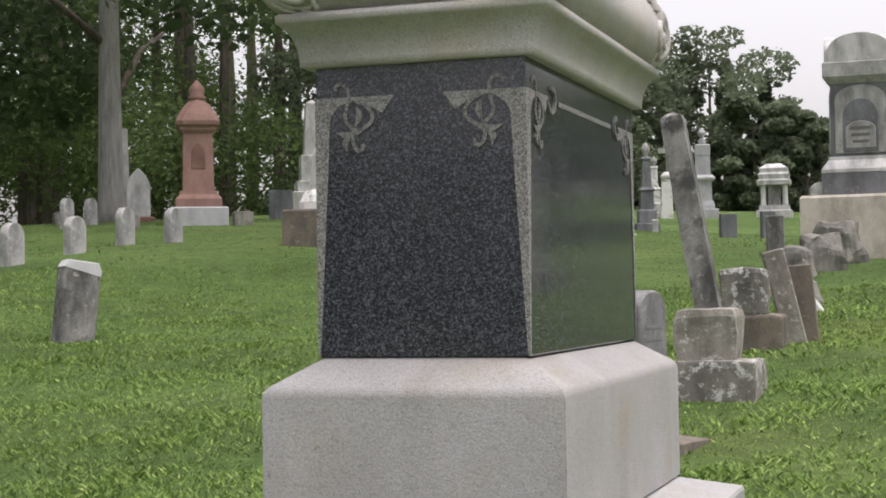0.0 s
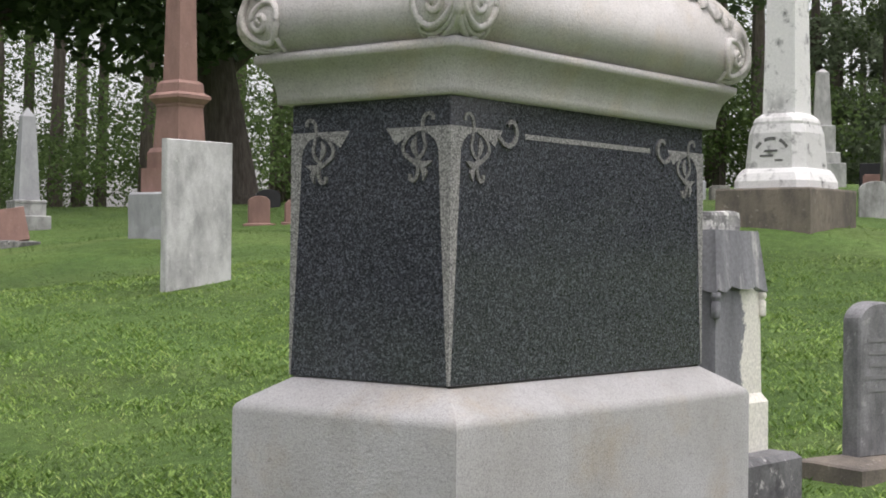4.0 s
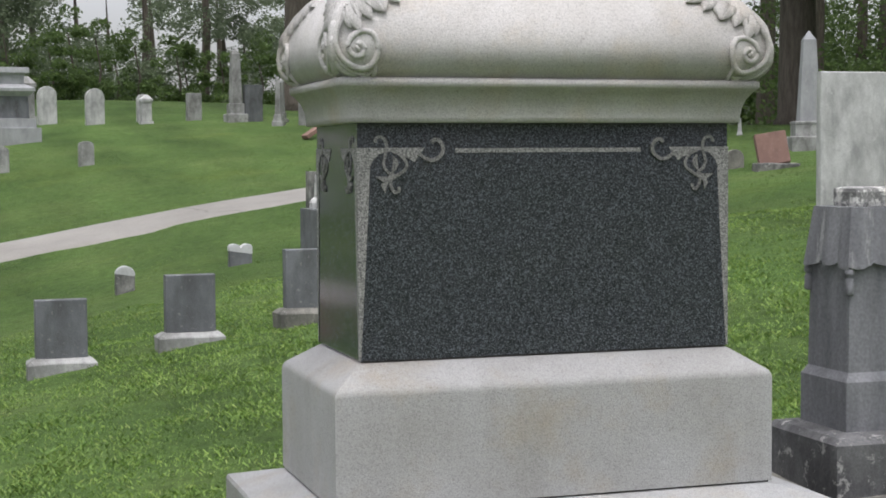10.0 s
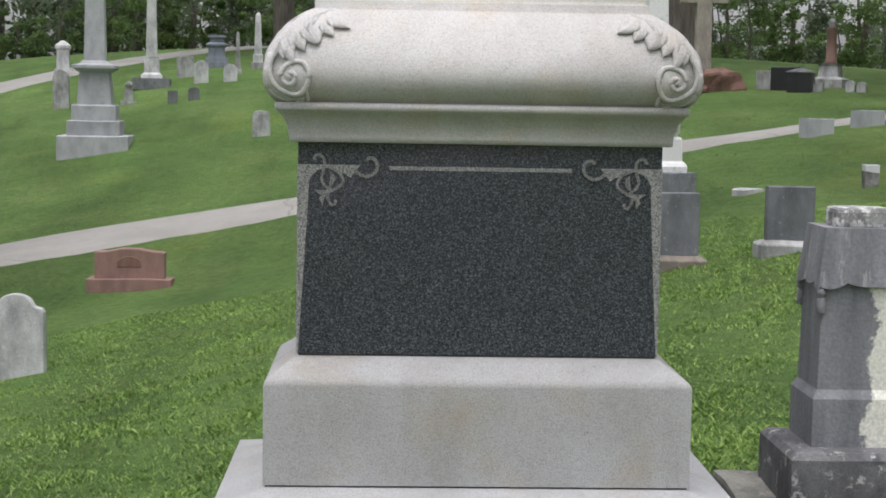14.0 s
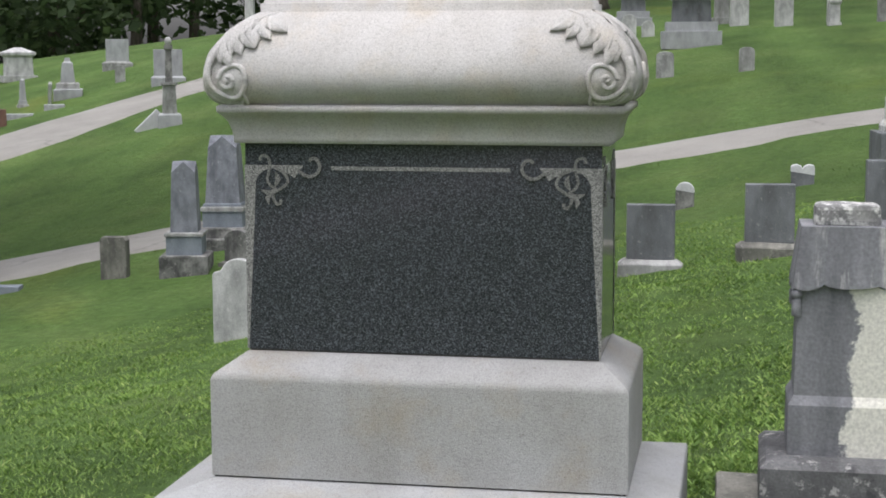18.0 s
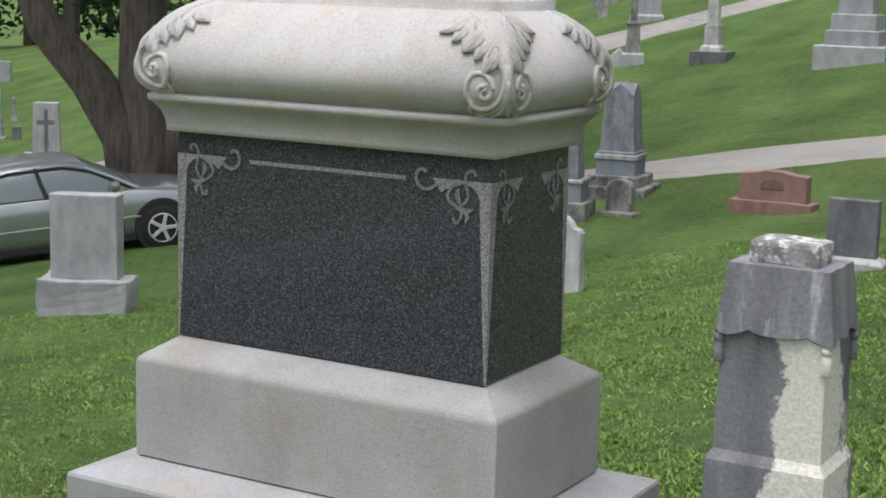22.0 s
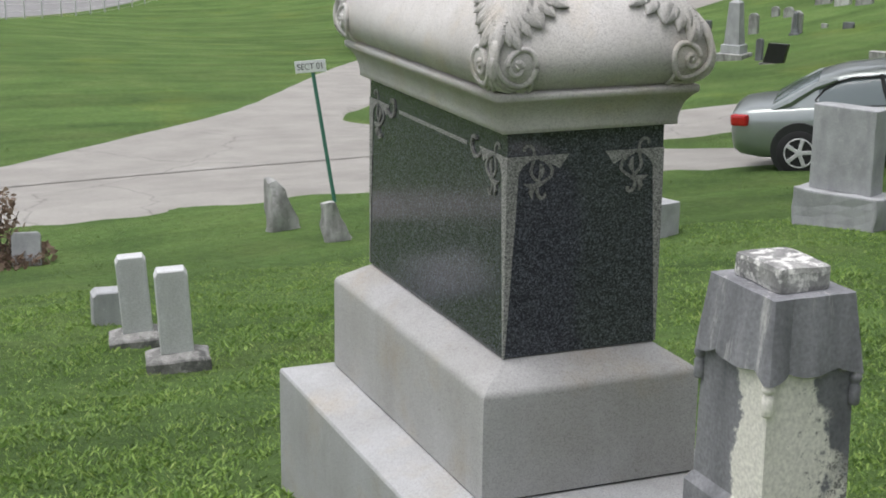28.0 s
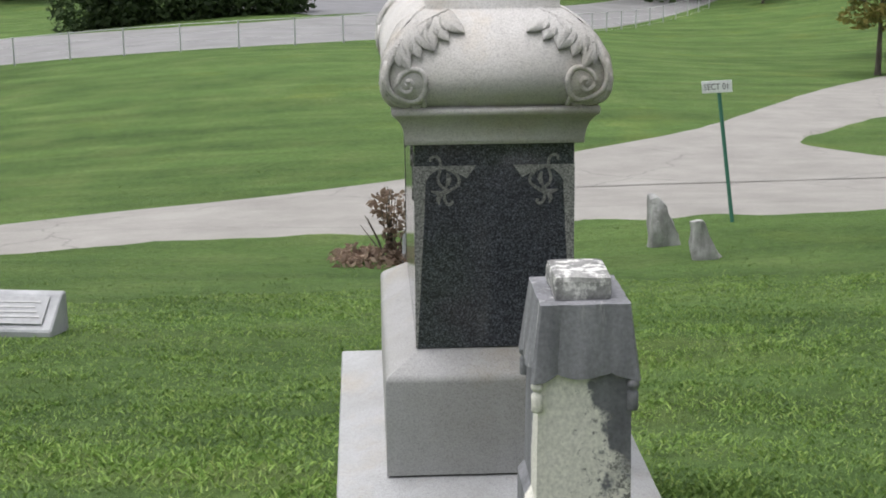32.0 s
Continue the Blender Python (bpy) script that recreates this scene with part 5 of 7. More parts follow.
part("roof", bm_loft([(0.46, 0.46, 0.87), (0.48, 0.48, 0.98), (0.4, 0.4, 1.02), (0.44, 0.44, 1.14), (0.38, 0.38, 1.2), (0.40, 0.40, 1.3), (0.2, 0.2, 1.42)]), MARBLE_WHITE, t)
FAR = "far stones on the east crest"
def urn_pillar(x, y, k, high, mat, label):
    t = thing("urn_pillar", label, "monument", at(x, y, -70, 0.03) @ Matrix.Diagonal((k, k, high, 1)), FAR)
    for nm, r in (("base", [(0.30, 0.30, -0.2), (0.30, 0.30, 0.16), (0.28, 0.28, 0.18)]), ("step", [(0.23, 0.23, 0.175), (0.23, 0.23, 0.42), (0.20, 0.20, 0.45)]), ("die", [(0.17, 0.17, 0.445), (0.16, 0.16, 0.80), (0.20, 0.20, 0.84), (0.15, 0.15, 0.90)]), ("shaft", [(0.125, 0.125, 0.895), (0.095, 0.095, 1.42), (0.13, 0.13, 1.46), (0.10, 0.10, 1.50)])):
        part(nm, bm_loft(r, bevel=0.006), mat, t)
    part("urn", bm_lathe([(0.06, 1.495), (0.04, 1.53), (0.11, 1.62), (0.115, 1.68), (0.06, 1.73), (0.03, 1.78)], 12), MARBLE_PALE, t, "", True)


urn_pillar(23.4, 4.22, 0.68, 0.88, MARBLE_GREY, "grey stepped marble pillar with a small carved urn")
urn_pillar(31.0, 5.55, 0.70, 0.78, MARBLE_BLOTCH, "white blotched marble pillar with a small carved urn")
t = thing("urn_monument", "tall pale grey stepped monument with an urn finial", "monument", at(31.75, 4.58, -78, 0.03), FAR)
for nm, r in (("base", [(0.33, 0.33, -0.2), (0.33, 0.33, 0.20), (0.32, 0.32, 0.215)]), ("step", [(0.245, 0.245, 0.21), (0.245, 0.245, 0.29), (0.215, 0.215, 0.40)]), ("die", [(0.195, 0.195, 0.395), (0.185, 0.185, 0.84)]), ("cornice", [(0.19, 0.19, 0.835), (0.265, 0.265, 0.885), (0.265, 0.265, 0.925), (0.19, 0.19, 0.99)]), ("shaft", [(0.17, 0.17, 0.985), (0.16, 0.16, 1.42), (0.172, 0.172, 1.44), (0.172, 0.172, 1.66), (0.15, 0.15, 1.685)])):
    part(nm, bm_loft(r, bevel=0.006), GREYGRAN, t)
part("urn", bm_lathe([(0.13, 1.68), (0.08, 1.73), (0.10, 1.77), (0.05, 1.81), (0.04, 1.85), (0.095, 1.92), (0.10, 1.97), (0.05, 2.01), (0.03, 2.07)], 14), GREYGRAN, t, "carved urn finial", True)
t = thing("far_obelisk", "slender tilted white marble pillar with a capped head", "obelisk", at(30.7, 5.22, -75, 0.03, 0, 3), FAR)
part("shaft", bm_loft([(0.135, 0.135, -0.1), (0.135, 0.135, 0.12), (0.10, 0.10, 0.90)], bevel=0.006), MARBLE_BLOTCH, t)
part("cap", bm_loft([(0.10, 0.10, 0.895), (0.125, 0.125, 0.93), (0.125, 0.125, 0.97), (0.03, 0.03, 1.06)], bevel=0.005), MARBLE_WHITE, t, "white pointed cap")
t = thing("round_topped_obelisk", "round-topped grey granite obelisk on a square base", "obelisk", at(27.0, 6.1, -70, 0.03), FAR)
part("base", bm_loft([(0.21, 0.21, -0.2), (0.21, 0.21, 0.17), (0.15, 0.15, 0.20)], bevel=0.006), GREYGRAN, t)
part("shaft", bm_loft([(0.14, 0.14, 0.195), (0.115, 0.115, 0.79), (0.10, 0.10, 0.85), (0.065, 0.065, 0.90), (0.02, 0.02, 0.925)], bevel=0.012), MARBLE_GREY, t)
headstone("flat", 20.2, 4.64, 0.70, 0.30, 0.22, GREYGRAN, "low rock-faced grey granite block", -72, group=FAR, rough=0.012)
headstone("flat", 19.0, 4.94, 0.42, 0.26, 0.20, SANDSTONE, "low rough pale brown stone block", -72, group=FAR, rough=0.014)
headstone("flat", 20.1, 4.13, 0.14, 0.12, 0.32, MARBLE_DIRTY, "narrow dark marble stub beside a granite block", -72, group=FAR)
headstone("gothic", 25.5, 6.75, 0.21, 0.09, 0.42, MARBLE_WHITE, "small pointed white marble slab", -40, group=FAR)
headstone("flat", 26.6, 6.44, 0.16, 0.10, 0.27, MARBLE_WHITE, "small tilted white marble marker", -70, tilt=12, group=FAR)
headstone("flat", 22.7, 3.94, 0.10, 0.08, 0.24, MARBLE_WHITE, "thin white marble stub beside the urn pillar", -80, tilt=8, group=FAR)
obelisk(20.5, 4.0, -70, MATS, [(0.16, -0.1, 0.04, "w"), (0.075, 0.035, 0.24, "n")], (0.042, 0.235, 0.038, 0.61, "w"), 0.012, "slim white marble post on a stepped base", FAR, "marble_post")
bleached_top(headstone("flat", 22.0, 3.22, 0.10, 0.10, 0.33, MARBLE_DIRTY, "small square post with a white head on a slab", -80, (0.19, 0.17, 0.05), MARBLE_WHITE, group=FAR), "flat", 0.10, 0.10, 0.33, 0.12)
t = thing("guide_post", "thin grey post with a short pale sign board", "sign", at(45.1, 7.85, -80, 0.03))
part("post", bm_box(0.09, 0.09, 2.1, -0.1, 0.01), WOOD_GREY, t)
part("board", bm_box(0.56, 0.05, 0.17, 1.86, 0.01), MARBLE_PALE, t, "pale sign board")
for k, (x, y, kd, w, h, mm) in enumerate(((20.6, 2.4, "flat", 0.25, 0.4, MARBLE_GREY), (21.5, 1.9, "flat", 0.22, 0.45, MARBLE_GREY), (33, 2.1, "round", 0.5, 0.9, MARBLE_PALE), (36, 1.2, "scroll", 0.9, 0.5, MARBLE_WHITE), (24, 11.5, "flat", 0.45, 0.6, MARBLE_GREY), (24.6, 9.8, "scroll", 0.4, 0.4, PINK), (25.8, 10.4, "flat", 0.42, 0.6, BLACKGRAN))):
    headstone(kd, x, y, w, 0.16, h, mm, "distant weathered stone on the crest", -70, group=FAR)
obelisk(29.5, 13.2, -60, MATS, [(0.5, -0.1, 0.55, "w"), (0.38, 0.545, 0.8, "w"), (0.28, 0.795, 1.4, "w")], (0.2, 1.395, 0.14, 2.6, "w"), 0.1, "white marble monument under the trees", FAR, "far_monument")
# north-east
t = thing("black_monument", "large black granite slab monument on a wide base", "monument", at(18.67, 16.33, -45, 0.05))
part("base", bm_box(1.45, 0.6, 0.42, -0.15, 0.01), GREYGRAN, t, "grey granite base")
part("slab", bm_box(0.98, 0.32, 1.05, 0.265, 0.01, topx=0.97), BLACKGRAN, t)
headstone("flat", 20.1, 16.0, 0.5, 0.2, 0.35, BLACKGRAN, "low black granite marker", -45)
headstone("arch", 16.3, 17.4, 0.44, 0.15, 0.35, BLACKGRAN, "small dark arched stone", -40)
t = thing("leaning_pink_block", "pink granite block tilted on a pale stone", "gravestone", at(9.6, 15.45, -20, 0.04))
part("base", roughen(bm_box(0.62, 0.36, 0.20, -0.08, 0.02), 0.02, 5, 2, 15), CHALK, t)
part("tablet", turned(bm_box(0.44, 0.16, 0.46, 0.10, 0.012), Matrix.Rotation(radians(-9), 4, "Y") @ Matrix.Rotation(radians(-10), 4, "X")), PINK, t)
obelisk(11.5, 17.8, -20, MATS, [(0.30, -0.1, 0.22, "p"), (0.24, 0.215, 0.42, "p"), (0.25, 0.415, 0.46, "p")], (0.165, 0.455, 0.10, 1.75, "n"), 0.14, "pale grey obelisk on a stepped base", name="grey_obelisk")
headstone("round", 9.5, 16.5, 0.27, 0.12, 0.3, LIMESTONE, "small mossy rounded marker", -20)
headstone("flat", 7.8, 13.95, 0.40, 0.30, 0.06, MARBLE_WHITE, "flat white stone lying in grass", 20, name="flat_marker")
headstone("arch", 9.82, 19.7, 0.40, 0.2, 0.34, REDBROWN, "red granite headstone on a pale base", -15, (0.62, 0.36, 0.24), GREYGRAN)
obelisk(8.9, 20.0, -15, MATS, [(0.32, -0.1, 0.18, "n"), (0.24, 0.175, 0.32, "n")], (0.14, 0.315, 0.11, 1.3, "n"), 0.12, "narrow grey obelisk beside the red stone", name="grey_obelisk")
for x, y in ((6.62, 20.1), (7.6, 20.6), (9.0, 19.2)):
    headstone("flat", x, y, 0.5, 0.26, 0.3, GREYGRAN, "low rock-faced grey granite marker by the lane", 20, group="low markers by the lane", rough=0.012)
t = thing("granite_tomb", "large pale granite tomb block on a stepped base", "monument", at(9.4, 21.7, 10, 0.05))
part("base", bm_box(1.62, 1.1, 0.40, -0.2, 0.01), GREYGRAN, t)
part("step", bm_box(1.34, 0.85, 0.2, 0.195, 0.01), GREYGRAN, t)
part("die", bm_box(1.12, 0.66, 0.82, 0.39, 0.01), GREYGRAN, t)
part("lid", bm_loft([(0.56, 0.33, 1.2), (0.62, 0.39, 1.25), (0.62, 0.39, 1.33), (0.4, 0.2, 1.4)]), GREYGRAN, t)


# ---- stones on the far lawns ----
def far(kind, x, y, w, h, mat, label, turn=0):
    m = MATS[mat]
    grp = "stones on the far lawn" if x > -15 else "stones on the western slope"
    if kind in ("round", "flat", "arch", "scroll"):
        return headstone(kind, x, y, w, min(0.45 * w + 0.06, 0.3), h, m, label, turn, group=grp)
    if kind == "ob":
        return obelisk(x, y, turn, MATS, [(w * 0.5, -0.05, h * 0.12, "p" if mat != "g" else "g"), (w * 0.36, h * 0.115, h * 0.26, mat)], (w * 0.28, h * 0.255, w * 0.2, h * 0.93, mat), h * 0.07, label, grp, "far_obelisk")
    name = {"caps": "capped_pillar", "urn": "urn_marker", "wob": "white_shaft_monument", "ped": "stepped_monument", "blackbox": "black_tomb", "redcol": "red_column", "tombroof": "gabled_tomb", "rock": "rock_faced_headstone", "barrel": "rounded_marker", "cross22": "cross_headstone", "slant": "leaning_marker"}[kind]
    t = thing(name, label, "monument", at(x, y, turn, 0.04), grp)
    if kind == "caps":
        part("base", bm_box(w, w * 0.8, h * 0.2, -0.05, 0.01), m, t)
        part("die", bm_box(w * 0.78, w * 0.62, h * 0.56, h * 0.145, 0.01, topx=0.95), m, t)
        part("cap", bm_loft([(w * 0.37, w * 0.3, h * 0.70), (w * 0.47, w * 0.38, h * 0.78), (w * 0.47, w * 0.38, h * 0.85), (w * 0.1, w * 0.08, h)]), m, t)
    elif kind == "urn":
        part("base", bm_box(w, w, h * 0.25, -0.05, 0.01), m, t)
        part("die", bm_box(w * 0.6, w * 0.6, h * 0.4, h * 0.195, 0.01), m, t)
        part("urn", bm_lathe([(w * 0.3, h * 0.59), (w * 0.12, h * 0.66), (w * 0.26, h * 0.78), (w * 0.28, h * 0.86), (w * 0.14, h * 0.93), (w * 0.06, h)], 12), m, t, "", True)
    elif kind == "wob":
        part("base", bm_box(w, w, 0.32, -0.05, 0.01), MARBLE_GREY, t)
        part("plinth", bm_loft([(w * 0.28, w * 0.28, 0.265), (w * 0.27, w * 0.27, 0.36), (w * 0.2, w * 0.2, 0.42), (w * 0.19, w * 0.19, 0.8), (w * 0.2, w * 0.2, 0.84)]), m, t)
        part("shaft", bm_loft([(w * 0.15, w * 0.15, 0.835), (w * 0.1, w * 0.1, 3.4), (0.01, 0.01, 3.55)]), m, t)
    elif kind == "ped":
        part("base", roughen(bm_box(w, w * 0.8, h * 0.24, -0.05, 0.01), 0.01, 4, 2, x), m, t)
        part("step", bm_box(w * 0.86, w * 0.66, h * 0.15, h * 0.185, 0.01), m, t)
        part("die", bm_box(w * 0.66, w * 0.5, h * 0.30, h * 0.33, 0.01, topx=0.94), MARBLE_GREY if mat != "z" else m, t)
        part("cornice", bm_loft([(w * 0.32, w * 0.25, h * 0.625), (w * 0.42, w * 0.33, h * 0.69), (w * 0.42, w * 0.33, h * 0.73), (w * 0.28, w * 0.22, h * 0.78)]), m, t)
        part("top", bm_loft([(w * 0.26, w * 0.2, h * 0.775), (w * 0.26, w * 0.2, h * 0.90), (w * 0.34, w * 0.28, h * 0.93), (w * 0.33, w * 0.27, h)]), m, t)
    elif kind == "blackbox":
        part("die", bm_box(w, w * 0.8, h * 0.92, -0.05, 0.01), BLACKGRAN, t)
        part("roof", bm_loft([(w * 0.55, w * 0.45, h * 0.86), (w * 0.1, w * 0.1, h * 1.02)]), MARBLE_GREY, t)
    elif kind == "redcol":
        part("base", bm_loft([(0.34, 0.34, -0.1), (0.34, 0.34, 0.2), (0.22, 0.22, 0.26), (0.2, 0.2, 0.5), (0.24, 0.24, 0.54)]), MARBLE_PALE, t)
        part("column", bm_lathe([(0.15, 0.53), (0.12, 0.6), (0.105, h * 0.85), (0.15, h * 0.88)], 14), PINK, t, "red granite column", True)
        part("urn", bm_lathe([(0.1, h * 0.87), (0.05, h * 0.9), (0.11, h * 0.95), (0.04, h * 1.02)], 12), MARBLE_DIRTY, t, "", True)
    elif kind == "tombroof":
        part("walls", bm_box(w * 0.85, w * 0.6, h * 0.7, -0.05, 0.01), m, t)
        part("roof", bm_loft([(w * 0.55, w * 0.4, h * 0.6), (w * 0.55, w * 0.4, h * 0.7), (w * 0.3, 0.02, h)]), m, t)
    elif kind == "rock":
        part("base", roughen(bm_box(w, w * 0.5, h * 0.3, -0.06, 0.01), 0.02, 4, 2, x), m, t)
        part("tablet", roughen(bm_box(w * 0.8, w * 0.28, h * 0.76, h * 0.22, 0.02), 0.03, 4, 3, y), m, t)
    elif kind == "barrel":
        part("base", bm_box(w, w * 0.6, h * 0.35, -0.05, 0.01), GREYGRAN, t)
        b = bm_lathe([(0.02, -w * 0.46), (h * 0.3, -w * 0.44), (h * 0.32, 0), (h * 0.3, w * 0.44), (0.02, w * 0.46)], 16)
        part("barrel", turned(b, Matrix.Translation((0, 0, h * 0.62)) @ Matrix.Rotation(math.pi / 2, 4, "Y")), m, t, "", True)
    elif kind == "cross22":
        part("base", roughen(bm_box(w * 1.7, w * 0.9, h * 0.16, -0.06, 0.01), 0.012, 4, 2, x), MARBLE_PALE, t)
        part("tablet", bm_box(w, w * 0.45, h * 0.9, h * 0.095, 0.02, topx=0.86, topy=0.86), m, t)
        cr = merge(bm_box(w * 0.13, 0.05, h * 0.80, h * 0.12, 0.004), bm_box(w * 0.62, 0.044, h * 0.08, h * 0.62, 0.004))
        part("carved_cross", turned(cr, Matrix.Translation((0, -w * 0.225, 0)) @ Matrix.Rotation(-0.035, 4, "X")), MARBLE_GREY, t, "dark carved cross")
    else:
        part("base", bm_box(w, 0.3, 0.1, -0.05, 0.01), CHALK, t)
        b = bm_box(w * 0.8, 0.18, h * 0.9, 0.045, 0.012)
        for v in b.verts:
            v.co.x += 0.25 * v.co.z
        part("tablet", b, m, t)
    return t


far("caps", -10.2, 43.68, 0.48, 1.0, "w", "white capped marble pillar on the far lawn", 5)
far("round", -8.55, 35.32, 0.4, 1.0, "p", "grey round-topped stone on the far lawn", 5)
far("urn", -6.79, 34.93, 0.39, 0.61, "p", "small urn-topped marker on the far lawn", 5)
far("wob", -6.64, 37.83, 0.99, 1.86, "w", "tall white marble shaft on a dark block on the far lawn", 5)
far("wob", -10.16, 30.04, 0.84, 1.86, "w", "white marble shaft on a dark block beside the upper lane", 5)
far("flat", -5.96, 39.57, 0.47, 0.59, "p", "square pale tablet on the far lawn", 5)
far("round", -5.32, 37.86, 0.39, 0.62, "w", "white rounded tablet on the far lawn", 5)
far("round", -4.52, 37.71, 0.37, 0.49, "w", "white rounded tablet on the far lawn", 5)
far("ped", -5.31, 41.64, 0.76, 0.97, "z", "blue-grey stepped monument on the far lawn", 5)
far("ob", -4.48, 39.39, 0.22, 1.21, "p", "slim pale obelisk on the far lawn", 5)
far("ob", -4.01, 40.52, 0.39, 1.64, "w", "white obelisk on a dark base on the far lawn", 5)
far("round", -2.69, 36.58, 0.34, 0.69, "w", "white rounded tablet on the far lawn", 5)
far("caps", -2.13, 39.37, 0.52, 1.08, "p", "capped granite pedestal on the far lawn", 5)
far("flat", -5.6, 34.29, 0.24, 0.33, "g", "small dark marker on the far lawn", 5)
far("arch", -5.09, 34.4, 0.28, 0.35, "g", "small dark marker on the far lawn", 5)
far("ped", -0.25, 33.08, 1.39, 1.75, "n", "broad stepped granite monument with a dark die on the far lawn", 5)
far("ped", -2.01, 38.85, 1.03, 1.23, "n", "stepped pale granite monument on the far lawn", 5)
far("round", 0.86, 36.73, 0.47, 0.98, "w", "large white arched tablet on the far lawn", 5)
far("caps", 0.4, 37.51, 0.5, 1.22, "p", "capped pedestal on the far lawn", 5)
far("round", 1.96, 35.76, 0.45, 0.93, "w", "large white arched tablet on the far lawn", 5)
far("caps", 3.17, 35.28, 0.33, 0.76, "w", "small white columned marker on the far lawn", 5)
far("round", -1.93, 36.21, 0.37, 0.6, "w", "white rounded tablet on the far lawn", 5)
far("round", -1.42, 35.84, 0.33, 0.43, "w", "white tilted tablet on the far lawn", 5)
far("blackbox", 8.45, 28.12, 0.5, 0.53, "k", "black granite tomb on the far lawn", -30)
far("redcol", 9.37, 29.15, 0.32, 1.5, "r", "red granite column on a pale base on the far lawn", -30)
far("round", 9.36, 27.59, 0.19, 0.27, "p", "small pale stone on the far lawn", -30)
far("round", 9.53, 27.36, 0.19, 0.25, "p", "small pale stone on the far lawn", -30)
far("flat", 8.8, 28.04, 0.22, 0.21, "p", "small pale stone on the far lawn", -30)
far("scroll", 10.0, 26.19, 0.47, 0.15, "p", "low stone on the far lawn", -30)
far("tombroof", 11.48, 23.81, 0.65, 0.31, "w", "white gabled tomb on the far lawn", -30)
far("ob", 12.39, 21.73, 0.13, 0.34, "w", "small white post on the far lawn", -30)
far("round", 3.16, 35.96, 0.28, 0.71, "w", "white urn-topped stone on the far lawn", 5)
far("ob", 5.3, 34.62, 0.5, 1.84, "p", "pale obelisk on the far lawn", 5)
far("flat", 4.39, 35.49, 0.36, 0.72, "p", "pale tablet on the far lawn", 5)
far("flat", 5.72, 34.56, 0.45, 0.93, "g", "grey tablet on the far lawn", 5)
far("ob", 6.25, 33.69, 0.31, 1.11, "p", "slim obelisk on the far lawn", -30)
far("flat", 6.81, 33.11, 0.34, 0.66, "p", "pale tablet on the far lawn", -30)
far("flat", 8.29, 28.82, 0.56, 0.51, "k", "dark square tomb on the far lawn", -30)
far("flat", 7.95, 29.23, 0.34, 0.42, "p", "pale stone on the far lawn", -30)
far("flat", 6.69, 32.71, 0.37, 0.68, "p", "pale tablet on the far lawn", -30)
far("ob", 6.04, 32.92, 0.27, 1.12, "p", "slim obelisk on the far lawn", -30)
far("round", 5.77, 34.6, 0.28, 0.92, "p", "pale rounded stone on the far lawn", 5)
far("caps", -22.28, 43.28, 1.11, 1.08, "w", "white tomb with a low pitched roof on the far western slope", 35)
far("rock", -20.14, 32.28, 1.4, 0.92, "n", "rock-faced grey granite headstone on a base on the far western slope", 35)
far("barrel", -18.63, 32.57, 0.7, 0.5, "r", "rounded pink granite marker on the far western slope", 35)
far("flat", -18.49, 33.71, 0.75, 0.53, "b", "red-brown granite headstone on the far western slope", 35)
far("flat", -19.84, 35.58, 0.54, 0.47, "n", "grey headstone on the far western slope", 35)
far("ob", -19.01, 36.7, 0.3, 0.83, "n", "grey square pillar on the far western slope", 35)
far("flat", -22.97, 41.41, 0.67, 0.52, "b", "brown headstone on the far western slope", 35)
far("flat", -24.15, 41.11, 0.81, 0.32, "n", "low pale headstone on the far western slope", 35)
far("flat", -25.05, 42.08, 0.6, 0.64, "l", "mossy headstone on the far western slope", 35)
far("flat", -25.34, 40.81, 1.25, 0.46, "n", "wide grey headstone on the far western slope", 35)
far("ob", -24.03, 38.69, 0.31, 0.56, "w", "white marble post on the far western slope", 35)
far("round", -27.71, 41.48, 0.33, 0.53, "w", "white pointed marker on the far western slope", 35)
far("ob", -26.79, 41.66, 0.18, 0.57, "w", "slim white post on the far western slope", 35)
far("urn", -21.85, 32.76, 0.44, 0.52, "d", "small dark urn marker on the far western slope", 35)
far("cross22", -24.77, 24.01, 0.68, 1.42, "n", "grey headstone with a carved cross on the far western slope", 35)
far("caps", -37.95, 33.62, 0.58, 1.44, "n", "grey capped pillar on the far western slope", 35)
far("flat", -40.29, 37.15, 1.46, 0.86, "n", "wide grey headstone pair on the far western slope", 35)
far("ob", -31.01, 27.55, 0.37, 1.38, "z", "blue-grey pillar on the far western slope", 35)
far("ob", -30.81, 28.26, 0.37, 1.26, "p", "pale pillar on the far western slope", 35)
far("urn", -30.37, 27.04, 0.39, 0.8, "w", "white urn pedestal on the far western slope", 35)
far("urn", -29.28, 26.77, 0.45, 0.77, "p", "pale urn pedestal on the far western slope", 35)
far("ob", -31.47, 29.55, 0.22, 0.76, "p", "slim pale post on the far western slope", 35)
far("flat", -28.62, 26.82, 0.22, 0.38, "g", "small dark marker on the far western slope", 35)
far("flat", -34.53, 29.96, 0.27, 0.55, "g", "dark marker on the far western slope", 35)
far("flat", -30.92, 26.67, 0.2, 0.44, "g", "dark marker on the far western slope", 35)
far("round", -44.46, 37.65, 0.41, 0.54, "p", "rounded marker on the far western slope", 35)
far("scroll", -26.09, 21.97, 0.39, 0.28, "n", "low granite marker on the far western slope", 35)
far("scroll", -25.19, 21.98, 0.36, 0.28, "n", "low granite marker on the far western slope", 35)
far("ob", -37.86, 22.71, 0.80, 1.45, "z", "grey pedestal with a pointed top on the far western slope", 35)
far("ob", -33.66, 22.6, 0.80, 1.75, "n", "dark grey stepped obelisk on the far western slope", 35)
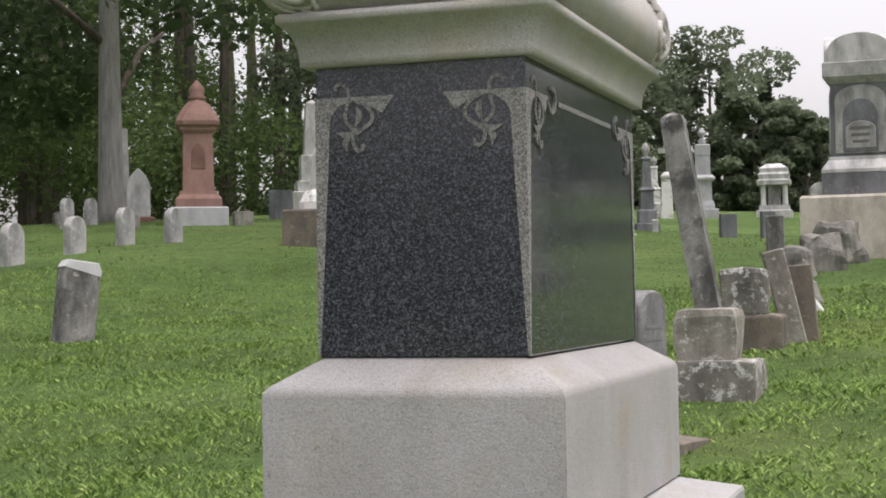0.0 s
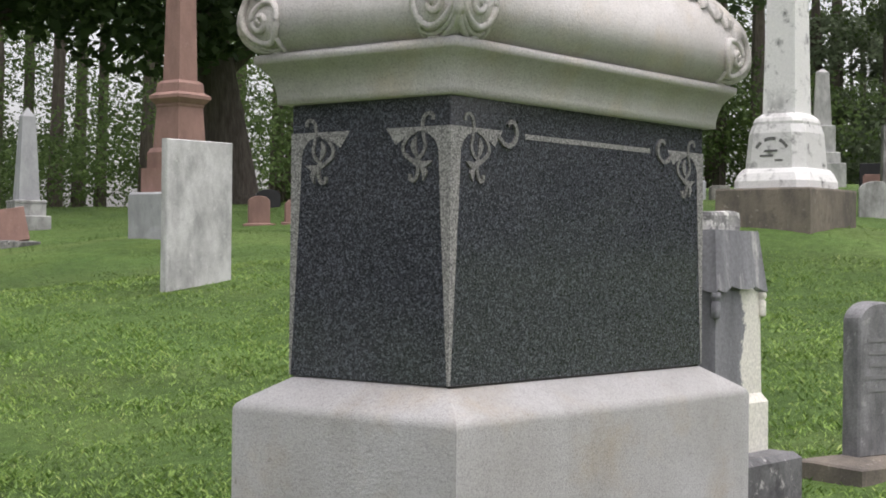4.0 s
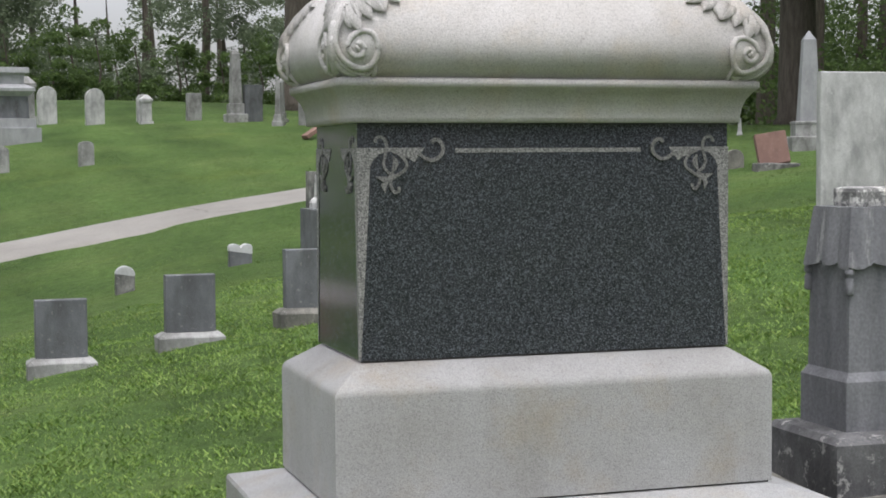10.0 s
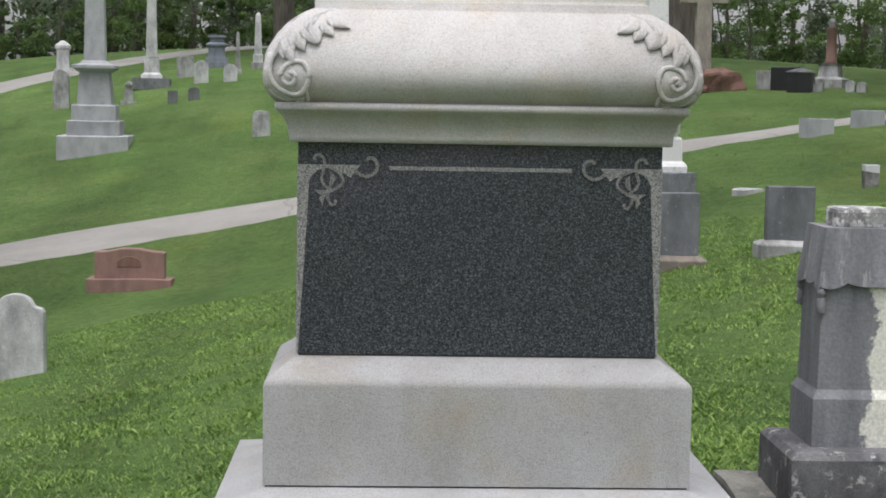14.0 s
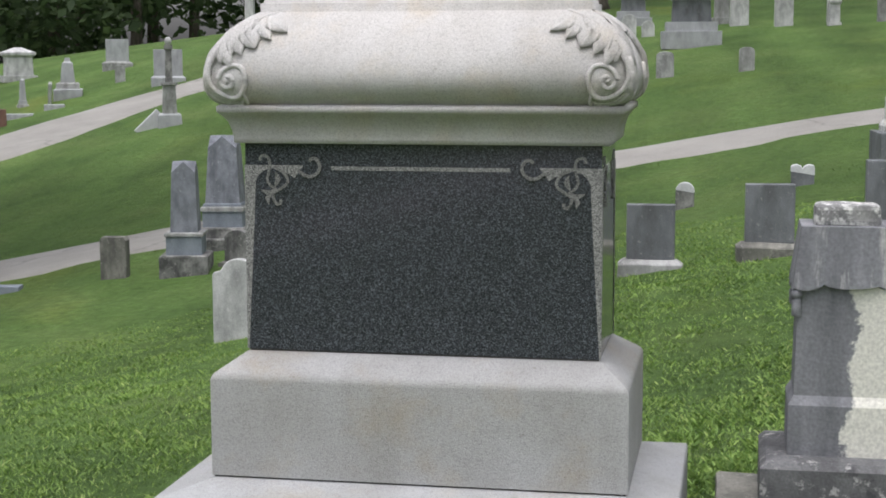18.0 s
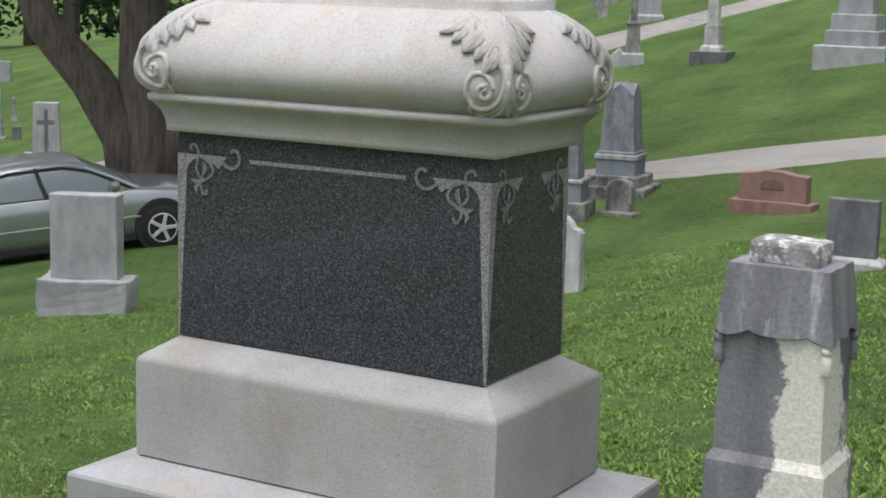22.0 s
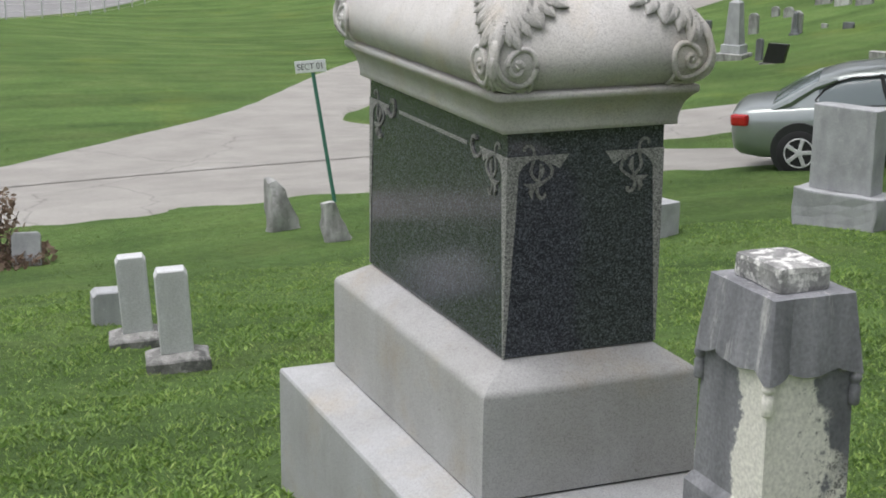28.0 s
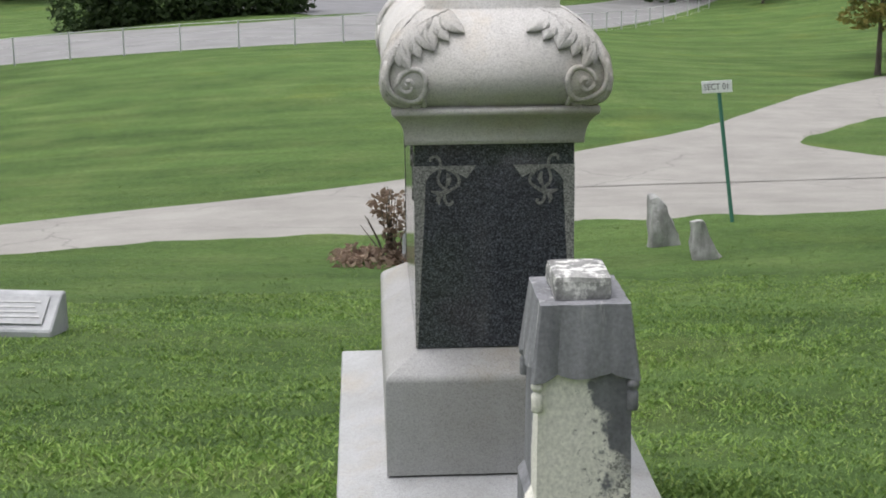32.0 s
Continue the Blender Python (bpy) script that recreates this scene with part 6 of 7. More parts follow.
far("slant", -31.37, 22.38, 0.7, 0.6, "k", "black leaning marker on the far western slope", 35)
far("ob", -36.65, 26.72, 0.29, 0.74, "g", "dark post on the far western slope", 35)
far("round", -38.79, 26.62, 0.3, 0.71, "p", "pale marker on the far western slope", 35)
far("round", -32.48, 22.67, 0.19, 0.64, "g", "dark marker on the far western slope", 35)
far("scroll", -41.56, 32.08, 0.54, 0.29, "w", "low white marker on the far western slope", 35)
far("round", -42.42, 29.9, 0.27, 0.39, "p", "pale marker on the far western slope", 35)
far("round", -41.47, 29.8, 0.34, 0.38, "p", "pale marker on the far western slope", 35)
far("scroll", -35.57, 27.91, 0.32, 0.22, "g", "low marker on the far western slope", 35)
far("scroll", -42.46, 27.17, 0.28, 0.36, "g", "low marker on the far western slope", 35)
far("ob", -49.51, 36.51, 0.24, 0.98, "p", "pale post on the far western slope", 35)
far("caps", -47.09, 36.14, 0.39, 1.04, "n", "capped post on the far western slope", 35)
far("rock", -38.59, 20.55, 0.92, 0.65, "l", "brown lumpy stone on the far western slope", 35)
far("ob", -30.8, 16.24, 0.29, 0.4, "p", "short pale post on the far western slope", 35)
far("scroll", -22.95, 30.28, 1.0, 1.0, "n", "rough grey headstone on the far western slope", 35)

for x, y, w, h, kd in ((-27.7, 22.98, 0.42, 0.36, "flat"), (-26.98, 23.22, 0.42, 0.32, "flat"), (-36.82, 26.9, 0.31, 0.74, "round"), (-43.12, 32.41, 0.57, 0.27, "scroll"), (-40.44, 32.15, 0.56, 0.30, "scroll"), (-36.82, 27.93, 0.18, 0.16, "flat")):
    far(kd, x, y, w, h, "p", "weathered pale stone on the western slope", 35)
# stepped grey pedestal with a tall shaft north of the lane
t = thing("tall_grey_monument", "tall grey stepped granite monument with a square shaft", "monument", at(-6.38, 28.2, 4, 0.0))
for nm, r in (("base", [(0.72, 0.72, -0.2), (0.72, 0.72, 0.29), (0.70, 0.70, 0.31)]), ("step", [(0.54, 0.54, 0.305), (0.54, 0.54, 0.60), (0.52, 0.52, 0.62)]), ("upper_step", [(0.45, 0.45, 0.615), (0.45, 0.45, 0.92), (0.43, 0.43, 0.95)]), ("die", [(0.35, 0.35, 0.945), (0.30, 0.30, 1.62)]), ("cornice", [(0.32, 0.32, 1.615), (0.44, 0.44, 1.70), (0.44, 0.44, 1.76), (0.3, 0.3, 1.80), (0.24, 0.24, 1.86)]), ("shaft", [(0.215, 0.215, 1.855), (0.16, 0.16, 4.6), (0.02, 0.02, 4.8)])):
    part(nm, bm_loft(r, bevel=0.008), GREYGRAN, t)
# tall grey stone cross with a brown boulder at its foot
t = thing("tall_stone_cross", "tall plain grey stone cross on the rise", "cross", at(6.75, 30.2, 0, -0.06))
TAN = stone("tan_limestone", (0.44, 0.40, 0.34), (0.27, 0.245, 0.21), (0.56, 0.53, 0.46), 0.62)
part("shaft", bm_box(0.36, 0.26, 2.55, -0.1, 0.012, topx=0.9), TAN, t)
part("arms", bm_box(1.06, 0.22, 0.30, 1.80, 0.012), TAN, t)
t = thing("brown_boulder", "brown rough boulder and a tilted plank of stone", "boulder", at(6.9, 29.2, 10, 0.1))
part("rock", roughen(bm_box(1.15, 0.7, 0.55, 0, 0.1, topx=0.75), 0.12, 3, 4, 3), REDBROWN, t)
part("tilted_slab", turned(bm_box(0.9, 0.3, 0.09, 0, 0.01), Matrix.Translation((-0.75, -0.1, 0.26)) @ Matrix.Rotation(radians(-32), 4, "Y")), PINK, t)
headstone("flat", 10.2, 31.5, 0.45, 0.12, 0.06, MARBLE_WHITE, "flat white stone in the far lawn", 10, name="flat_marker")


# ---- the leaning section sign ----
GREEN_PAINT = plain("dull_green_paint", (0.03, 0.13, 0.085), 0.5)
WHITE_PAINT = plain("white_sign_paint", (0.68, 0.69, 0.70), 0.5)
BLACK_PAINT = plain("black_letters", (0.02, 0.02, 0.022), 0.6)
sx, sy = -15.27, 4.52
sg = thing("section_sign", "white section sign on a leaning green steel post", "sign", pose(sx, sy, gz(sx, sy) - 0.03))
top = Vector((-0.57, -0.12, 1.74))
part("post", bm_tube([(-0.05, -0.02, -0.15), (0, 0, 0), tuple(top * 0.5), tuple(top)], [0.03, 0.03, 0.03, 0.03], 6), GREEN_PAINT, sg, "leaning green steel post")
lean_m = Matrix.Translation(top + Vector((0.02, -0.03, 0.03))) @ Matrix.Rotation(radians(55), 4, "Z") @ Matrix.Rotation(radians(-7), 4, "Y")
part("plate", turned(bm_box(0.44, 0.012, 0.165, -0.06, 0.004), lean_m), WHITE_PAINT, sg, "white sign plate")
fc = bpy.data.curves.new("sign_text", "FONT")
fc.body = "SECT 01"
fc.size = 0.115
fc.align_x = "CENTER"
fo = bpy.data.objects.new("sign_text", fc)
scene.collection.objects.link(fo)
bpy.context.view_layer.update()
fm = bpy.data.meshes.new_from_object(fo.evaluated_get(bpy.context.evaluated_depsgraph_get()))
bpy.data.objects.remove(fo)
fm.transform(lean_m @ Matrix.Translation((0, -0.0085, -0.018)) @ Matrix.Rotation(math.pi / 2, 4, "X") @ Matrix.Diagonal((0.92, 1.05, 1, 1)))
fm.materials.append(BLACK_PAINT)
lt = new("lettering", fm)
lt.parent = sg
lt["label"] = "black letters SECT 01"


# ---- cars ----
def paint(name, c, metal=0.5):
    m = Mat(name, 0.28, metal)
    m.b.inputs["Coat Weight"].default_value = 0.6
    m.b.inputs["Coat Roughness"].default_value = 0.08
    g = m.ramp(m.noise(3, 3), (0.3, 0.94), (0.7, 1.05))
    return m.colour(m.mix(c, g, 1.0, "MULTIPLY")).m


# base colour lightened to carry the sky's reflection
GLASS = glass("car_glass", (0.16, 0.195, 0.205))
RUBBER = plain("tyre_rubber", (0.018, 0.018, 0.019), 0.85)
ALLOY = plain("alloy_rim", (0.62, 0.62, 0.63), 0.35, 0.15)
TRIM = plain("dark_trim", (0.02, 0.021, 0.022), 0.6)
RED_LENS = plain("red_lens", (0.45, 0.02, 0.02), 0.2)
AMBER = plain("amber_lens", (0.75, 0.33, 0.06), 0.25)
CHROME = plain("chrome_strip", (0.6, 0.61, 0.62), 0.3, 0.8)


def wheel(parent, x, y, r=0.312):
    out = 1 if y > 0 else -1
    w = part("wheel", bm_lathe([(r * 0.62, -0.10), (r * 0.93, -0.105), (r, -0.08), (r, 0.08), (r * 0.93, 0.105), (r * 0.62, 0.10)], 28), RUBBER, parent, "black rubber tyre", True)
    w.matrix_basis = pose(x, y, r, -90 * out, 0, 0)
    bms = [bm_lathe([(r * 0.56, 0.06), (r * 0.66, 0.10), (r * 0.62, 0.108), (r * 0.55, 0.085), (r * 0.52, 0.06)], 28), bm_lathe([(r * 0.17, 0.05), (r * 0.17, 0.116), (r * 0.10, 0.120)], 12)]
    for k in range(5):
        sp = bm_box(r * 0.46, r * 0.19, 0.03, 0.086, 0.006, cx=r * 0.36, topy=0.8)
        bms.append(turned(sp, Matrix.Rotation(k * math.tau / 5, 4, "Z")))
    part("rim", merge(*bms), ALLOY, w, "five-spoke alloy rim")
    part("hub_shadow", bm_lathe([(r * 0.6, 0.03), (r * 0.6, 0.045)], 20), TRIM, w)


def sedan(name, label, m, body, length=4.95, width=1.84, height=1.42):
    """A rounded four-door saloon: x forward, origin on the ground under its middle."""
    t = thing(name, label, "car", m)
    hl, hw = length / 2, width / 2
    bm = bmesh.new()
    rows = []
    stations = [(-1.0, 0.70, 0.46, 0.72), (-0.985, 0.84, 0.36, 0.86), (-0.94, 0.93, 0.30, 0.905), (-0.82, 0.98, 0.25, 0.93), (-0.62, 1.0, 0.21, 0.935), (-0.4, 1.0, 0.19, 0.94), (-0.1, 1.0, 0.19, 0.93), (0.2, 1.0, 0.19, 0.915), (0.42, 0.99, 0.19, 0.90), (0.62, 0.97, 0.21, 0.84), (0.78, 0.93, 0.23, 0.77), (0.9, 0.85, 0.25, 0.70), (0.965, 0.72, 0.28, 0.63), (1.0, 0.52, 0.36, 0.56)]
    for f, w, zb, zt in stations:
        f = -0.62 + (f + 0.62) * 0.84 if f < -0.62 else 0.62 + (f - 0.62) * 1.12 if f > 0.62 else f
        w *= hw
        ring = [(0, zb), (0.82 * w, zb), (0.955 * w, zb + 0.05), (w, zb + 0.2), (w * 1.0, zb + 0.5 * (zt - zb)), (w * 0.985, zb + 0.72 * (zt - zb)), (w * 0.955, zt - 0.055), (w * 0.90, zt - 0.012), (w * 0.75, zt + 0.012), (0, zt + 0.035)]
        full = ring + [(-y, z) for y, z in reversed(ring[1:-1])]
        rows.append([bm.verts.new((f * hl, y, z)) for y, z in full])
    n = len(rows[0])
    for a, b in zip(rows, rows[1:]):
        for i in range(n):
            bm.faces.new((a[i], b[i], b[(i + 1) % n], a[(i + 1) % n]))
    bm.faces.new(rows[0])
    bm.faces.new(rows[-1][::-1])
    bmesh.ops.recalc_face_normals(bm, faces=bm.faces[:])
    part("body", bm, body, t, "painted body shell", True)

    def cabin(stn, inset=0.0):
        bm = bmesh.new()
        rows = []
        for f, zb, zt, wb, wt in stn:
            wb, wt = wb * hw - inset, wt * hw - inset
            zt -= inset
            ring = [(wb, zb), (wb + (wt - wb) * 0.45, zb + (zt - zb) * 0.5), (wt, zb + (zt - zb) * 0.86), (wt * 0.88, zt - 0.012), (wt * 0.5, zt + 0.008), (0, zt + 0.012)]
            full = ring + [(-y, z) for y, z in reversed(ring[:-1])]
            rows.append([bm.verts.new((f * hl, y, z)) for y, z in full])
        n = len(rows[0])
        for a, b in zip(rows, rows[1:]):
            for i in range(n - 1):
                bm.faces.new((a[i], b[i], b[i + 1], a[i + 1]))
        return bm, rows

    h = height
    st = [(-0.71, 0.89, 0.945, 0.86, 0.80), (-0.60, 0.89, 0.945 + (h - 0.945) * 0.36, 0.90, 0.80), (-0.44, 0.90, 0.945 + (h - 0.945) * 0.76, 0.92, 0.76), (-0.30, 0.90, h - 0.025, 0.925, 0.74), (-0.12, 0.90, h, 0.925, 0.735), (0.06, 0.89, h - 0.012, 0.925, 0.74), (0.16, 0.88, h - 0.06, 0.92, 0.76), (0.30, 0.87, h - 0.24, 0.91, 0.80), (0.46, 0.86, 0.93, 0.87, 0.84)]
    gbm, _ = cabin(st)
    part("glasshouse", gbm, GLASS, t, "windows with reflected sky in their colour", True)
    # roof skin and pillars over the glass
    bm = bmesh.new()
    rows = []
    for f, zb, zt, wb, wt in [s for s in st if -0.5 < s[0] < 0.2]:
        w = wt * hw + 0.006
        rows.append([bm.verts.new((f * hl, y, z)) for y, z in ((w, zb + (zt - zb) * 0.84), (w * 0.90, zt - 0.004), (w * 0.5, zt + 0.016), (0, zt + 0.02), (-w * 0.5, zt + 0.016), (-w * 0.90, zt - 0.004), (-w, zb + (zt - zb) * 0.84))])
    for a, b in zip(rows, rows[1:]):
        for i in range(6):
            bm.faces.new((a[i], b[i], b[i + 1], a[i + 1]))
    part("roof", bm, body, t, "", True)
    for s in (-1, 1):
        def edge(f, u):
            for (f0, zb0, zt0, wb0, wt0), (f1, zb1, zt1, wb1, wt1) in zip(st, st[1:]):
                if f0 <= f <= f1:
                    k = (f - f0) / (f1 - f0)
                    zb, zt, wb, wt = zb0 + (zb1 - zb0) * k, zt0 + (zt1 - zt0) * k, (wb0 + (wb1 - wb0) * k) * hw, (wt0 + (wt1 - wt0) * k) * hw
                    z = zb + (zt - zb) * 0.86 * u
                    yy = wb + (wt - wb) * min(u * 0.9, 1)
                    return (f * hl, s * (yy + 0.004), z)
        part("rear_pillar", bm_tube([edge(-0.70, 0.1), edge(-0.6, 0.6), edge(-0.46, 0.95), edge(-0.34, 1.0)], [0.05, 0.075, 0.06, 0.03], 8), body, t)
        bm = bmesh.new()
        grid = [[bm.verts.new(Vector(edge(f, u)) + Vector((0, s * 0.008, 0.004 * u))) for u in (0.0, 0.25, 0.5, 0.75, 1.0, 1.08)] for f in np.linspace(-0.705, -0.44, 7)]
        for a, b in zip(grid, grid[1:]):
            for i in range(5):
                bm.faces.new((a[i], a[i + 1], b[i + 1], b[i]))
        part("rear_quarter", bm, body, t, "painted rear quarter panel", True)
        part("door_pillar", bm_tube([edge(-0.06, 0.0), edge(-0.085, 0.5), edge(-0.1, 1.0)], [0.035, 0.032, 0.03], 6), TRIM, t)
        part("windscreen_pillar", bm_tube([edge(0.45, 0.2), edge(0.30, 0.98), edge(0.16, 1.0)], [0.03, 0.028, 0.028], 6), body, t)
        part("window_surround", bm_tube([edge(-0.44, 0.02), edge(-0.3, 0.0), edge(0.1, 0.0), edge(0.42, 0.04)], [0.014] * 4, 5), TRIM, t)
        part("window_frame", bm_tube([edge(-0.43, 0.03), edge(-0.46, 0.35), edge(-0.41, 0.72), edge(-0.34, 0.9), edge(-0.25, 0.97), edge(0.05, 0.97), edge(0.20, 0.93), edge(0.32, 0.72), edge(0.43, 0.1)], [0.017] * 9, 5), TRIM, t)
        part("side_moulding", bm_box(length * 0.46, 0.018, 0.026, 0.50, 0.006, cx=-0.02 * hl, cy=s * (hw + 0.002)), CHROME, t, "pale side moulding")
        part("sill", bm_box(length * 0.40, 0.03, 0.09, 0.19, 0.01, cx=0.0, cy=s * (hw * 0.97)), TRIM, t)
        for fx in (-0.05, -0.44, 0.34):
            part("door_gap", bm_box(0.010, 0.008, 0.62, 0.27, 0.0, cx=fx * hl, cy=s * (hw * 0.995)), TRIM, t)
        for fx in (-0.38, 0.0):
            part("door_handle", bm_box(0.19, 0.03, 0.04, 0.745, 0.012, cx=fx * hl, cy=s * (hw * 0.985)), body, t)
        part("mirror", bm_box(0.13, 0.2, 0.13, 0.90, 0.04, cx=0.31 * hl, cy=s * (hw + 0.03)), body, t)
        part("tail_light", turned(bm_box(0.26, 0.30, 0.16, 0.0, 0.04), Matrix.Translation((-0.862 * hl, s * hw * 0.80, 0.70)) @ Matrix.Rotation(s * radians(28), 4, "Z")), RED_LENS, t, "red tail light")
        part("headlight", turned(bm_box(0.36, 0.32, 0.16, 0.0, 0.05), Matrix.Translation((0.935 * hl, s * hw * 0.66, 0.53)) @ Matrix.Rotation(-s * radians(35), 4, "Z")), CHROME, t, "clear headlight")
        part("turn_signal", turned(bm_box(0.24, 0.12, 0.13, 0.0, 0.04), Matrix.Translation((0.845 * hl, s * hw * 0.835, 0.56)) @ Matrix.Rotation(-s * radians(22), 4, "Z")), AMBER, t, "amber turn signal")
        for fx in (-1, 1):
            arch = bm_lathe([(0.30, -0.012), (0.375, -0.012), (0.385, 0.0), (0.375, 0.012), (0.30, 0.012)], 24)
            part("wheel_arch", turned(arch, Matrix.Translation((fx * 1.378 * length / 4.95, s * (hw - 0.006), 0.345)) @ Matrix.Rotation(math.pi / 2, 4, "X")), TRIM, t, "dark wheel opening")
            wheel(t, fx * 1.378 * length / 4.95, s * (hw - 0.085))
    part("bumper_strip", bm_box(0.05, width * 0.7, 0.08, 0.42, 0.02, cx=-hl * 0.905), body, t)
    part("grille", bm_box(0.05, width * 0.3, 0.12, 0.44, 0.03, cx=hl * 1.02), TRIM, t)
    return t


GREENGREY = paint("grey_green_car_paint", (0.33, 0.36, 0.352), 0.7)
BLACKCAR = paint("black_car_paint", (0.012, 0.014, 0.018), 0.2)
WHITECAR = paint("white_car_paint", (0.72, 0.73, 0.75), 0.0)
head = radians(51)
cx0, cy0 = -12.93, 12.03
zr, zf = gz(cx0 - 1.378 * math.cos(head), cy0 - 1.378 * math.sin(head)), gz(cx0 + 1.378 * math.cos(head), cy0 + 1.378 * math.sin(head))
sedan("parked_car", "grey-green saloon car parked on the lane", pose(cx0, cy0, (zr + zf) / 2 + 0.03, 0, -math.degrees(math.atan2(zf - zr, 2.756)), math.degrees(head)), GREENGREY, 4.82, height=1.36)


def boxy(name, label, m, body, length, width, height, bonnet, lights=False):
    """A van or a tall estate car, seen far off."""
    t = thing(name, label, "vehicle", m)
    hl, hw = length / 2, width / 2
    b = bm_loft([(hl, hw * 0.94, 0.28), (hl, hw, 0.5), (hl * 0.99, hw, 0.95), (hl * 0.985, hw * 0.98, 1.0)], bevel=0.03)
    part("body", b, body, t)
    c = bmesh.new()
    f0, f1 = -hl * 0.985, hl * (1 - 2 * bonnet)
    pts = [(f0, 0.985), (f1 + 0.35, 0.985), (f1 - 0.25, height - 0.05), (f1 - 0.4, height), (f0 + 0.12, height), (f0 + 0.02, height - 0.08)]
    l = [c.verts.new((x, -hw * (0.97 if z < 1.2 else 0.88), z)) for x, z in pts]
    r = [c.verts.new((x, hw * (0.97 if z < 1.2 else 0.88), z)) for x, z in pts]
    c.faces.new(l)
    c.faces.new(r[::-1])
    for i in range(6):
        j = (i + 1) % 6
        c.faces.new((l[j], l[i], r[i], r[j]))
    bmesh.ops.recalc_face_normals(c, faces=c.faces[:])
    bmesh.ops.bevel(c, geom=c.edges[:], offset=0.05, segments=2, affect="EDGES")
    part("upper_body", c, body, t)
    for s in (-1, 1):
        spans = [(f1 - 0.95, f1 - 0.15)] if body is WHITECAR else [(f0 + 0.2, f0 + 1.0), (f0 + 1.1, f1 - 1.0), (f1 - 0.9, f1 - 0.15)]
        for x0, x1 in spans:
            w = bm_box(x1 - x0, 0.03, (height - 1.0) * 0.55, 1.1, 0.02, cx=(x0 + x1) / 2, cy=s * hw * 0.93)
            part("side_window", w, GLASS, t)
        part("tail_light", bm_box(0.06, 0.16, 0.26, 0.85, 0.02, cx=-hl * 0.99, cy=s * hw * 0.84), RED_LENS, t)
        for fx in (-0.62, 0.64):
            wheel(t, fx * hl, s * (hw - 0.09), 0.34)
    part("rear_window", bm_box(0.04, width * 0.72, (height - 1.0) * 0.5, 1.12, 0.02, cx=-hl * 0.985), GLASS, t)
    return t


def on_lot(x, y, turn):
    return pose(x, y, gz(x, y) + 0.06, 0, 0, turn)


boxy("dark_estate_car", "black tall estate car with red tail lights on the lot", on_lot(-100.3, 5.6, 202), BLACKCAR, 4.6, 1.85, 1.75, 0.16)
sedan("dark_saloon", "dark saloon car parked beside the white vans", on_lot(-109.8, 1.75, 256), BLACKCAR, 4.7)
boxy("white_van", "long white panel van parked by the building", on_lot(-127, 3.4, 262), WHITECAR, 5.8, 2.0, 2.1, 0.12)
boxy("white_van", "white panel van parked behind the dark saloon", on_lot(-123.3, 0.6, 262), WHITECAR, 5.0, 1.95, 1.95, 0.14)


# ---- building, fence and pole beside the public road ----
def brick_mat():
    m = Mat("red_brick_wall", 0.9)
    n = m.node("ShaderNodeTexBrick", Scale=4.0)
    n.inputs["Color1"].default_value = (0.33, 0.14, 0.09, 1)
    n.inputs["Color2"].default_value = (0.25, 0.11, 0.075, 1)
    n.inputs["Mortar"].default_value = (0.4, 0.37, 0.33, 1)
    m.link(m.vec, n.inputs["Vector"])
    return m.colour(n.outputs["Color"]).m


BRICK = brick_mat()
SHINGLE = plain("grey_shingles", (0.17, 0.18, 0.2), 0.9, 0, 0.25, 3)
bx, by = -108.8, -6.6
bz = gz(bx, by)
h = thing("brick_building", "low red brick building with a grey hipped roof", "building", pose(bx, by, bz - 0.2, 0, 0, -6))
part("wall", bm_box(15, 9, 3.4, 0, 0.0), BRICK, h, "red brick walls")
part("roof", bm_loft([(8.2, 5.2, 3.3), (8.2, 5.2, 3.5), (3.6, 0.2, 6.2)]), SHINGLE, h, "grey shingled hipped roof")
for x in (3.0, 0.2, -2.6):
    wd = part("window", bm_box(0.9, 0.16, 1.5, 1.2, 0.02, cx=x, cy=4.52), WHITE_PAINT, h, "white-framed window")
    part("pane", bm_box(0.72, 0.06, 1.3, 1.3, 0.0, cx=x, cy=4.60), GLASS, wd)
for y in (-2.0, 0.6, 3.0):
    wd = part("window", bm_box(0.16, 0.9, 1.5, 1.2, 0.02, cx=7.52, cy=y), WHITE_PAINT, h, "white-framed window")
    part("pane", bm_box(0.06, 0.72, 1.3, 1.3, 0.0, cx=7.60, cy=y), GLASS, wd)
part("awning", bm_box(1.6, 1.4, 0.3, 2.6, 0.05, cx=5.0, cy=5.0, topx=0.8, topy=0.6), GREEN_PAINT, h, "dark green awning")
STEEL = plain("galvanised_steel", (0.5, 0.51, 0.52), 0.6, 0.1)
WOODPOLE = plain("weathered_wood_pole", (0.11, 0.085, 0.065), 0.9)
fence = thing("wire_fence", "long galvanised wire fence on steel posts", "fence", pose(0, 0, 0))
line = smooth_line([(-61, -30), (-60.5, -18), (-60.2, -13.1), (-59.3, -9.4), (-59.3, -4.8), (-62.1, -0.4), (-68.5, 3.9), (-77.6, 8.7), (-110, 25.2)], 40)
run, prev = 0.0, line[0]
last = line[0]
for p in line[1:]:
    run += (p - last).length
    last = p
    if run < 2.35:
        continue
    run = 0.0
    z = gz(p.x, p.y)
    part("post", bm_tube([(p.x, p.y, z - 0.2), (p.x, p.y, z + 1.15)], [0.032, 0.032], 6), STEEL, fence)
    for hgt, r in ((1.12, 0.016), (0.75, 0.006), (0.4, 0.006), (0.08, 0.006)):
        part("rail", bm_tube([(prev.x, prev.y, gz(prev.x, prev.y) + hgt), (p.x, p.y, z + hgt)], [r, r], 4), STEEL, fence)
    prev = p
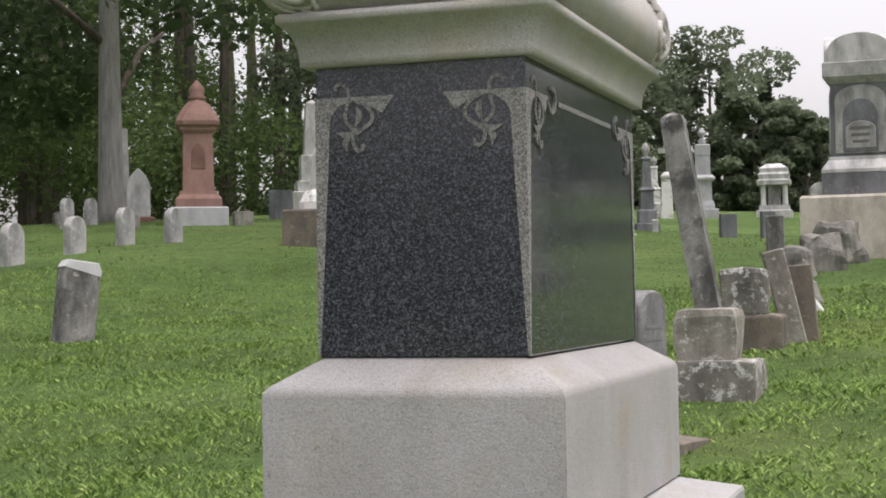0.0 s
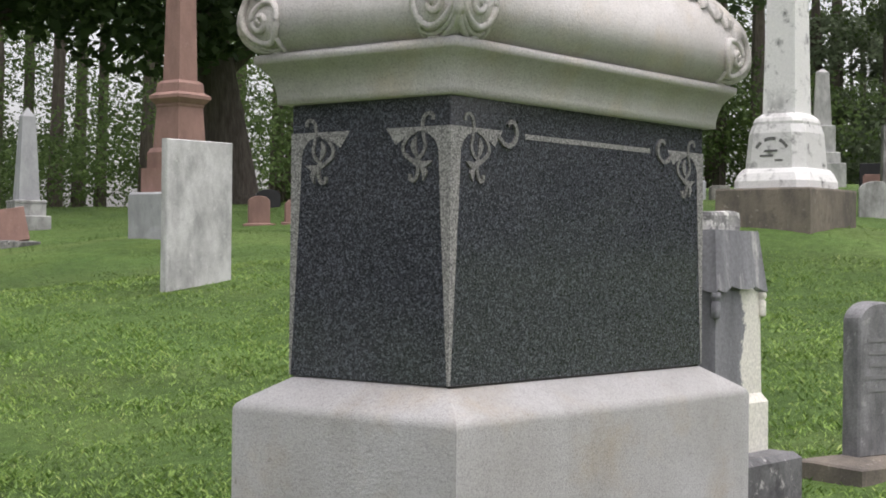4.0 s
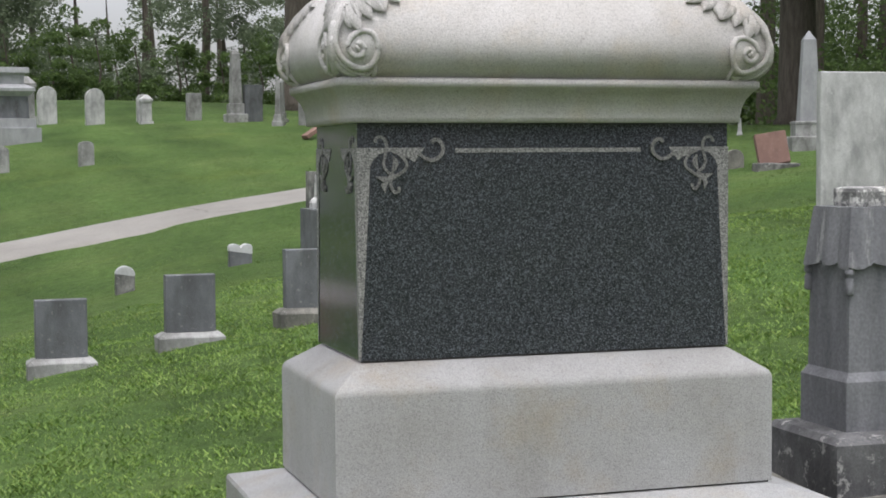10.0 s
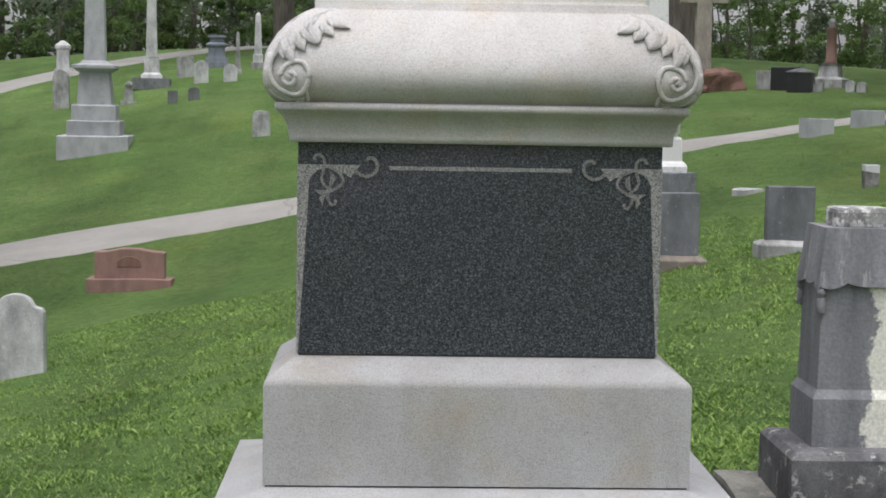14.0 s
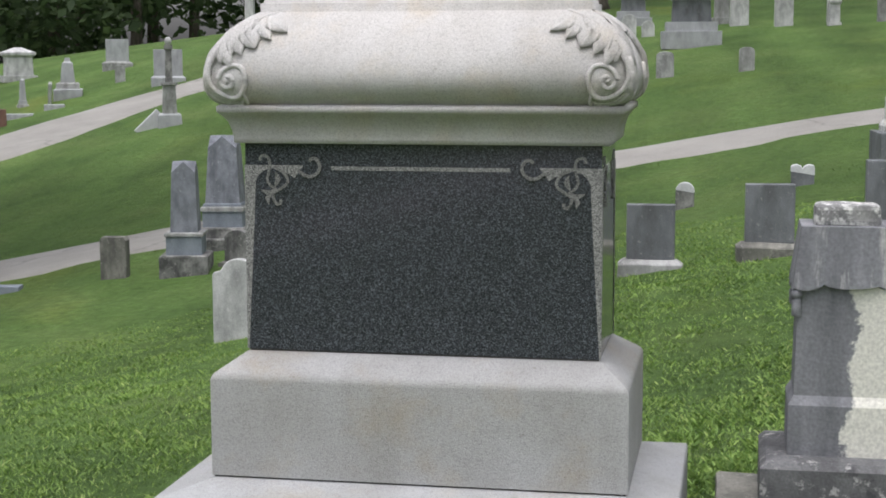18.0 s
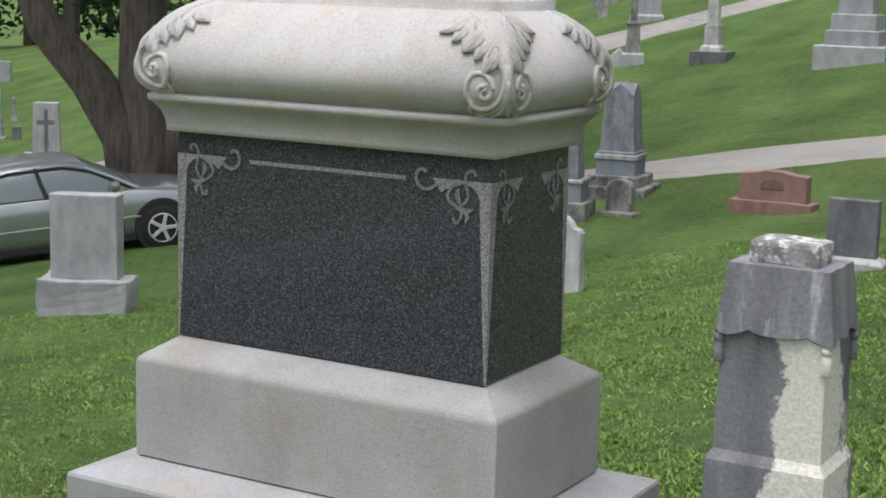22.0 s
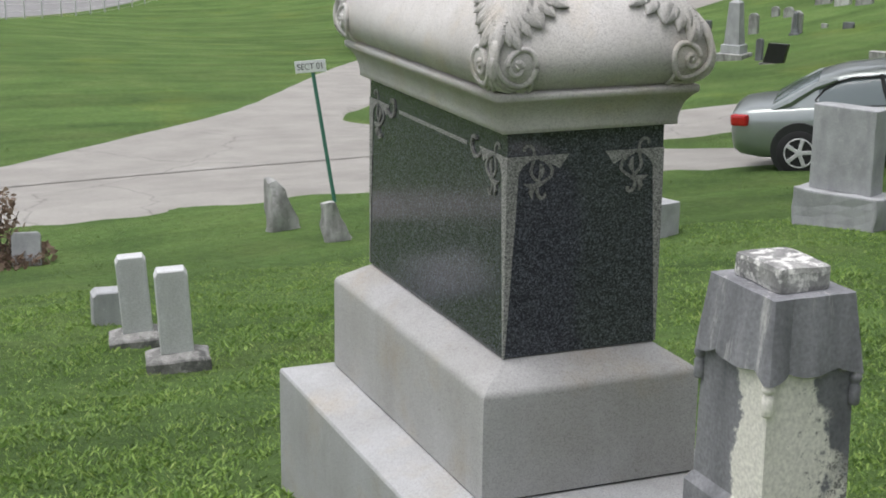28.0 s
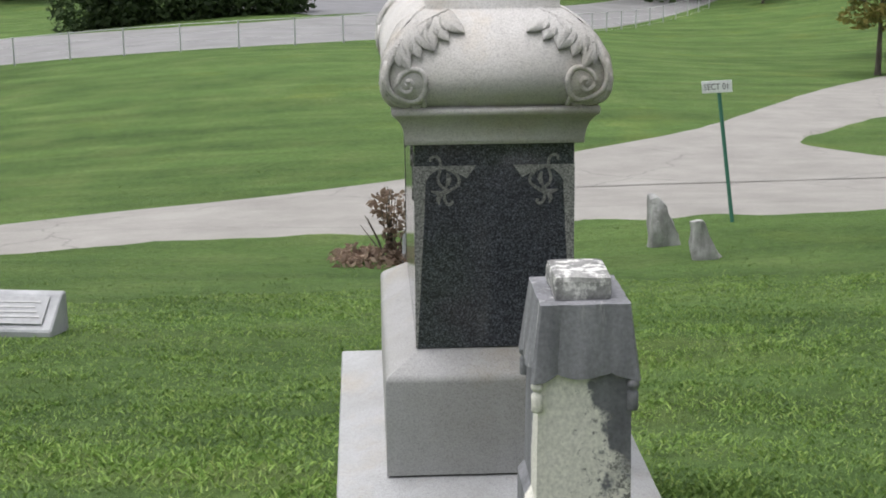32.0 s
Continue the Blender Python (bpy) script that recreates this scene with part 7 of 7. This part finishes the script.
pp = thing("utility_pole", "weathered wooden utility pole beside the fence", "pole", pose(-71.4, 4.5, gz(-71.4, 4.5) - 0.2))
part("pole", bm_tube([(0, 0, 0), (-0.1, 0, 5), (-0.2, 0, 10)], [0.21, 0.19, 0.15], 10), WOODPOLE, pp, "", True)
part("crossarm", bm_box(0.12, 2.2, 0.14, 9.0, 0.01), WOODPOLE, pp)


# ---- trees ----
LEAF = leaves("summer_leaves", (0.085, 0.132, 0.050), (0.118, 0.178, 0.062), (0.165, 0.235, 0.080))
LEAF_DARK = leaves("dark_wood_leaves", (0.050, 0.080, 0.036), (0.070, 0.110, 0.046), (0.100, 0.148, 0.058))
LEAF_PINE = leaves("conifer_needles", (0.085, 0.115, 0.075), (0.11, 0.148, 0.094), (0.14, 0.185, 0.118))
LEAF_MID = leaves("mid_green_leaves", (0.105, 0.150, 0.072), (0.140, 0.195, 0.090), (0.185, 0.245, 0.115))
# distance haze is put into this paler leaf colour
LEAF_HAZE = leaves("hazed_far_leaves", (0.150, 0.190, 0.120), (0.190, 0.236, 0.150), (0.235, 0.285, 0.185))
LEAF_GOLD = leaves("turning_leaves", (0.16, 0.175, 0.05), (0.28, 0.27, 0.08), (0.40, 0.34, 0.12))
LEAF_DEAD = leaves("dead_brown_leaves", (0.17, 0.12, 0.09), (0.28, 0.20, 0.15), (0.40, 0.31, 0.24))


def quads(name, v, material):
    """A mesh of loose quads from an (n, 4, 3) array."""
    n = len(v)
    me = bpy.data.meshes.new(name)
    me.vertices.add(n * 4)
    me.vertices.foreach_set("co", np.ascontiguousarray(v, dtype=np.float32).ravel())
    me.loops.add(n * 4)
    me.loops.foreach_set("vertex_index", np.arange(n * 4, dtype=np.int32))
    me.polygons.add(n)
    me.polygons.foreach_set("loop_start", np.arange(0, n * 4, 4, dtype=np.int32))
    me.polygons.foreach_set("loop_total", np.full(n, 4, dtype=np.int32))
    me.materials.append(material)
    me.update(calc_edges=True)
    return new(name, me)


def cards(p, size, rng, droop=0.3):
    """Leaf sprays: small bent diamonds of random turn at the points p."""
    n = len(p)
    a = rng.normal(size=(n, 3))
    a[:, 2] *= 0.6
    a /= np.linalg.norm(a, axis=1, keepdims=True) + 1e-9
    b = np.cross(a, rng.normal(size=(n, 3)))
    b /= np.linalg.norm(b, axis=1, keepdims=True) + 1e-9
    s = (size * rng.uniform(0.5, 1.3, n))[:, None]
    return np.stack([p - a * s, p - b * s * 0.55 - [0, 0, 1] * s * droop * 0.3, p + a * s - [0, 0, 1] * s * droop, p + b * s * 0.55], 1)


def cloud(rng, lumps, n):
    """Points in the outer part of many small ellipsoid clumps (x, y, z, rx, ry, rz)."""
    L = np.asarray(lumps, float)
    vol = (L[:, 3] * L[:, 4] * L[:, 5]) ** 0.67
    k = rng.choice(len(L), n, p=vol / vol.sum())
    d = rng.normal(size=(n, 3))
    d /= np.linalg.norm(d, axis=1, keepdims=True)
    r = rng.uniform(0.35, 1.05, (n, 1)) ** 0.6
    return L[k, :3] + d * r * L[k, 3:6]


def crown_lumps(rng, base, top, radius, count, cx=0.0, cy=0.0, spread=0.42):
    out = []
    for _ in range(count):
        f = rng.uniform(0, 1)
        z = base + (top - base) * f
        rr = radius * (math.sin(math.pi * (0.12 + 0.80 * f)) ** 0.7)
        a, q = rng.uniform(0, math.tau), rng.uniform(0.25, 1.0) ** 0.6
        s = radius * spread * rng.uniform(0.5, 1.05)
        out.append((cx + rr * q * math.cos(a), cy + rr * q * math.sin(a), z, s, s, s * 0.62))
    return out


def tree(name, label, x, y, girth, height, base, radius, material, n, size, seed, limbs=6, lean=(0, 0), lumps=26, forks=None, wood=None):
    """A tapered trunk with limbs and a crown of leaf sprays."""
    wood = wood or BARK
    rng = np.random.default_rng(seed)
    t = thing(name, label, "tree", pose(x, y, gz(x, y) - 0.15))
    trunk = [(0, 0, 0), (lean[0] * 0.06, lean[1] * 0.06, 0.35), (lean[0] * 0.3, lean[1] * 0.3, height * 0.22), (lean[0] * 0.7, lean[1] * 0.7, height * 0.5), (lean[0], lean[1], height * 0.85)]
    part("trunk", roughen(bm_tube(trunk, [girth * 1.45, girth * 1.05, girth * 0.85, girth * 0.55, girth * 0.12], 14), girth * 0.12, 1.5, 0, seed), wood, t, "", True)
    for k in range(limbs):
        a = k * 2.4 + rng.uniform(-0.4, 0.4)
        z0 = base * 0.75 + (height - base) * 0.55 * k / max(limbs, 1)
        f = z0 / height
        ox, oy = lean[0] * f, lean[1] * f
        l = radius * rng.uniform(0.6, 0.95)
        pts = [(ox, oy, z0), (ox + 0.4 * l * math.cos(a), oy + 0.4 * l * math.sin(a), z0 + 0.28 * l), (ox + l * math.cos(a), oy + l * math.sin(a), z0 + 0.5 * l)]
        part("limb", bm_tube(pts, [girth * 0.42 * (1 - 0.5 * f), girth * 0.26, girth * 0.05], 7), BARK, t, "", True)
    for pts, rad in forks or ():
        part("limb", roughen(bm_tube(pts, rad, 10), 0.03, 1.5, 0, seed), BARK, t, "heavy forked limb", True)
    p = cloud(rng, crown_lumps(rng, base, height, radius, lumps, lean[0], lean[1]), n)
    ob = quads("crown", cards(p, size, rng), material)
    ob.parent = t
    return t


def woods(name, label, spots, per, size, material, seed, lo=5.0, hi=9.0, pine=0.0):
    """A far belt of trees as one mass of leaf clumps, over bare stems."""
    rng = np.random.default_rng(seed)
    allp, stems = [], []
    for x, y, h in spots:
        z = gz(x, y)
        here = len(allp)
        if rng.uniform() < pine:
            n = per
            f = rng.uniform(0, 1, n) ** 0.7
            a = rng.uniform(0, math.tau, n)
            r = (1 - f) * h * 0.30 * (0.72 + 0.28 * np.sin(f * 34)) * rng.uniform(0.3, 1, n) + 0.08
            allp.append(np.stack([x + r * np.cos(a), y + r * np.sin(a), z + 0.5 + f * h], -1))
        else:
            rad = h * rng.uniform(0.30, 0.42)
            allp.append(cloud(rng, crown_lumps(rng, h * 0.10, h, rad, 16, x, y, 0.40), per) + [0, 0, z])
            low = cloud(rng, crown_lumps(rng, 0.3, h * 0.28, rad * 0.9, 6, x, y, 0.45), per // 4) + [0, 0, z]
            allp.append(low)
        # only the side turned to the graves carries leaves
        d = np.array([x, y]) / math.hypot(x, y)
        allp[here:] = [q[(q[:, :2] - [x, y]) @ d < 0.08 * h] for q in allp[here:]]
        stems.append(bm_tube([(x, y, z - 0.5), (x + 0.2, y, z + h * 0.4), (x, y, z + h * 0.8)], [h * 0.02, h * 0.015, 0.03], 6))
    ob = quads(name, cards(np.concatenate(allp), size, rng), material)
    tagged(ob, label, "woods", kind="stuff")
    part("stems", merge(*stems), BARK, ob)
    return ob


def belt(seed, az0, az1, step, r0, r1, h0, h1):
    rng = np.random.default_rng(seed)
    out = []
    for a in np.arange(az0, az1, step):
        a2 = math.radians(a + rng.uniform(-step, step) * 0.5)
        r = rng.uniform(r0, r1)
        out.append((r * math.sin(a2), r * math.cos(a2), rng.uniform(h0, h1)))
    return out


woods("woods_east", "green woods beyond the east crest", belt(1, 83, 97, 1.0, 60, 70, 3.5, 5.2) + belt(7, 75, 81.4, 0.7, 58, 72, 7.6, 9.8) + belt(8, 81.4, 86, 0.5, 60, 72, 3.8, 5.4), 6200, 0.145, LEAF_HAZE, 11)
woods("woods_northeast", "tall dense woods behind the north-eastern graves", belt(2, 30, 46.5, 1.0, 52, 76, 14, 21), 8500, 0.11, LEAF, 18)
woods("low_thicket", "low green thicket with open sky above it", belt(22, 46, 52, 0.6, 50, 70, 3.2, 5.0), 4000, 0.12, LEAF, 28)
woods("woods_northeast", "dark dense woods behind the red monument", belt(24, 51.5, 66, 0.85, 50, 74, 14, 20), 9000, 0.11, LEAF, 30)
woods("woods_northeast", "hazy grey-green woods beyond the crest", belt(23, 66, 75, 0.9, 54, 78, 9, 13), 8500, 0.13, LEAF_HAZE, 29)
woods("woods_east", "pointed conifers above the east woods", [(66, 9.0, 7.0), (65, 7.2, 6.0), (68, 3.0, 7.6)], 2600, 0.20, LEAF_PINE, 17, pine=1.0)
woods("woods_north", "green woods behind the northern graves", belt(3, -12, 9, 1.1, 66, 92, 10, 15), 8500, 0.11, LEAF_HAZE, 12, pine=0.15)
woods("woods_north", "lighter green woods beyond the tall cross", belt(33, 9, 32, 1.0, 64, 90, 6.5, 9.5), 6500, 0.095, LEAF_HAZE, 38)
woods("low_thicket", "low green thicket along the northern edge", belt(34, -14, 34, 0.9, 58, 66, 2.2, 3.8), 1600, 0.09, LEAF, 39)
woods("woods_northwest", "dark shaded woods along the north-western edge", belt(4, -66, -10, 1.5, 78, 104, 15, 25), 2600, 0.34, LEAF_DARK, 13, pine=0.15)
woods("woods_west", "dark woods behind the brick building", belt(5, -112, -64, 1.6, 118, 150, 14, 24), 1300, 0.6, LEAF_DARK, 14)
woods("woods_south", "green woods on the southern side", belt(6, 96, 248, 4.0, 55, 85, 12, 20), 700, 0.7, LEAF, 15)

tree("shade_tree", "tall shade tree with pale grey trunk", 20.9, 13.4, 0.22, 15, 2.9, 6.0, LEAF_DARK, 32000, 0.12, 21, wood=BARK_PALE)
tree("shade_tree", "large dark-trunked shade tree", 16.2, 26.2, 0.42, 17, 5.0, 7.0, LEAF_DARK, 30000, 0.16, 22)
tree("shade_tree", "dark shade tree with hanging leaves", 21.5, 23.5, 0.50, 16, 4.2, 6.6, LEAF_DARK, 34000, 0.16, 23, lean=(-1.6, 1.6))
tree("shade_tree", "slim dark-trunked tree near the crest", 8.0, 39.2, 0.50, 17, 7.0, 6.5, LEAF_DARK, 9000, 0.16, 24)
tree("shade_tree", "straight grey-trunked tree among far graves", -3.6, 45.5, 0.34, 17, 7.5, 5.0, LEAF_DARK, 8000, 0.25, 25)
def across_view(*rows):
    """Limb points from (reach across the camera's view, height, radius)."""
    return [(0.76 * a, 0.65 * a, z) for a, z, r in rows], [r for a, z, r in rows]


tree("forked_tree", "great old tree with three heavy limbs beside the lane", -14.15, 15.27, 0.47, 14, 6.4, 7.0, LEAF_DARK, 17000, 0.15, 27, limbs=4,
     forks=[across_view((-0.15, 0.8, 0.44), (-0.30, 1.6, 0.40), (-0.82, 2.5, 0.35), (-1.50, 3.3, 0.29), (-2.3, 5.4, 0.17)),
            across_view((0.20, 0.8, 0.44), (0.55, 1.7, 0.37), (0.95, 2.45, 0.33), (1.5, 3.15, 0.30), (2.4, 4.0, 0.27), (4.0, 5.6, 0.17)),
            across_view((1.30, 2.8, 0.26), (1.42, 3.5, 0.25), (1.45, 4.2, 0.22), (1.7, 6.5, 0.10))])
tree("young_tree", "young tree with yellowing leaves beside the lane", -50.2, 18, 0.11, 5.2, 2.3, 2.3, LEAF_GOLD, 4200, 0.14, 31, 5)
tree("young_tree", "spreading young tree turning gold", -63, 26.3, 0.12, 5.6, 2.2, 2.6, LEAF_GOLD, 4200, 0.16, 32, 6)
tree("young_tree", "slim sapling near the public road", -109, 28.7, 0.09, 5.0, 1.6, 1.6, LEAF, 900, 0.2, 33, 3)
tree("shade_tree", "dark tree behind the golden young tree", -60, 24, 0.35, 11, 3.2, 5.0, LEAF_DARK, 5000, 0.3, 34)


def shrubs(name, label, lumps, n, size, material, seed):
    rng = np.random.default_rng(seed)
    L = [(x, y, gz(x, y) + z, a, b, c) for x, y, z, a, b, c in lumps]
    return tagged(quads(name, cards(cloud(rng, L, n), size, rng), material), label, "shrubs", kind="stuff")


shrubs("roadside_shrubs", "dense dark shrubs across the public road", [(-83.5 - 0.45 * k, -16 + 1.4 * k + 0.5 * math.sin(k * 2), h, 2.0 - 0.12 * h, 2.0 - 0.14 * h, 1.9) for k in range(9) for h in (1.2, 3.4, 5.6) if k < 8 or h < 2], 26000, 0.20, LEAF_DARK, 41)
shrubs("crest_bush", "yellow-green bush on the east crest", [(26.2, 7.6, 0.22, 0.40, 0.40, 0.30), (26.0, 7.95, 0.16, 0.28, 0.28, 0.22)], 1800, 0.055, LEAF_GOLD, 44)

# dead shrub over a small stone
rng = np.random.default_rng(51)
dx, dy = -13.35, -0.15
ds = thing("dead_shrub", "dead brown shrub with curled leaves over stones", "shrub", pose(dx, dy, gz(dx, dy) - 0.02))
for k in range(14):
    a = k * 2.4
    r = 0.10 + 0.30 * (k % 4) / 3
    hgt = 0.95 - 0.5 * (k % 4) / 3
    part("twig", bm_tube([(0.05 * math.cos(a), 0.05 * math.sin(a), 0), (0.5 * r * math.cos(a), 0.5 * r * math.sin(a), hgt * 0.5), (r * math.cos(a), r * math.sin(a), hgt)], [0.014, 0.010, 0.004], 5), BARK, ds)
p = np.concatenate([cloud(rng, [(0.0, 0.0, 0.74, 0.26, 0.28, 0.20), (0.05, 0.1, 0.45, 0.22, 0.22, 0.2)], 260), cloud(rng, [(0.15, -0.1, 0.11, 0.55, 0.65, 0.11), (0.1, 0.25, 0.16, 0.4, 0.4, 0.14), (-0.2, -0.4, 0.09, 0.35, 0.35, 0.09)], 1000)])
ob = quads("foliage", cards(p, 0.05, rng), LEAF_DEAD)
ob.parent = ds
t = headstone("scroll", -13.12, 0.16, 0.32, 0.22, 0.40, GREYGRAN, "small grey slanted stone beside the dead shrub", 80, tilt=-12)


# ---- grass ----
def blades(name, label, n, cx, cy, r, h0, h1, w, seed, inner=0.0, thin=(-3.0, 0.6), material=None):
    rng = np.random.default_rng(seed)
    q = inner + (r - inner) * rng.uniform(0, 1, n) ** 0.62
    a = rng.uniform(0, math.tau, n)
    x, y = cx + q * np.cos(a), cy + q * np.sin(a)
    keep = ~((np.abs(x) < 0.78) & (np.abs(y + 0.03) < 0.49))
    for poly in PAVED:
        px, py = poly[:, 0], poly[:, 1]
        inside = np.zeros(len(x), bool)
        for i in range(len(poly)):
            j = i - 1
            if abs(py[i] - py[j]) > 1e-9:
                inside ^= ((py[i] > y) != (py[j] > y)) & (x < (px[j] - px[i]) * (y - py[i]) / (py[j] - py[i]) + px[i])
        keep &= ~inside
    clump = np.sin(x * 3.1 + 2 * np.sin(y * 1.7)) * np.sin(y * 2.7 + 1.5 * np.sin(x * 2.3)) + 0.8 * np.sin(x * 9 + y * 4) * np.sin(y * 8 - x * 3)
    keep &= rng.uniform(*thin, n) < clump
    x, y, clump = x[keep], y[keep], clump[keep]
    n = len(x)
    z = hill(x, y) + ripple(x, y) - 0.005
    h = rng.uniform(h0, h1, n) * np.clip(0.9 + 0.25 * clump, 0.5, 1.4)
    t = rng.uniform(0, math.tau, n)
    l = rng.uniform(0.5, 1.7, n) * h
    ww = w * rng.uniform(0.6, 1.4, n)
    u = rng.uniform(0, math.tau, n)
    base = np.stack([x, y, z], -1)
    side = np.stack([np.cos(u), np.sin(u), 0 * u], -1) * ww[:, None]
    lean = np.stack([np.cos(t) * l, np.sin(t) * l, h], -1)
    v = np.stack([base - side, base + side, base + lean * [0.55, 0.55, 0.75] + side * 0.8, base + lean], 1)
    return tagged(quads(name, v, material or BLADE), label, "grass", kind="stuff")


blades("grass", "short mown grass with broad weedy leaves", 480000, 0.3, 1.8, 10.5, 0.012, 0.034, 0.0036, 61, 0.0)
blades("grass", "short mown grass on the middle lawn", 220000, -1.5, 6.0, 26.0, 0.012, 0.026, 0.007, 62, 7.0, material=BLADE_FAR)
blades("weed_leaves", "broad clover and plantain leaves in the lawn", 130000, 0.3, 1.0, 8.5, 0.012, 0.034, 0.009, 63, 0.0, (0.15, 1.3), CLOVER)
